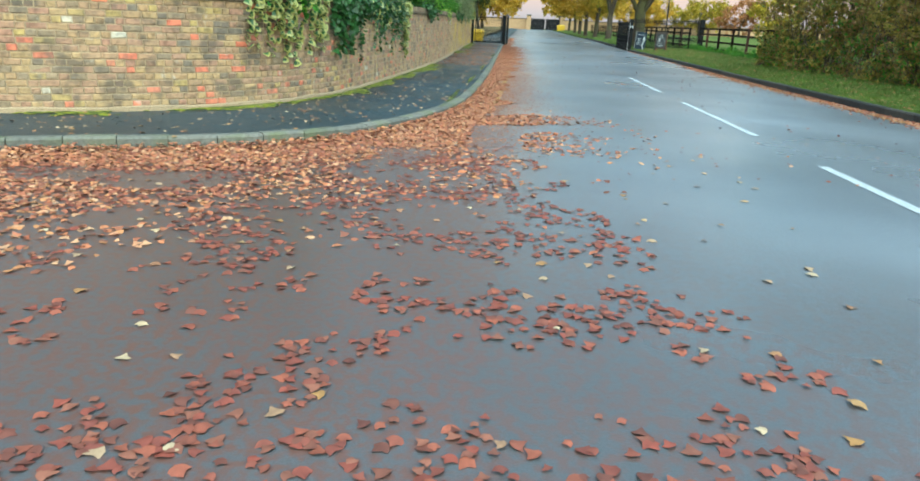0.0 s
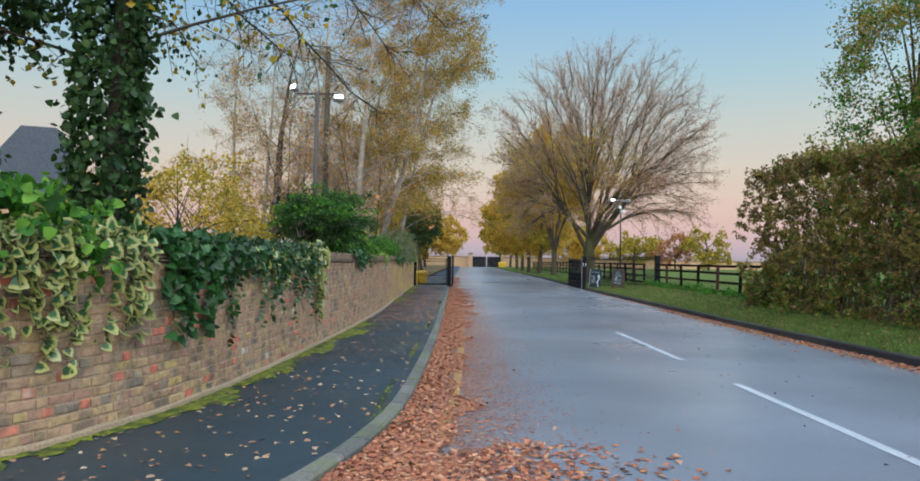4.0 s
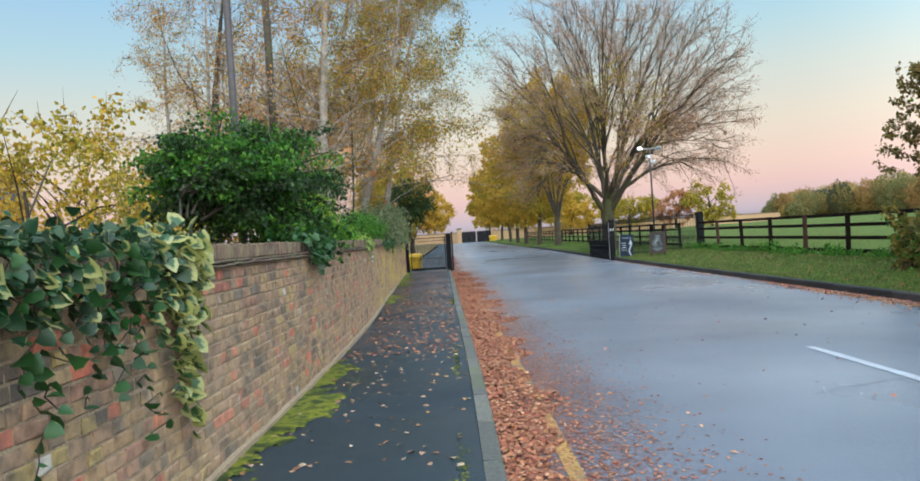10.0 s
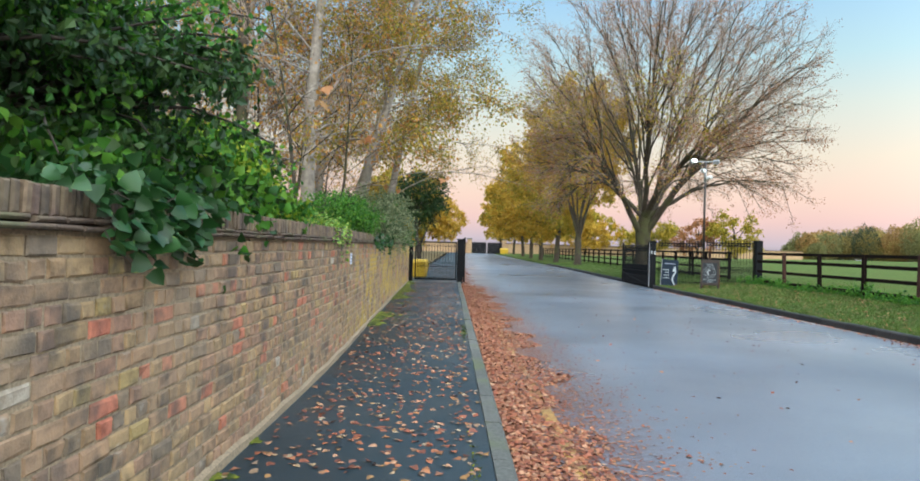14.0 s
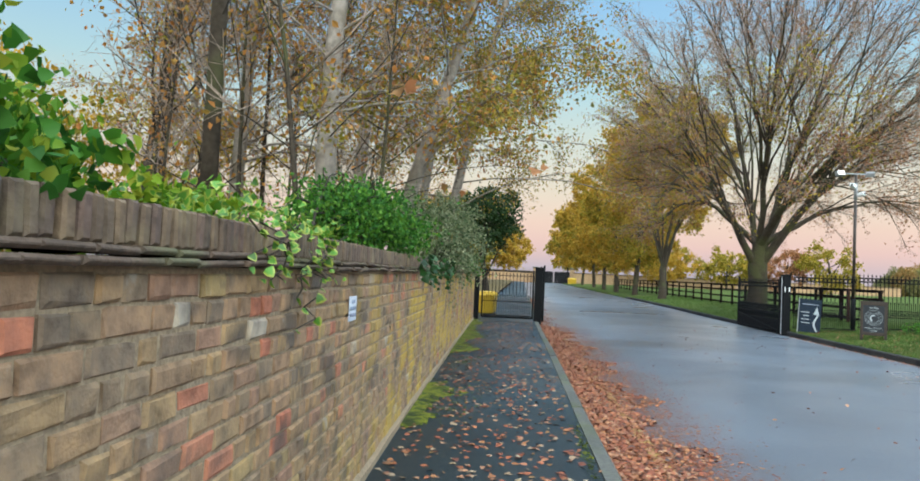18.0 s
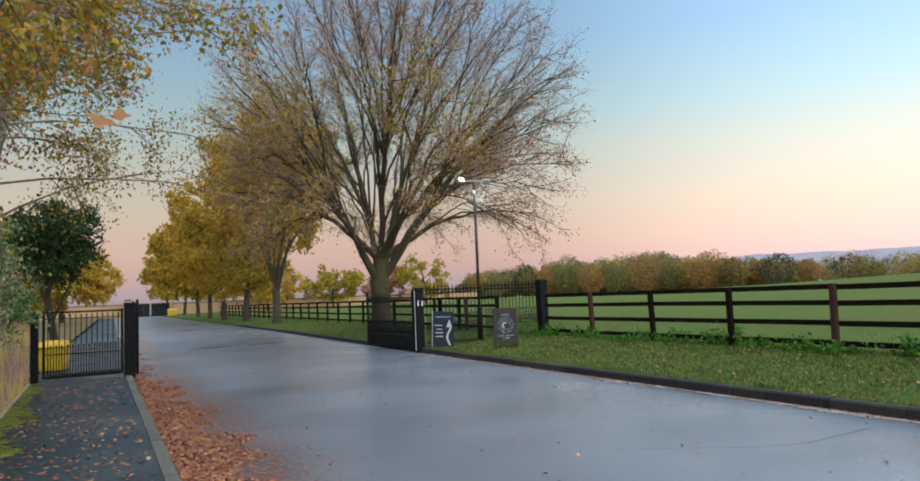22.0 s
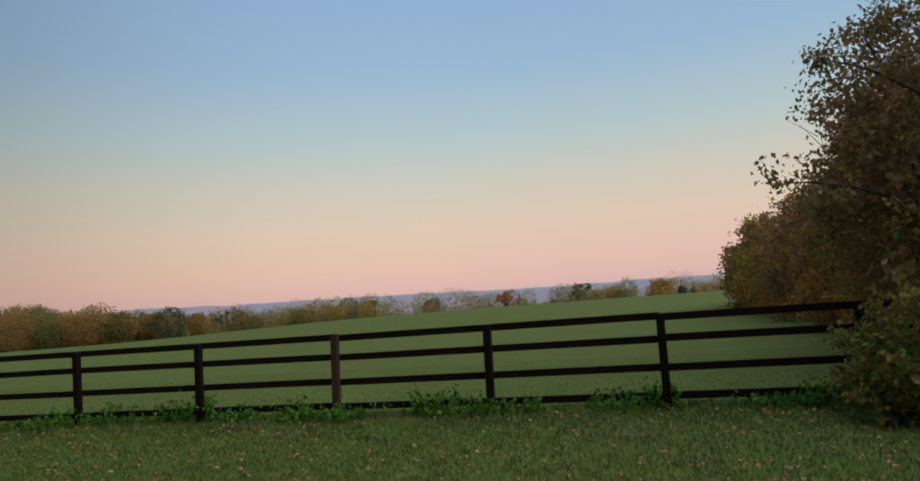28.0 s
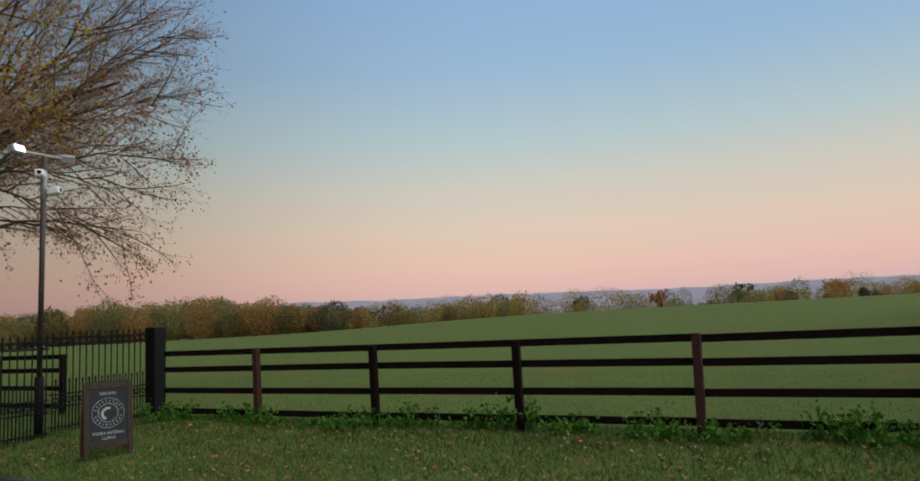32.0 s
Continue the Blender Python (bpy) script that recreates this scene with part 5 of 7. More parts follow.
def fan_tree(at, height, radius, seed, n1=54, gold=9000, rust=20000, label="large spreading autumn tree with bare fanning branches and few rusty leaves", thick=1.0, lean=0.0, low=None, lsize=0.095):
    """Broad avenue tree: short trunk, rising limbs that fan into a round crown, fine twigs, thin autumn leaves."""
    rng = np.random.default_rng(seed)
    t = thing("avenue_tree", label, "tree", at, "avenue trees")
    tb = Tubes()
    fork = 0.17 * height
    centre = np.array([0.0, 0.0, height - radius * 1.02])
    trunk = np.array([(0, 0, -0.3), (0.0, 0, 0.2), (0.03, 0.02, fork * 0.5), (0.0, 0.05, fork * 0.8), (0.05, 0, fork * 1.15)])
    tb.add(trunk, np.array([0.56, 0.42, 0.35, 0.37, 0.24]) * thick, 14)
    lo, hi = [], []
    a_l, b_l, ra_l = [], [], []
    rad3 = np.array([radius, radius, radius * 1.02])
    mains, head = [], np.array([lean, 0.0, 0.0])
    centre = centre + head
    for i in range(n1):
        az = i * 2.39996 + rng.normal(0, 0.12)
        main = i < 9
        sz = (-0.42 + 0.15 * i) if main else min(0.985, -0.62 + 1.60 * ((i - 8.5) / (n1 - 9)) ** 0.82)
        rim = np.array([math.cos(az) * math.sqrt(1 - sz * sz), math.sin(az) * math.sqrt(1 - sz * sz), sz])
        end = centre + rim * rad3 * rng.uniform(0.80, 0.92)
        thin = np.linspace(0.165, 0.020, 10)
        if main:
            p0 = np.array([0.15 * math.cos(az) * thick, 0.15 * math.sin(az) * thick, fork * rng.uniform(0.80, 1.15)])
        else:
            near = min(mains, key=lambda m: np.linalg.norm(m[-1] - end))
            p0 = along(near, rng.uniform(0.10, 0.52))
            thin = np.linspace(0.052, 0.010, 10)
        gap = np.linalg.norm(end - p0)
        ctrl = p0 + (end - p0) * np.array([0.42, 0.42, 0.5]) + np.array([0, 0, (0.10 if sz > 0 else 0.19) * gap])
        u = np.linspace(0, 1, 10)[:, None]
        p = p0 * (1 - u) ** 2 + 2 * ctrl * u * (1 - u) + end * u * u
        p = p + rng.normal(0, 0.05, p.shape) * np.sin(u * 3.14) * 1.5
        if main:
            mains.append(p)
        tb.add(p, thin * rng.uniform(0.75, 1.1) * thick, 7 if main else 5)
        for j in range(12):
            f = 0.34 + 0.66 * (j + rng.uniform(0, 1)) / 12
            q = along(p, min(0.999, f))
            tan = unit(along(p, min(0.999, f + 0.06)) - along(p, max(0.0, f - 0.06)))
            outw = unit(q - centre + np.array([0, 0, 1.2]))
            dd = unit(tan * 0.70 + outw * 0.42 + rng.normal(0, 0.40, 3))
            ln2 = rng.uniform(0.8, 1.9) * (radius / 6.4) ** 0.5
            p2 = limb(rng, q, dd, ln2, lift=0.16 if q[2] > centre[2] - 0.3 * radius else -0.10, wander=0.07, n=5)
            over = np.linalg.norm((p2[-1] - centre) / rad3)
            if over > 1.02:
                p2 = q + (p2 - q) * max(0.35, 1 - (over - 1.0) * 1.6)
            tb.add(p2, np.linspace(0.017, 0.005, 5) * thick, 4)
            for h in range(12 if q[2] > centre[2] - 0.25 * radius else 6):
                q3 = along(p2, rng.uniform(0.15, 0.999))
                d3 = unit(unit(p2[-1] - p2[0]) * 0.9 + rng.normal(0, 0.48, 3) + unit(q3 - centre) * 0.25)
                e3 = q3 + d3 * rng.uniform(0.25, 0.65)
                a_l.append(q3)
                b_l.append(e3)
                ra_l.append(0.0055)
                for g in range(4):
                    q4 = q3 + (e3 - q3) * rng.uniform(0.2, 1.0)
                    e4 = q4 + unit(d3 + rng.normal(0, 0.42, 3)) * rng.uniform(0.15, 0.42)
                    a_l.append(q4)
                    b_l.append(e4)
                    ra_l.append(0.0036)
                    (hi if e4[2] > centre[2] - 0.15 * radius else lo).append(e4)
    part("trunk", tb.mesh("trunk", M_BARK), t, "mossy grey-brown trunk and limbs")
    ra_l = np.array(ra_l)
    part("twig_growth", sticks("twig_growth", np.array(a_l), np.array(b_l), ra_l, ra_l * 0.45, M_TWIG_PALE), t, "fine pale twigs")
    lo, hi = np.array(lo), np.array(hi)
    both = np.vstack([lo, hi])
    west = both[(both[:, 0] < 0.25 * radius) & (both[:, 2] < centre[2] + 0.2 * radius)]
    part("lower_foliage", leaf_cloud("lower_foliage", rng, foliage_at(rng, both if low else west, gold, 0.12), lsize, low or L_GOLD), t, "yellow-green leaves low in the crown")
    part("upper_foliage", leaf_cloud("upper_foliage", rng, np.vstack([foliage_at(rng, hi, int(rust * 0.62), 0.08), foliage_at(rng, lo, int(rust * 0.38), 0.08)]), 0.070, L_RUST), t, "sparse rusty leaves")
    return t


def crown_points(rng, radii, n, hollow=0.35, lumps=0.35):
    d = unit(rng.normal(size=(n, 3)))
    r = (hollow + (1 - hollow) * rng.uniform(0, 1, n) ** 0.45)
    bump = 1 + lumps * np.array([noise.noise(Vector(v * 1.9) + Vector((radii[0], radii[2], n * 0.01))) for v in d])
    return d * (r * bump)[:, None] * np.array(radii)


def clump_tree(name, label, at, height, radii, cz, seed, mat, leaf=0.16, clumps=60, per=110, bark=None, trunk=0.2, spread=0.32, mat2=None, limbs=12, category="tree", group="", droop=0.3):
    rng = np.random.default_rng(seed)
    t = thing(name, label, category, at, group)
    c = crown_points(rng, radii, clumps) + np.array([0, 0, cz])
    tb = Tubes()
    top = np.array([rng.normal(0, 0.2), rng.normal(0, 0.2), cz + 0.35 * radii[2]])
    tr = limb(rng, (0, 0, -0.2), unit(top), np.linalg.norm(top), 0.2, 0.04, 7)
    tb.add(tr, np.linspace(trunk, trunk * 0.35, 7), 8)
    for i in range(limbs):
        k = rng.integers(2, 6)
        e = c[rng.integers(0, len(c))]
        mid = (tr[k] + e) / 2 + np.array([0, 0, 0.1 * np.linalg.norm(e - tr[k])])
        tb.add(np.array([tr[k], mid, e]), [trunk * 0.32, trunk * 0.2, trunk * 0.06], 5)
    part("trunk", tb.mesh("trunk", bark or M_BARK), t)
    n = clumps * per
    ways = 12
    ray = unit(rng.normal(size=(clumps, ways, 3)) + np.array([0, 0, 0.15])) * (spread * rng.uniform(1.2, 2.3, (clumps, ways)))[:, :, None]
    ci, wi = rng.integers(0, clumps, n), rng.integers(0, ways, n)
    run = rng.uniform(0.05, 1.0, n)[:, None] ** 0.8
    pts = c[ci] + ray[ci, wi] * run * np.array([1, 1, 0.85]) - np.array([0, 0, 1]) * run ** 2 * spread * 0.35 + rng.normal(0, spread * 0.16, (n, 3))
    if mat2:
        sel = rng.uniform(0, 1, n) < 0.5 + 0.4 * np.sin(pts[:, 2] * 1.3 + pts[:, 0])
        part("crown", leaf_cloud("crown", rng, pts[sel], leaf, mat, droop=droop), t)
        part("crown", leaf_cloud("crown", rng, pts[~sel], leaf, mat2, droop=droop), t)
    else:
        part("crown", leaf_cloud("crown", rng, pts, leaf, mat, droop=droop), t)
    near = rng.integers(0, clumps, clumps * 3)
    a = c[near] + rng.normal(0, spread * 0.4, (len(near), 3))
    part("twig_growth", sticks("twig_growth", a, a + unit(rng.normal(0, 1, (len(near), 3))) * spread * 1.1 + np.array([0, 0, spread * 0.3]), 0.008, 0.003, M_TWIG), t)
    return t


def airy_tree(name, label, at, height, lean, r, seed, bark, mats, n_branch=22, leaves=4500, leaf=0.075, first=0.3, reach=0.26, twig=None, droop=-0.25, category="tree", group=""):
    """Slender tree: a leaning stem, thin side branches, twigs with loose leaves."""
    rng = np.random.default_rng(seed)
    t = thing(name, label, category, at, group)
    tb = Tubes()
    st = limb(rng, (0, 0, -0.2), unit(np.array([lean[0], lean[1], 1.0])), height, 0.12, 0.035, 10)
    tb.add(st, r * (1 - 0.88 * np.linspace(0, 1, 10) ** 0.9), 8)
    side = Tubes()
    a, b, rr, tips = [], [], [], []
    for i in range(n_branch):
        u = first + (0.98 - first) * (i + rng.uniform(0, 1)) / n_branch
        k = u * 9
        q = st[int(k)] + (st[min(9, int(k) + 1)] - st[int(k)]) * (k % 1)
        az = rng.uniform(0, 2 * math.pi)
        el = rng.uniform(0.25, 0.95)
        d = np.array([math.cos(az) * math.cos(el), math.sin(az) * math.cos(el), math.sin(el)])
        ln = reach * height * (1.15 - 0.75 * u) * rng.uniform(0.7, 1.25) + 0.4
        p = limb(rng, q, d, ln, droop, 0.08, 6)
        side.add(p, np.linspace(max(0.010, r * 0.17 * (1.1 - u)), 0.006, 6), 4)
        for j in range(9):
            v = rng.uniform(0.15, 1) * 5
            q2 = p[int(v)] + (p[min(5, int(v) + 1)] - p[int(v)]) * (v % 1)
            e2 = q2 + unit(unit(p[-1] - p[0]) + rng.normal(0, 0.6, 3) + np.array([0, 0, droop * 0.6])) * rng.uniform(0.3, 0.9)
            a.append(q2)
            b.append(e2)
            rr.append(0.007)
            for g in range(3):
                q3 = q2 + (e2 - q2) * rng.uniform(0.3, 1)
                e3 = q3 + unit(rng.normal(0, 1, 3) + np.array([0, 0, droop])) * rng.uniform(0.15, 0.4)
                a.append(q3)
                b.append(e3)
                rr.append(0.004)
                tips.append((q3 + e3) / 2)
                tips.append(e3)
    part("trunk", tb.mesh("trunk", bark), t)
    part("branchwork", side.mesh("branchwork", bark), t)
    rr = np.array(rr)
    part("twig_growth", sticks("twig_growth", np.array(a), np.array(b), rr, rr * 0.5, twig or M_TWIG), t)
    tips = np.array(tips)
    for i, m in enumerate(mats):
        part("foliage", leaf_cloud("foliage", rng, foliage_at(rng, tips, leaves // len(mats), 0.13), leaf, m, droop=0.5), t)
    return t


def bush(name, label, at, radii, count, leaf, mat, seed, shape="heart", mat2=None, stems=40, category="shrub", lumps=0.4, group="", shoot=0.32):
    rng = np.random.default_rng(seed)
    t = thing(name, label, category, at, group)
    shoots = max(40, count // 22)
    c = crown_points(rng, radii, shoots, 0.35, lumps) * 0.9
    way = unit(unit(c / np.array(radii)) + rng.normal(0, 0.55, (shoots, 3)) + np.array([0, 0, 0.35]))
    way = way * (shoot * rng.uniform(0.5, 1.3, shoots))[:, None]
    si = rng.integers(0, shoots, count)
    run = rng.uniform(0, 1, count)[:, None]
    pts = c[si] + way[si] * run - np.array([0, 0, 1]) * run ** 2 * shoot * 0.45 + rng.normal(0, leaf * 0.5, (count, 3))
    sp = np.zeros((stems, 3))
    sp[:, 0], sp[:, 1], sp[:, 2] = -0.45 - np.abs(rng.normal(0, radii[0] * 0.2, stems)), rng.normal(0, radii[1] * 0.3, stems), -at[2] + 0.2
    part("stem_growth", sticks("stem_growth", sp, c[rng.integers(0, len(c), stems)] * 0.75, 0.014, 0.005, M_BARK_D, 4), t)
    k = count // 3 if mat2 else 0
    part("foliage", leaf_cloud("foliage", rng, pts[k:], leaf, mat, shape), t)
    if mat2:
        part("foliage", leaf_cloud("foliage", rng, pts[:k], leaf, mat2, shape), t)
    return t


def layered_bush(name, label, at, radii, boughs, per, leaf, mat, mat2, seed, shape="quad", category="shrub", group="", hang=0.25):
    """Shrub of spreading boughs: each carries flat sprays of leaves on its outer half, with dark gaps between the layers."""
    rng = np.random.default_rng(seed)
    t = thing(name, label, category, at, group)
    tb, rad = Tubes(), np.array(radii)
    near, bright = [], []
    for i in range(boughs):
        d = unit(rng.normal(size=3) * np.array([1, 1, 0.75]) + np.array([0, 0, 0.12]))
        reach = rng.uniform(0.62, 1.12) * (1 + 0.35 * noise.noise(Vector(d * 2.1) + Vector((seed, 0, 0))))
        end = d * rad * reach
        root = np.array([-0.25 * rad[0], rng.normal(0, 0.35) * rad[1], -0.55 * rad[2]])
        u = np.linspace(0, 1, 7)[:, None]
        p = root * (1 - u) + end * u + np.array([0, 0, 0.22 * rad[2]]) * np.sin(u * 3.14) + rng.normal(0, 0.02, (7, 3))
        tb.add(p, np.linspace(0.014, 0.004, 7), 4)
        n = int(per * rng.uniform(0.5, 1.4))
        f = rng.uniform(0.42, 1.04, n) ** 0.8
        side = unit(np.cross(end - root, np.array([0, 0, 1.0])) + 1e-6)
        width = 0.24 * (1.15 - f) + 0.07
        q = np.array([along(p, min(0.999, x)) for x in f]) + side * (rng.normal(0, 1, n) * width)[:, None] + rng.normal(0, 0.028, (n, 3))
        q[:, 2] -= hang * (f - 0.4) ** 2 * rng.uniform(0.2, 1.0, n)
        # the more a bough points upward, the likelier its brighter leaf colour
        (bright if rng.uniform() < 0.48 + 0.28 * d[2] else near).append(q)
    part("stem_growth", tb.mesh("stem_growth", M_BARK_D), t)
    part("foliage", leaf_cloud("foliage", rng, np.concatenate(near), leaf, mat, shape, droop=0.55), t)
    part("foliage", leaf_cloud("foliage", rng, np.concatenate(bright), leaf, mat2, shape, droop=0.55), t, "brighter leaves, more of them on the upper boughs")
    return t


fan_tree((8.43, 47.9, float(land(8.43, 47.9))), 15.1, 7.5, 3, n1=100, rust=40000, gold=9000, lean=0.8)
fan_tree((8.9, 69.0, float(land(8.9, 69.0))), 14.2, 4.0, 4, 26, 36000, 10000, "tall avenue tree with thinning gold and orange leaves", 0.7, low=L_YELLOW, lsize=0.19)

# the avenue beyond
for i, (x, y, hh, r) in enumerate(((8.6, 79, 12.6, 4.8), (8.4, 89, 13.0, 5.2), (8.6, 101, 13.5, 5.6), (9.0, 116, 12, 5.4), (9.5, 140, 12.5, 6))):
    clump_tree("avenue_tree", "rounded avenue tree with dense golden-yellow autumn leaves", (x, y, float(land(x, y))), hh, (r, r, hh * 0.40), hh * 0.57, 40 + i, L_YELLOW, 0.22 + 0.04 * i, 110, 150, M_BARK, 0.26, 0.50, L_YELLOW if i % 2 else L_GOLD, group="avenue trees")
for i, (x, y, hh, r, m) in enumerate(((-7, 92, 10, 3.5, L_GOLD), (-5.5, 112, 10, 4, L_YELLOW), (-3.5, 176, 12, 4.5, L_YELLOW), (9.5, 180, 13, 4.5, L_GOLD), (-16, 170, 14, 6, L_GOLD), (18, 172, 13, 6, L_YELLOW), (30, 178, 12, 6, L_GOLD), (24, 150, 9, 6, L_YELLOW), (36, 150, 8, 6, L_GOLD))):
    clump_tree("park_tree", "distant park tree in yellow and olive autumn leaf", (x, y, 0.1), hh, (r, r, hh * 0.38), hh * 0.56, 60 + i, m, 0.42, 80, 80, M_BARK, 0.25, 0.6, group="park trees")
clump_tree("park_tree", "distant round tree with brick-red leaves", (35.5, 120, 0.8), 6.5, (3.6, 3.6, 2.8), 3.2, 81, L_RED, 0.34, 50, 60, spread=0.5, group="park trees")
clump_tree("park_tree", "distant round tree with yellow-green leaves", (39.0, 114, 0.8), 6.5, (4.2, 4.2, 3.0), 3.3, 82, L_GOLD, 0.34, 50, 70, spread=0.5, group="park trees")

# garden trees behind the wall
ORANGE_MIX, GOLD_MIX = [L_ORANGE, L_RED, L_GOLD], [L_GOLD, L_ORANGE, L_YELLOW]
BIRCHES = [((-3.35, 28.0), 12.5, (0.01, 0.0), 0.17, ORANGE_MIX, 3800), ((-3.3, 30.6), 13.0, (0.26, 0.06), 0.15, GOLD_MIX, 5200), ((-4.4, 32.5), 13.5, (0.10, 0.0), 0.16, ORANGE_MIX, 4600),
           ((-3.0, 34.5), 12.5, (0.20, 0.10), 0.14, GOLD_MIX, 5600), ((-5.2, 29.6), 12.0, (-0.05, 0.0), 0.14, ORANGE_MIX, 3600), ((-4.0, 37.5), 13.5, (0.16, 0.06), 0.16, GOLD_MIX, 5200),
           ((-9.0, 35.0), 12.0, (0.02, 0.0), 0.14, ORANGE_MIX, 3600), ((-11.5, 39.0), 12.5, (-0.03, 0.0), 0.15, ORANGE_MIX, 3600)]
for i, ((x, y), hh, lean, r, mats, n) in enumerate(BIRCHES):
    mats = [L_GOLD, L_ORANGE, L_OLIVE] if i in (3, 5) else [L_OLIVE, L_ORANGE, L_GOLD] if i == 1 else [L_ORANGE, L_OLIVE, L_RUST] if i == 2 else mats
    airy_tree("birch_tree", "slender pale-barked birch with thinning orange and gold leaves", (x, y, 0.25), hh, lean, r, 100 + i, M_BIRCH, mats, 42, int(n * (1.6 if i in (0, 4) else 3.0 if i > 5 else 6.4)), 0.050 if i in (3, 5) else 0.062, 0.22, 0.25, M_TWIG, -0.35, group="birch trees")
airy_tree("ivy_clad_tree", "dark bare tree with ivy climbing its trunk", (-7.2, 30.2, 0.25), 9.5, (0.06, 0.0), 0.26, 131, M_BARK_D, [L_BROWN], 16, 500, 0.08, 0.3, 0.32, M_TWIG, 0.2)
sap = [airy_tree("sapling", "bare thin-stemmed sapling behind the wall", (-3.2 - 1.5 * i, 26.5 + 2 * i, 0.25), 6.5, (0.05 * (i - 1), 0.0), 0.05, 140 + i, M_BARK, [L_ORANGE], 12, 260, 0.08, 0.3, 0.25, M_TWIG_PALE, 0.25, group="saplings") for i in range(3)]
rng = np.random.default_rng(8)
for i in range(11):
    x, y = rng.uniform(-6.5, -2.9), rng.uniform(27, 38)
    s = sap[i % 3]
    if abs(math.degrees(math.atan2(x, y - 10)) + 36) < 9:
        continue
    c = copy_thing(s, pose(x, y, 0.25, rng.normal(0, 3), rng.normal(0, 4), rng.uniform(0, 360)))
    k = rng.uniform(0.7, 1.35)
    c.scale = (k, k, k)
for i, (x, y, hh) in enumerate(((-8.2, 24.5, 4.0), (-10, 29, 5), (-8.5, 34, 5.5), (-7.0, 21.0, 3.4))):
    clump_tree("garden_tree", "leafy yellow garden tree beyond the wall", (x, y, 0.3), hh, (2.4, 2.4, 2.0), hh * 0.55, 160 + i, L_YELLOW, 0.10, 45, 90, M_BARK, 0.07, 0.36, L_GOLD, group="garden trees")

teleg = thing("telegraph_pole", "plain weathered wooden telegraph pole behind the wall", "pole", (-4.35, 26.7, 0.2))
part("pole_shaft", rod_mesh("pole_shaft", (0, 0, -0.3), (0, 0, 8.5), 0.10, M_BARK, 14, 0.085), teleg)

# dark evergreens near the corner
airy_tree("oak_tree", "tall tree whose trunk is wrapped in dark ivy", (-3.35, 9.9, 0.25), 9.5, (0.02, 0.02), 0.17, 171, M_BARK_D, [L_DARK, L_GOLD], 26, 5200, 0.085, 0.30, 0.42, M_TWIG, -0.15)
rng = np.random.default_rng(172)
n = 7500
hz = rng.uniform(0, 6.2, n)
an = rng.uniform(0, 2 * np.pi, n)
rad = 0.24 + np.abs(rng.normal(0, 0.10, n))
ivt = thing("trunk_ivy", "dense dark green ivy sleeve round the trunk", "ivy", (-3.35, 9.9, 0.25))
part("foliage", leaf_cloud("foliage", rng, np.stack([rad * np.cos(an) + 0.02 * hz, rad * np.sin(an) + 0.02 * hz, hz], 1), 0.075, L_DARK, "heart", droop=0.8), ivt)
part("stem", rod_mesh("stem", (0.16, 0.05, 0), (0.30, 0.12, 6.0), 0.02, M_BARK_D, 6), ivt)
clump_tree("yew_tree", "large dark evergreen yew overhanging the wall", (-6.4, 9.0, 0.25), 8, (3.2, 2.5, 2.9), 4.9, 173, L_DARK, 0.10, 150, 330, M_BARK_D, 0.35, 0.38)
bush("corner_bush", "tall dark evergreen growth behind the corner wall", (-6.6, 10.6, 2.4), (1.7, 1.1, 1.1), 14000, 0.09, L_DARK, 211, "quad", L_LAUREL)
for i, (p0, d0, ln) in enumerate((((-3.3, 9.9, 5.2), (0.35, 0.9, 0.25), 4.6), ((-3.3, 9.8, 5.8), (0.75, 0.6, 0.25), 4.5), ((-3.3, 9.9, 4.9), (0.22, 0.95, 0.10), 4.4), ((-3.3, 9.8, 6.2), (0.50, 0.85, 0.15), 5.0), ((-3.35, 9.7, 5.5), (0.62, 0.35, 0.10), 3.6))):
    rng = np.random.default_rng(180 + i)
    br = thing("overhanging_branch", "dark bare branch hanging over the garden wall", "branch", p0, "overhanging branches")
    p = limb(rng, (0, 0, 0), unit(np.array(d0)), ln, -0.35, 0.12, 10)
    tb = Tubes()
    tb.add(p, np.linspace(0.032, 0.007, 10), 6)
    aa, bb = [], []
    for j in range(60):
        k = rng.uniform(0.15, 1) * 9
        q = p[int(k)] + (p[min(9, int(k) + 1)] - p[int(k)]) * (k % 1)
        pts2 = limb(rng, q, unit(unit(p[-1] - p[0]) * 0.6 + rng.normal(0, 0.6, 3)), rng.uniform(0.4, 1.2), -0.2, 0.28, 6)
        tb.add(pts2, np.linspace(0.008, 0.003, 6), 3)
        aa.append(pts2[-1])
    part("limb", tb.mesh("limb", M_BARK_D), br)
    part("foliage", leaf_cloud("foliage", rng, foliage_at(rng, np.array(aa), 70, 0.02), 0.05, L_DARK), br)

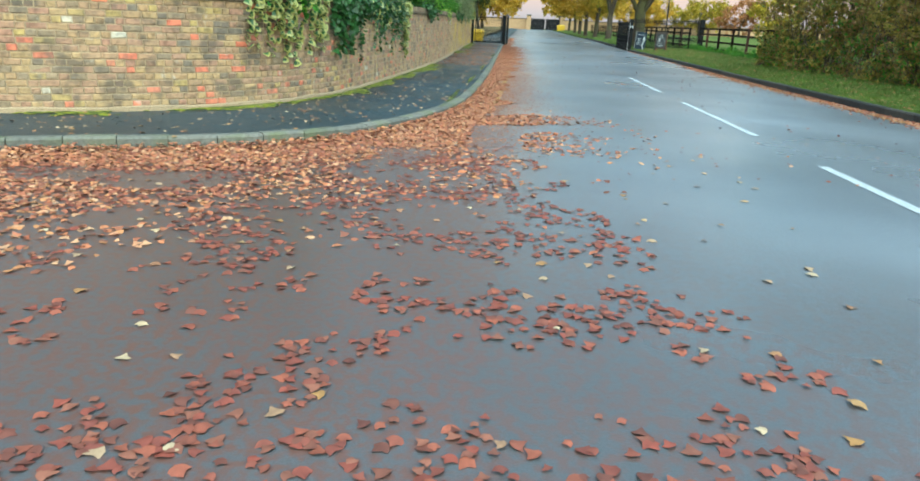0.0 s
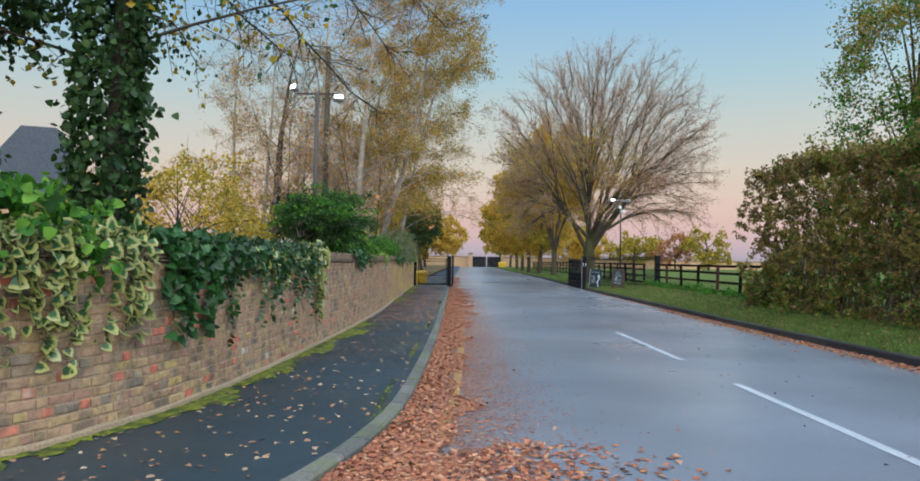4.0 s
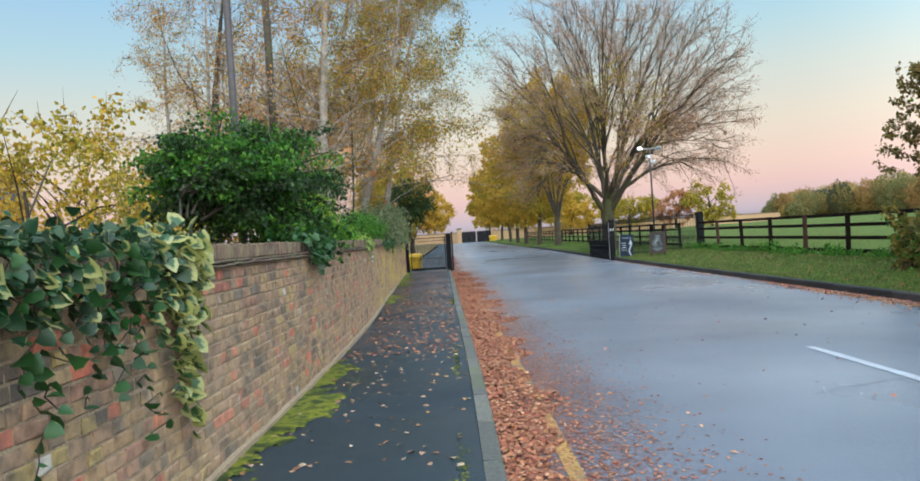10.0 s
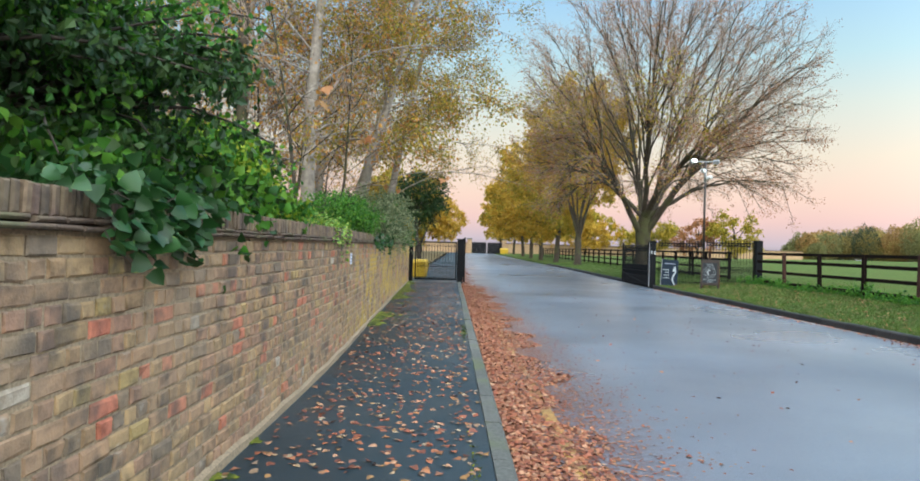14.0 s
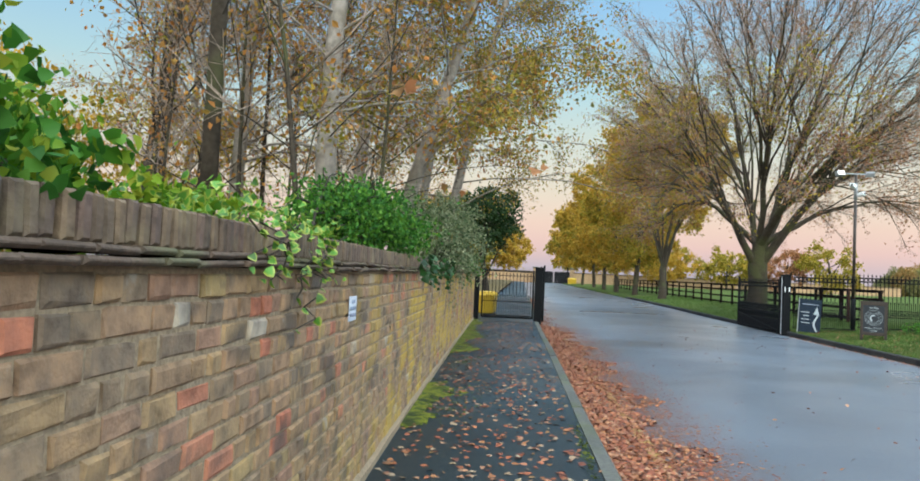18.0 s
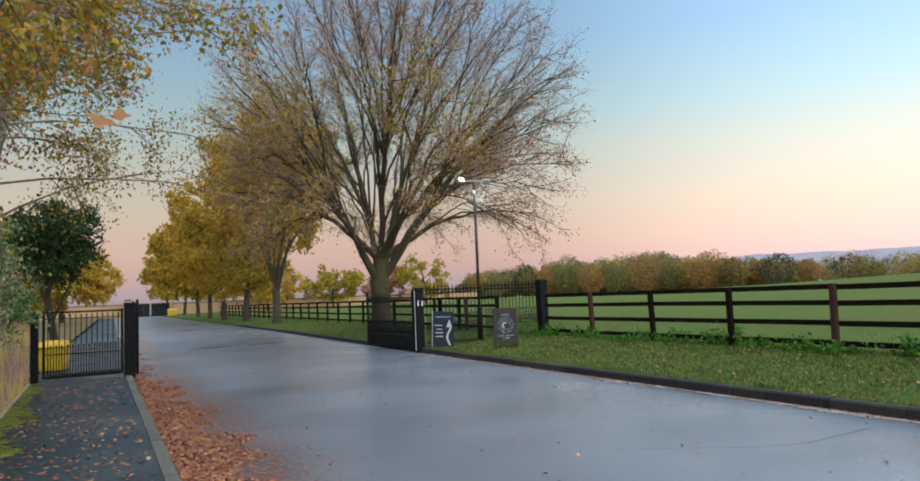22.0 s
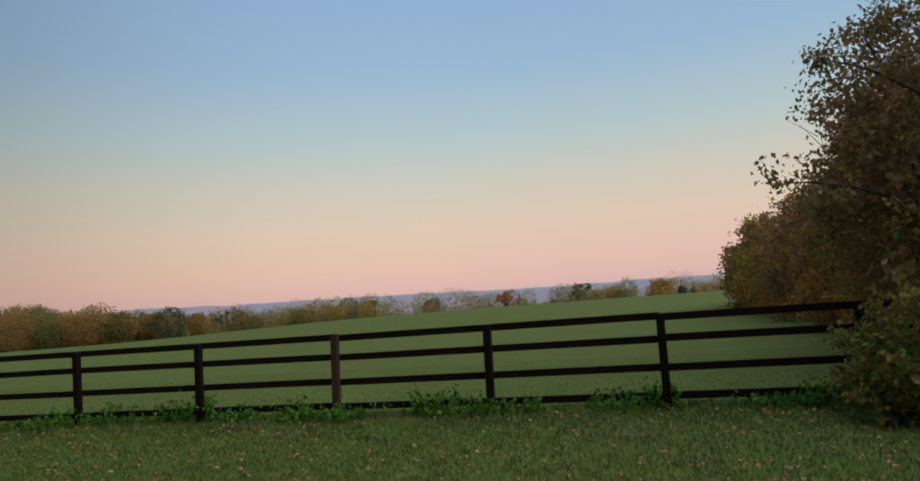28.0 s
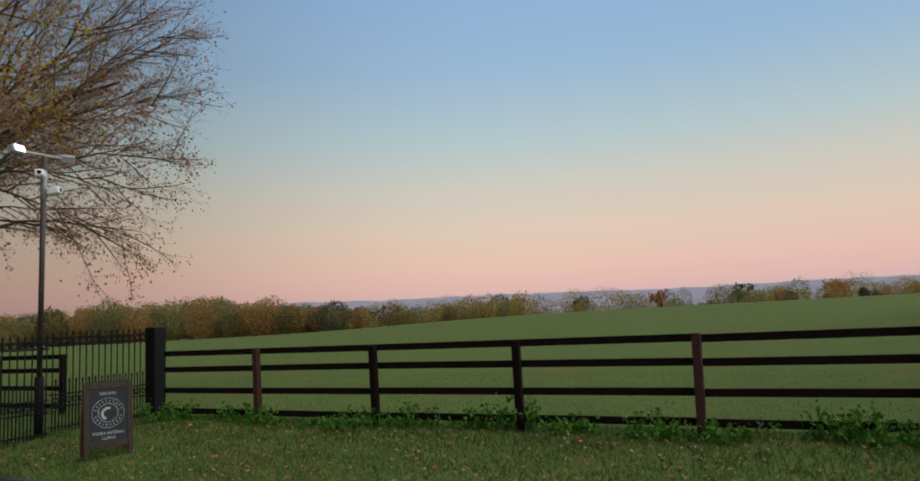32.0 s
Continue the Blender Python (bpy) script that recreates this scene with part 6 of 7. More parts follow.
# maple twigs with a few large leaves reaching over the path, leafy oak boughs at the end of the hedge
def bough(name, label, category, p0, p1, sag, r0, side, leaves, size, mat, seed, shape, group):
    """A thin limb from p0 to p1 with side shoots and leaves."""
    rng = np.random.default_rng(seed)
    t = thing(name, label, category, p0, group)
    u = np.linspace(0, 1, 9)[:, None]
    p = (np.array(p1) - np.array(p0)) * u + np.array([0, 0, sag]) * np.sin(u * math.pi) + rng.normal(0, 0.015, (9, 3)) * u
    tb = Tubes()
    tb.add(p, np.linspace(r0, r0 * 0.25, 9), 6)
    tips = [p[-1], p[-1] - 0.05 * unit(p[-1] - p[0])]
    for j in range(side):
        q = along(p, rng.uniform(0.35, 0.98))
        sp = limb(rng, q, unit(unit(p[-1] - p[0]) + rng.normal(0, 0.55, 3)), rng.uniform(0.18, 0.5), -0.1, 0.15, 5)
        tb.add(sp, np.linspace(r0 * 0.35, r0 * 0.12, 5), 4)
        tips += [sp[2], sp[3], sp[4]]
    part("limb", tb.mesh("limb", M_BARK_D), t)
    tips = np.array(tips)
    at = tips[:leaves] if leaves <= len(tips) else foliage_at(rng, tips, leaves, size * 0.8)
    part("foliage", leaf_cloud("foliage", rng, at, size, mat, shape, droop=0.5), t)
    return t


for i, (p0, p1, k_) in enumerate((((-2.6, 27.6, 2.35), (-0.66, 26.95, 2.60), 2), ((-2.7, 23.2, 2.9), (-2.05, 22.6, 3.25), 4), ((-2.8, 26.0, 2.7), (-1.9, 25.4, 3.05), 5), ((-2.7, 29.0, 2.3), (-1.6, 28.4, 2.5), 4))):
    bough("maple_twig", "thin maple twig with a few large orange-red leaves", "branch", p0, p1, 0.12, 0.007, 0 if k_ == 2 else 3, k_, 0.11, L_RED, 690 + i, "maple", "maple twigs")
for i, (p0, p1) in enumerate((((11.6, 22.9, 2.6), (10.6, 24.7, 2.95)), ((11.8, 22.4, 3.9), (11.1, 23.9, 4.6)))):
    bough("oak_bough", "leafy dark oak bough jutting out past the end of the hedge", "branch", p0, p1, 0.12, 0.026, 16, 260, 0.075, L_HEDGE, 680 + i, "quad", "oak boughs")
clump_tree("oak_tree", "small rusty-brown oak standing behind the end of the hedge", (12.4, 22.2, 0.3), 4.8, (1.5, 1.3, 1.55), 3.2, 685, L_HEDGE, 0.085, 70, 110, M_BARK_D, 0.12, 0.34, L_BROWN)

# shrubs on and behind the wall
layered_bush("laurel_bush", "large glossy dark green bush spilling over the wall", (-2.45, 17.4, 2.25), (0.95, 1.15, 0.74), 190, 170, 0.046, L_DARK, L_LAUREL, 201)
layered_bush("laurel_bush", "tall leafy green shoots behind the wall", (-2.62, 16.75, 2.35), (0.55, 0.62, 0.52), 60, 140, 0.046, L_DARK, L_LAUREL, 212)
bush("laurel_bush", "low leafy green shoots draped over the coping", (-2.02, 17.9, 1.66), (0.26, 1.2, 0.20), 2400, 0.055, L_LAUREL, 202, "heart", L_DARK)
layered_bush("climbing_bush", "dense bright green climber heaped above the coping", (-2.45, 19.9, 1.92), (0.50, 1.0, 0.52), 120, 170, 0.036, L_LAUREL, L_LIME, 203, "heart")
layered_bush("climbing_bush", "lime-yellow climber heaped above the coping", (-2.55, 20.8, 1.78), (0.38, 0.55, 0.34), 60, 110, 0.034, L_LAUREL, L_LIME, 213)
bush("climbing_bush", "bright green climber spilling down over the coping", (-2.02, 20.2, 1.58), (0.20, 0.8, 0.14), 2200, 0.036, L_LAUREL, 214, "heart", L_LIME, shoot=0.2)
bush("lime_bush", "bright yellow-green bush behind the coping", (-2.6, 22.4, 1.56), (0.35, 1.3, 0.10), 2000, 0.045, L_LIME, 204)
layered_bush("bamboo_bush", "bright green feathery bush spilling over the wall top", (-2.25, 25.3, 1.86), (0.45, 1.2, 0.46), 110, 120, 0.036, L_LAUREL, L_LAUREL, 205, hang=0.7)
bush("grey_shrub", "grey-green olive-like shrub leaning over the wall", (-2.2, 30.6, 1.98), (0.55, 1.8, 0.50), 15000, 0.042, L_GREY, 206, "quad", shoot=0.5)
bush("ivy_mound", "trailing ivy mound on the wall top", (-2.3, 35.2, 1.6), (0.4, 2.2, 0.25), 3200, 0.06, L_LAUREL, 207, "quad", L_GREY)
clump_tree("holly_tree", "dense dark green holly beside the footpath gate", (-2.0, 44.6, 0.2), 4.6, (1.2, 1.2, 1.1), 3.25, 208, L_DARK, 0.085, 70, 170, M_BARK_D, 0.12, 0.24)
bush("corner_bush", "broad green leafy bush above the high wall", (-5.2, 7.2, 2.05), (1.6, 1.1, 0.5), 8000, 0.07, L_LAUREL, 209, mat2=L_DARK)
bush("corner_bush", "dark ivy growth along the corner wall top", (-3.1, 7.6, 1.72), (0.8, 1.3, 0.28), 2600, 0.08, L_LAUREL, 210)


# ---------------------------------------------------------------- ivy on the wall face
def wall_ivy(label, s0, s1, drop, strands, mat, seed, size=0.075, top=True, per=26):
    rng = np.random.default_rng(seed)
    mid = WALL.at((s0 + s1) / 2)
    t = thing("hanging_ivy", label, "ivy", (mid[0], mid[1], 1.5), "hanging ivy")
    off = np.array([mid[0], mid[1], 1.5])
    pts, nrm, aa, bb = [], [], [], []
    for k in range(strands):
        u = rng.uniform(0, 1)
        s = s0 + (s1 - s0) * u
        ln = drop(u) * rng.uniform(0.35, 1.05)
        q, d = WALL.at(s), WALL.way(s)
        nr_ = np.array([d[1], -d[0], 0])
        zz = float(crease(s)) + 0.16
        prev = None
        for j in range(int(per * max(0.25, ln))):
            f = j / max(1, per * ln)
            zc = zz - ln * f
            so = s + 0.10 * math.sin(f * 5 + k) + rng.normal(0, 0.03)
            qq = WALL.at(so)
            o = 0.075 + 0.04 * math.sin(f * 7 + k) if zc > crease(s) - 0.05 else 0.035 + abs(rng.normal(0, 0.03))
            p = np.array([qq[0], qq[1], zc]) + nr_ * o
            pts.append(p - off)
            nrm.append(nr_ * 1.6 + np.array([0, 0, -0.8]))
            if prev is not None and rng.uniform() < 0.5:
                aa.append(prev - off)
                bb.append(p - off)
            prev = p
    part("foliage", leaf_cloud("foliage", rng, np.array(pts), size, mat, "heart", 0.2, np.array(nrm), 0.45), t)
    part("stem_growth", sticks("stem_growth", np.array(aa), np.array(bb), 0.004, 0.003, M_BARK_D), t)
    if top:
        n = int((s1 - s0) * 300)
        s = rng.uniform(s0 - 0.2, s1 + 0.1, n)
        q, d = WALL.at(s), WALL.way(s)
        o = rng.uniform(-0.4, 0.09, n)
        tp = np.column_stack([q[:, 0] + d[:, 1] * o, q[:, 1] - d[:, 0] * o, crease(s) + 0.15 + np.abs(rng.normal(0, 0.06, n))])
        part("crown_foliage", leaf_cloud("crown_foliage", rng, tp - off, size, mat, "heart", 0.1, None, 0.45), t)
    return t


sy = WALL.s_of_y
wall_ivy("variegated cream and green ivy hanging far down the wall", sy(7.0), sy(8.35), lambda u: 0.95 - 0.3 * abs(u - 0.5), 26, L_IVY_C, 301, 0.085, per=22)
wall_ivy("dark glossy ivy strands on the brick wall", sy(8.7), sy(9.6), lambda u: 0.85, 26, L_IVY_G, 302, 0.085)
wall_ivy("thick variegated ivy curtain covering the upper wall", sy(9.5), sy(13.45), lambda u: 0.42 + 0.36 * max(0, math.sin(u * 19)) ** 2, 70, L_IVY, 303, 0.054)
wall_ivy("dark green ivy among the variegated curtain", sy(9.8), sy(13.2), lambda u: 0.40 + 0.62 * max(0, math.sin(u * 13 + 2)) ** 3, 42, L_IVY_G, 304, 0.058, False)
wall_ivy("cream-splashed ivy sprays among the darker curtain", sy(10.0), sy(13.4), lambda u: 0.5, 14, L_IVY_C, 310, 0.065, False)
for i, y0 in enumerate((9.9, 10.7, 11.25, 12.1, 12.7)):
    wall_ivy("thin ivy tail hanging down the bricks", sy(y0), sy(y0 + 0.16), lambda u: 1.12 - 0.12 * (i % 3), 3, L_IVY_G, 320 + i, 0.06, False, 18)
wall_ivy("cream-edged ivy tail at the end of the curtain", sy(13.28), sy(13.58), lambda u: 1.05, 10, L_IVY_C, 305, 0.075, per=24)
wall_ivy("leafy ivy tuft drooping over the creasing tiles", sy(16.7), sy(17.6), lambda u: 0.36, 34, L_IVY_G, 306, 0.06)
wall_ivy("lime-edged ivy trailing over the coping bricks", sy(21.3), sy(22.2), lambda u: 0.08, 12, L_IVY_L, 307, 0.028)
wall_ivy("single lime ivy strand down the bricks", sy(21.86), sy(21.92), lambda u: 0.62, 2, L_IVY_L, 308, 0.036, False, 26)
wall_ivy("thin ivy strands below the feathery bush", sy(25.6), sy(29.5), lambda u: 0.42, 16, L_IVY_G, 309, 0.06, False)

# ---------------------------------------------------------------- hedge beside the road, trees behind it
def hedge_block(name, label, y0, y1, face, depth, height, count, seed, mat, mat2, leaf=0.085):
    rng = np.random.default_rng(seed)
    t = thing(name, label, "hedge", (face((y0 + y1) / 2), (y0 + y1) / 2, 0.3))
    off = np.array([face((y0 + y1) / 2), (y0 + y1) / 2, 0.3])
    per = 24
    cn_ = count // per
    y = rng.uniform(y0, y1, cn_)
    d = depth * rng.uniform(0, 1, cn_) ** 2.4
    zt = height(y) + np.array([0.16 * noise.noise(Vector((a * 1.7, 3.0, seed))) for a in y])
    z = 0.1 + (zt - 0.15) * rng.uniform(0, 1, cn_) ** 1.05
    top = rng.uniform(0, 1, cn_) < 0.24
    z[top] = zt[top] - np.abs(rng.normal(0, 0.14, top.sum()))
    d[top] = depth * rng.uniform(0, 1, top.sum())
    wob = np.array([noise.noise(Vector((a * 0.8, b * 0.9, seed))) + 0.6 * noise.noise(Vector((a * 2.3, b * 2.6, seed + 5))) for a, b in zip(y, z)])
    keep = (wob > -0.27 - 0.5 * (d > 0.5)) & (y < y1 - 0.34 * z)
    x = face(y) - 0.12 * z + d + 0.75 * wob * (1 - 0.5 * top)
    end = np.clip((y - (y1 - 0.8)) / 0.8, 0, 1)
    c = np.column_stack([x + end * 0.3, y, z])[keep] - off
    wob, nk = np.repeat(wob[keep], per), keep.sum()
    way = unit(rng.normal(0, 0.55, (nk, 3)) + np.array([-0.5, 0, 0.5])) * rng.uniform(0.12, 0.38, nk)[:, None]
    p = np.repeat(c, per, 0) + np.repeat(way, per, 0) * rng.uniform(0, 1, nk * per)[:, None] + rng.normal(0, 0.035, (nk * per, 3))
    keep = np.ones(nk * per, bool)
    fine_a, fine_b = c, c + way
    sel = rng.uniform(0, 1, len(p)) < np.clip(0.22 + 0.45 * wob[keep] + 0.25 * (p[:, 2] < 1.0) - 0.022 * (p[:, 1] + 4), 0.03, 0.85)
    gold = ~sel & (np.array([noise.noise(Vector((a * 0.55 + 9, b * 0.7, seed))) for a, b in p[:, 1:]]) > 0.05)
    part("foliage", leaf_cloud("foliage", rng, p[~sel & ~gold], leaf, mat), t)
    part("foliage", leaf_cloud("foliage", rng, p[gold], leaf, L_OLIVE), t, "olive-gold leaves")
    part("foliage", leaf_cloud("foliage", rng, p[sel], leaf, mat2), t, "patches of green leaves")
    part("twig_growth", sticks("twig_growth", fine_a, fine_b, 0.006, 0.003, M_TWIG), t)
    n = int((y1 - y0) * 30)
    a = np.column_stack([np.zeros(n), rng.uniform(y0, y1 - 1.0, n), np.full(n, 0.1)])
    a[:, 0] = face(a[:, 1]) + rng.uniform(0.1, depth, n)
    b = a + np.column_stack([rng.normal(0, 0.35, n), -np.abs(rng.normal(0, 0.35, n)), (height(a[:, 1]) - 0.3) * rng.uniform(0.5, 1.0, n)])
    part("stem_growth", sticks("stem_growth", a - off, b - off, 0.016, 0.005, M_TWIG, 4), t)
    return t


def hedge_face(y):
    return 8.95 + (24.2 - np.asarray(y)) * 0.085


hedge_block("hedge", "tall clipped mixed hedge turning brown and olive beside the verge", 9.0, 24.45, hedge_face, 1.7, lambda y: 4.15 + 0.10 * np.sin(np.asarray(y) * 1.3) - 0.5 * np.clip(np.asarray(y) - 24.5, 0, 1), 95000, 401, L_HEDGE, L_LAUREL)
hedge_block("front_hedge", "lower trimmed hedge in front of the tall one", 6.0, 17.3, lambda y: 8.85 + (24.2 - np.asarray(y)) * 0.085, 0.7, lambda y: 1.95 + 0.05 * np.sin(np.asarray(y) * 2), 22000, 402, L_HEDGE, L_LAUREL, 0.07)
bush("hedge_foot_shrub", "untidy leafy shrub at the end of the hedge", (9.6, 23.9, 0.75), (0.75, 0.5, 0.6), 3600, 0.06, L_HEDGE, 403, "quad", L_LAUREL)
for i, (x, y, hh, m, m2) in enumerate(((11.8, 20.4, 9.0, L_OLIVE, L_LAUREL), (13.2, 18.2, 10.2, L_HEDGE, L_OLIVE), (12.8, 16.4, 9.6, L_LAUREL, L_HEDGE), (14.5, 12.4, 9.5, L_OLIVE, L_HEDGE))):
    clump_tree("hedgerow_tree", "tall green and gold tree standing behind the hedge", (x, y, 0.3), hh, (2.2, 2.2, hh * 0.34), hh * 0.66, 410 + i, m, 0.080, 90, 210, M_BARK, 0.16, 0.40, m2, group="hedgerow trees")
for i, (x, y, hh, m, m2) in enumerate(((14.2, 21.9, 6.6, L_HEDGE, L_BROWN), (18.4, 21.0, 6.8, L_BROWN, L_ORANGE))):
    clump_tree("field_corner_tree", "dark brown and olive tree at the corner of the meadow", (x, y, float(land(x, y))), hh, (1.8, 1.6, hh * 0.48), hh * 0.48, 416 + i, m, 0.085, 110, 170, M_BARK_D, 0.12, 0.42, m2, group="field edge trees")
belt_x = 17.0
for i in range(11):
    rng = np.random.default_rng(430 + i)
    x, y = belt_x, 20.1 + 0.026 * (belt_x - 14) + rng.normal(0, 0.25)
    belt_x += 2.7 * 1.07 ** i
    hh = rng.uniform(5.2, 6.2) * (1.0 - 0.015 * i)
    far = i > 7
    clump_tree("field_edge_tree", "rust-brown tree in the belt along the meadow", (x, y, float(land(x, y))), hh, (1.7 + 0.12 * i, 1.5, hh * 0.52), hh * 0.42, 440 + i, (L_BROWN, L_ORANGE, L_GOLD, L_ORANGE, L_GOLD)[i % 5], 0.22 if far else 0.13, 80, 60 if far else 130, M_BARK_D, 0.12, 0.42, (L_HEDGE, L_BROWN)[i % 2], group="field edge trees")

# distant woods, single far trees, hill
rng = np.random.default_rng(500)
wp = []
for az0, az1, dist, n, hlo, hhi in ((26, 53, 175, 190, 6.5, 10.0), (50, 66, 230, 90, 5, 8), (58, 103, 320, 230, 8.0, 12), (84, 104, 220, 40, 4, 7)):
    for i in range(n):
        a = math.radians(rng.uniform(az0, az1))
        dd = dist * rng.uniform(0.95, 1.25)
        x, y = 1 + dd * math.sin(a), 25 + dd * math.cos(a)
        hh = rng.uniform(hlo * 0.70, hhi * 1.10) * (float(np.interp(math.degrees(a), (26, 28, 33, 41, 47, 53), (0.35, 0.75, 0.92, 1.0, 0.78, 0.55))) if dist < 200 else 1.0)
        r = hh * rng.uniform(0.34, 0.58)
        z0 = float(land(x, y)) + max(0, (dd - 180) * 0.016)
        k = 1800 if dist < 200 else 800
        pts = crown_points(rng, (r, r, hh * 0.5), k, 0.55, 0.3) + np.array([x, y, z0 + hh * 0.48])
        wp.append(pts)
for i, (m, tone) in enumerate(zip(L_WOODS, ("orange", "olive", "golden", "dark green"))):
    own = [p for k, p in enumerate(wp) if (0, 1, 2, 1, 3, 0, 1, 2)[k * 5 % 8] == i]
    tagged(new("distant_woods", leaf_cloud("distant_woods", rng, np.concatenate(own), 0.37, m, jitter=0.5)), "far belt of " + tone + " autumn woodland across the meadow", "woodland", kind="stuff")
for az_, dd, hh, m in ((54, 330, 11, L_DARK), (66, 340, 13, L_DARK), (71, 330, 10, L_DARK), (77, 300, 9, L_RED), (83, 320, 12, L_DARK), (89, 290, 9, L_ORANGE)):
    a = math.radians(az_)
    x, y = 1 + dd * math.sin(a), 25 + dd * math.cos(a)
    clump_tree("far_tree", "single far tree standing above the woodland line", (x, y, float(land(x, y)) + 1.5), hh, (4.0, 4.0, hh * 0.3), hh * 0.72, 520 + az_, m, 0.9, 20, 25, M_BARK_D, 0.4, 1.0, group="far trees", limbs=5)

# distance haze is mixed straight into the hill's blue-grey colours
M_HILL = surface("haze_tinted_hill", [(0.20, 0.20, 0.245), (0.25, 0.24, 0.285), (0.22, 0.225, 0.26)], scale=0.01, fine=0.05, fine_amt=0.15, rough=1.0, bump=0)
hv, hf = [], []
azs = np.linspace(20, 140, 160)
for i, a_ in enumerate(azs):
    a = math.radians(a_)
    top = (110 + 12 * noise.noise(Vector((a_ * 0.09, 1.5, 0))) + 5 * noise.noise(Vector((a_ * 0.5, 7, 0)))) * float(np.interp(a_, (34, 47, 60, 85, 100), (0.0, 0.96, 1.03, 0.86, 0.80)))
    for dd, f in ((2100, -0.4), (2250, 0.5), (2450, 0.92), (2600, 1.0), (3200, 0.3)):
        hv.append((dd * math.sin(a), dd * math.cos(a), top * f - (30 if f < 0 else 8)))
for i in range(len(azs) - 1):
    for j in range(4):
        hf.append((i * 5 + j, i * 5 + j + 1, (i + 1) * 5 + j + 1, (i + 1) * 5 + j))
tagged(new("backdrop_hill", mesh_np("backdrop_hill", hv, hf, M_HILL, smooth=True)), "long hill ridge on the horizon, tinted blue-grey for distance haze", "hill", kind="structure")

# ---------------------------------------------------------------- moss, fallen leaves, grass, weeds
rng = np.random.default_rng(600)
mv, mf = [], []
ms = np.arange(WALL.s_of_y(6.2) - 5.0, S1 - 0.2, 0.03)
cross = np.arange(0.0, 0.62, 0.035)
mq, md = WALL.at(ms), WALL.way(ms)
wide = np.interp(mq[:, 1], [3, 5, 8, 10, 12, 17.5, 19.0, 24.6, 25.5, 26.8, 28.2, 29.8, 31.5, 36, 39], [0.10, 0.14, 0.18, 0.20, 0.26, 0.22, -0.2, -0.2, 0.24, 0.28, -0.1, 0.02, 0.26, 0.28, 0.2])
keep_m = np.zeros((len(ms), len(cross)), bool)
for i, s in enumerate(ms):
    nr_ = np.array([md[i, 1], -md[i, 0]])
    for j, c in enumerate(cross):
        p = mq[i] + nr_ * (0.03 + c) + rng.normal(0, 0.006, 2)
        v = noise.noise(Vector((s * 0.9, c * 1.2, 3))) + 0.5 * noise.noise(Vector((s * 4.5, c * 5, 8))) + 0.35 * noise.noise(Vector((s * 13, c * 13, 1)))
        lush = (wide[i] - c) / 0.16 + v * 2.2
        keep_m[i, j] = lush > 0
        mv.append((p[0], p[1], PATH_Z + 0.003 + 0.014 * min(1.0, max(0.0, lush)) + rng.uniform(0, 0.004)))
for i, j in zip(*np.nonzero(keep_m[:-1, :-1] & keep_m[1:, 1:] & keep_m[1:, :-1])):
    w_ = len(cross)
    mf.append((i * w_ + j, (i + 1) * w_ + j, (i + 1) * w_ + j + 1, i * w_ + j + 1))
tagged(new("moss", mesh_np("moss", mv, mf, M_MOSS, smooth=True)), "ragged yellow-green moss along the foot of the wall", "moss", kind="stuff")
pv2 = []
for c0, sd in (((-1.45, 25.8), 3), ((-1.4, 26.9), 4), ((-1.55, 29.6), 5), ((-1.5, 34.5), 6), ((-0.28, 17.6), 7), ((-0.29, 13.2), 8), ((-0.33, 9.6), 9), ((-1.25, 16.6), 10), ((-0.3, 24.6), 11)):
    r2 = np.random.default_rng(sd)
    narrow = c0[0] > -0.5
    n = 260
    p = np.column_stack([c0[0] + r2.normal(0, 0.02 if narrow else 0.16, n), c0[1] + r2.normal(0, 0.55 if narrow else 0.4, n), np.full(n, PATH_Z + 0.006)])
    pv2.append(p)
tagged(new("moss_patches", leaf_cloud("moss_patches", rng, np.concatenate(pv2), 0.022, M_MOSS, flat=0.35)), "small moss cushions on path and kerb", "moss", kind="stuff")


def strew(name, label, pts, size, mat, seed, flat=0.28):
    r2 = np.random.default_rng(seed)
    return tagged(new(name, leaf_cloud(name, r2, pts, size, mat, "maple", flat=flat)), label, "leaves", kind="stuff")


n = 44000
yy = np.r_[rng.uniform(6.5, 39, n - 4000), rng.uniform(39, 62, 4000)]
edge = np.interp(yy, [5, 8, 12, 16, 20, 24, 32, 40, 62], [0.9, 0.6, 0.42, 0.46, 0.58, 0.70, 0.70, 0.5, 0.35])
k_x = np.interp(yy, KERB_L.p[:, 1], KERB_L.p[:, 0])
uu = rng.uniform(0, 1, n) ** 1.9
lx = k_x + 0.02 + uu * edge * (1 + 0.25 * np.sin(yy * 2.1) + 0.2 * np.sin(yy * 5.3))
lz = 0.012 + 0.055 * np.exp(-((lx - k_x) / 0.16) ** 2) * rng.uniform(0, 1, n) + np.array([road_z(x) for x in lx])
strew("leaf_drift", "drift of russet fallen leaves in the gutter", np.column_stack([lx, yy, lz]), 0.038, L_FALL, 611, 0.22)
n = 24000
s = rng.uniform(KERB_L.s_of_y(2.0), KERB_L.s_of_y(8.5), n)
q, d = KERB_L.at(s), KERB_L.way(s)
o = np.abs(rng.normal(0, 1.0, n)) * np.interp(q[:, 1], [2, 5, 8.5], [1.7, 1.3, 0.8]) + 0.02
px, py = q[:, 0] + d[:, 1] * o, q[:, 1] - d[:, 0] * o
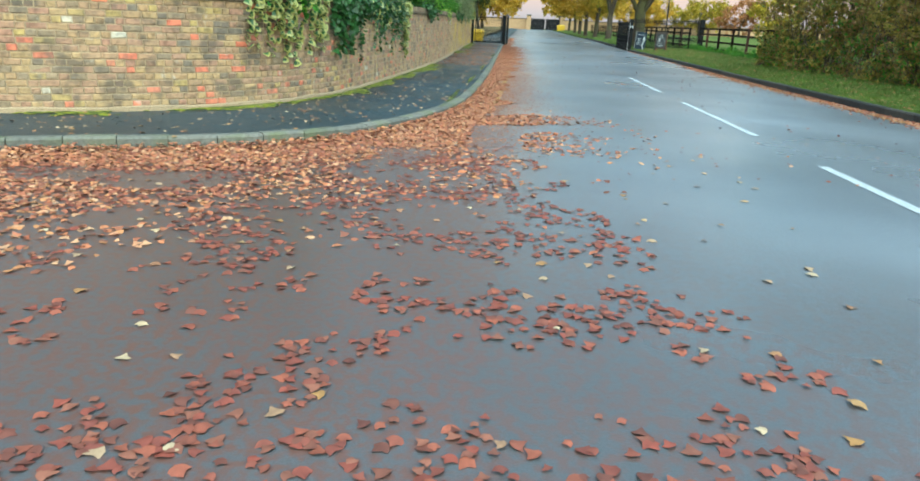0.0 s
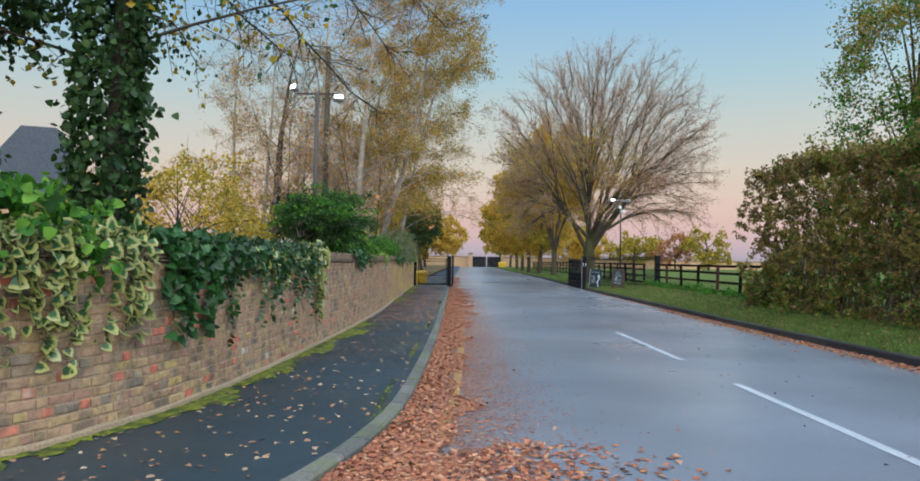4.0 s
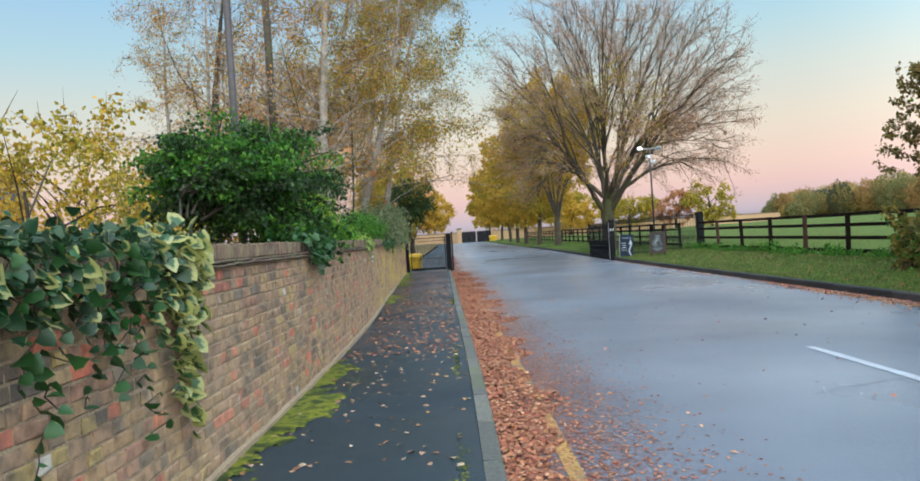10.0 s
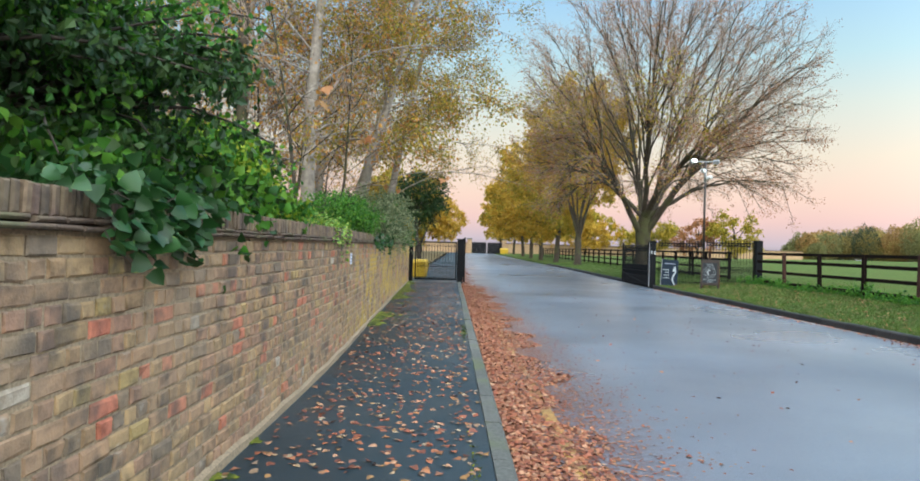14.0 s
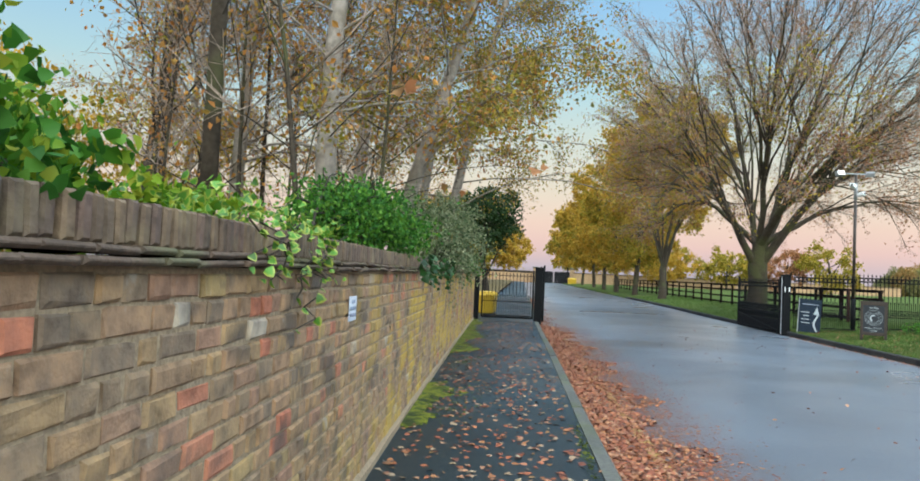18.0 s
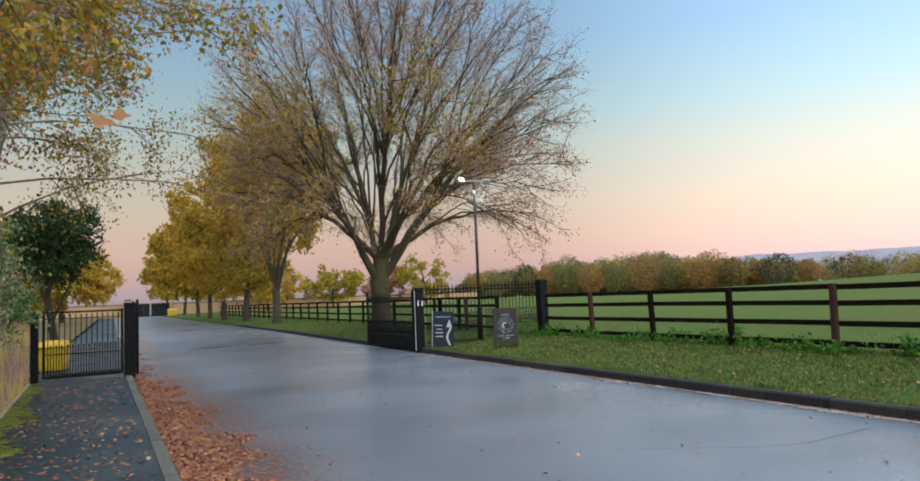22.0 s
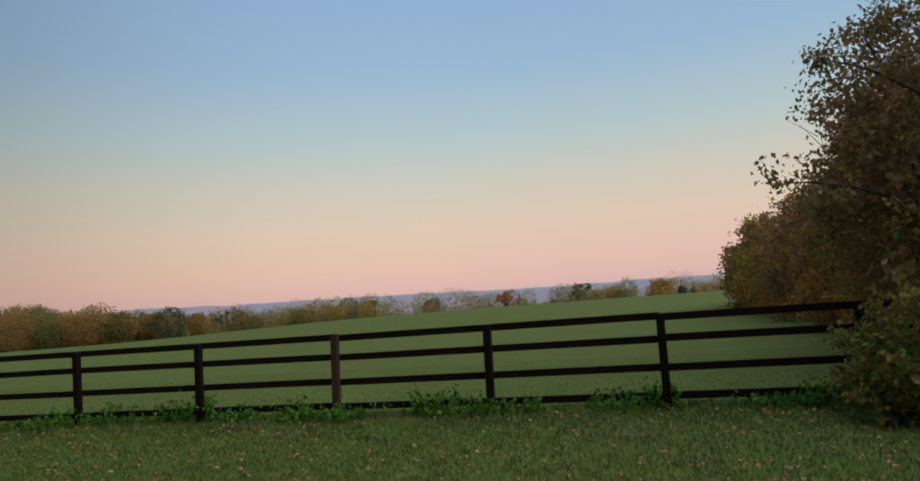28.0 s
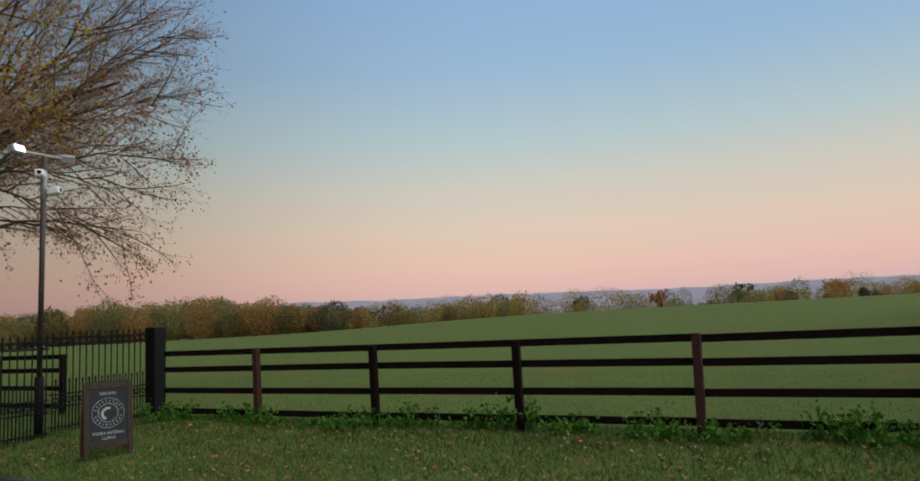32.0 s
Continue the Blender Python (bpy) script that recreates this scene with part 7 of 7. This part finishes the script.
clump = np.array([noise.noise(Vector((a * 1.1, b * 1.1, 4))) for a, b in zip(px, py)])
kp_ = (clump > -0.32 + 0.16 * np.clip(o - 0.5, 0, 2)) | (o < 0.45)
lz = 0.010 + 0.05 * np.exp(-(o / 0.2) ** 2) * rng.uniform(0, 1, n) + np.array([road_z(x) for x in px])
strew("corner_leaf_drift", "wide carpet of red-brown leaves round the corner kerb", np.column_stack([px, py, lz])[kp_], 0.050, L_FALL, 612, 0.18)
n = 9000
py = rng.uniform(-0.9, 5.5, n)
px = -4.0 + 5.6 * rng.uniform(0, 1, n) ** 1.25 - 0.25 * (py - 2)
kp_ = np.array([noise.noise(Vector((a * 1.7, b * 1.7, 31))) + 0.5 * noise.noise(Vector((a * 5, b * 5, 3))) for a, b in zip(px, py)]) > 0.02
px, py = px[kp_], py[kp_]
strew("scattered_red_leaves", "russet leaves lying flat on the wet road", np.column_stack([px, py, [0.011 + road_z(x) for x in px]]), 0.050, L_FALL_RED, 623, 0.06)
n = 170
px, py = rng.uniform(-3.5, 2.8, n), rng.uniform(-0.5, 5.5, n)
strew("scattered_leaves", "loose pale and rusty leaves on the wet road", np.column_stack([px, py, [0.012 + road_z(x) for x in px]]), 0.05, L_FALL_PALE, 613, 0.08)
n = 3000
t_ = rng.uniform(0, 1, n)
qq = pp[np.minimum((t_ * len(pp) * 0.40).astype(int), len(pp) - 1)]
c = rng.uniform(0.08, 0.97, n)[:, None]
pl = qq[:, :2] * (1 - c) + qq[:, 2:] * c + rng.normal(0, 0.2, (n, 2)) * np.array([0.1, 1])
okp = pl[:, 1] > 4.2
strew("path_leaves", "scattered dead leaves on the footpath", np.column_stack([pl, np.full(n, PATH_Z + 0.014)])[okp], 0.045, L_FALL_PALE, 614, 0.15)
n = 1700
yy = 39 - 21 * rng.uniform(0, 1, n) ** 0.8
kx = np.interp(yy, KERB_L.p[:, 1], KERB_L.p[:, 0])
wx = np.interp(yy, WALL.p[:, 1], WALL.p[:, 0])
c = rng.uniform(0.05, 0.95, n)
strew("path_leaf_litter", "russet leaves thick on the far footpath", np.column_stack([kx - 0.13 + (wx - kx + 0.16) * c, yy, np.full(n, PATH_Z + 0.014)]), 0.05, L_FALL, 615, 0.15)
n = 6000
yy = np.r_[rng.uniform(5, 25, n - 800), rng.uniform(25, 40, 800)]
kx = np.interp(yy, KERB_R.p[:, 1], KERB_R.p[:, 0])
lx = kx - 0.02 - np.abs(rng.normal(0, 0.22, n)) * np.interp(yy, [3, 22, 26, 40], [1.2, 1.2, 0.5, 0.4])
strew("kerb_leaves", "russet leaves along the verge kerb", np.column_stack([lx, yy, [0.012 + road_z(x) for x in lx]]), 0.036, L_FALL, 616)
n = 450
px, py = rng.uniform(0.9, 6.6, n), rng.uniform(4, 42, n)
strew("road_leaves", "few scattered leaves on the road", np.column_stack([px, py, [0.012 + road_z(x) for x in px]]), 0.036, L_FALL, 617)
n = 4200
py = rng.uniform(8, 41, n)
px = np.interp(py, KERB_R.p[:, 1], KERB_R.p[:, 0]) + rng.uniform(0.15, 3.4, n)
strew("verge_leaves", "dead leaves lying in the grass verge", np.column_stack([px, py, land(px, py) + 0.035]), 0.038, L_FALL, 618)


n = 46000
yy = np.r_[rng.uniform(0.5, 39, 38000), rng.uniform(-0.5, 6, n - 38000)]
kx = np.interp(yy, KERB_L.p[:, 1], KERB_L.p[:, 0])
lx = kx + 0.1 + np.abs(rng.normal(0, 0.5, n)) * np.interp(yy, [0, 4, 8, 12, 39], [2.6, 2.2, 1.3, 1.1, 0.9])
strew("leaf_crumbs", "crushed red-brown leaf fragments stuck to the wet road", np.column_stack([lx, yy, [0.007 + road_z(x) for x in lx]]), 0.024, L_FALL, 619, 0.05)


def grass(name, label, px, py, size, seed, mat=M_GRASS):
    r2 = np.random.default_rng(seed)
    n = len(px)
    base = np.column_stack([px, py, land(px, py) - 0.005])
    ang = r2.uniform(0, 2 * np.pi, n)
    hgt = size * r2.uniform(0.5, 1.3, n)
    side = np.column_stack([np.cos(ang), np.sin(ang), np.zeros(n)]) * (0.0045 + 0.05 * size)[:, None] if np.ndim(size) else np.column_stack([np.cos(ang), np.sin(ang), np.zeros(n)]) * (0.0045 + 0.05 * size)
    bend = np.column_stack([r2.normal(0, 0.5, n), r2.normal(0, 0.5, n), np.ones(n)]) * hgt[:, None]
    v = np.stack([base - side, base + side, base + bend + side * 0.15, base + bend - side * 0.15], 1)
    f = np.arange(n)[:, None] * 4 + np.arange(4)[None]
    return tagged(new(name, mesh_np(name, v.reshape(-1, 3), f, mat)), label, "grass", kind="stuff")


n = 110000
py = rng.uniform(9, 41, n)
px = np.interp(py, KERB_R.p[:, 1], KERB_R.p[:, 0]) + 0.06 + rng.uniform(0, 1, n) * 4.05
grass("verge_grass", "short green grass of the roadside verge", px, py, 0.055, 620)
n = 50000
py = rng.uniform(15, 48, n)
px = 10.6 + 9 * rng.uniform(0, 1, n) ** 1.5
grass("field_grass", "short grazed meadow grass beyond the fence", px, py, 0.032, 621)
n = 24000
py = rng.uniform(41, 75, n)
px = np.interp(py, KERB_R.p[:, 1], KERB_R.p[:, 0]) + 0.13 + rng.uniform(0, 1, n) * 5.0
grass("avenue_grass", "grass under the avenue trees", px, py, 0.07, 622)

for i in range(26):
    if i in (2, 5, 9, 13, 16, 20, 23):
        continue
    r2 = np.random.default_rng(640 + i)
    y = 40.0 - (i * 0.62) - r2.uniform(0, 0.3)
    x = 10.42 + r2.normal(0, 0.12)
    hgt = r2.uniform(0.10, 0.28) * (1.0 if i < 17 else 0.75)
    if i in (11, 17, 22, 25):
        hgt *= 1.7
    w_ = thing("weed_clump", "clump of dark green nettles growing under the fence", "weeds", (x, y, float(land(x, y))), "weed clumps")
    nn = 34
    a = np.column_stack([r2.normal(0, 0.16, nn), r2.normal(0, 0.24, nn), np.zeros(nn)])
    b = a + np.column_stack([r2.normal(0, 0.06, nn), r2.normal(0, 0.06, nn), hgt * r2.uniform(0.4, 1.35, nn)])
    part("stalk_growth", sticks("stalk_growth", a, b, 0.004, 0.002, L_LAUREL), w_)
    lp_ = a[r2.integers(0, nn, 380)]
    k = r2.integers(0, nn, 380)
    lp_ = a[k] + (b[k] - a[k]) * r2.uniform(0.1, 1.05, 380)[:, None]
    part("foliage", leaf_cloud("foliage", r2, lp_ + r2.normal(0, 0.03, (380, 3)), 0.065, L_LAUREL, droop=0.5), w_)

# ---------------------------------------------------------------- single bricks, tiles and coping bricks of the nearest stretch
for k, (header, m) in enumerate(singles[:300]):
    part("brick", brick_meshes[header][k * 7 % 5], wall, at=m)
for nm, me, m in coping_singles:
    part(nm, me, wall, at=m)
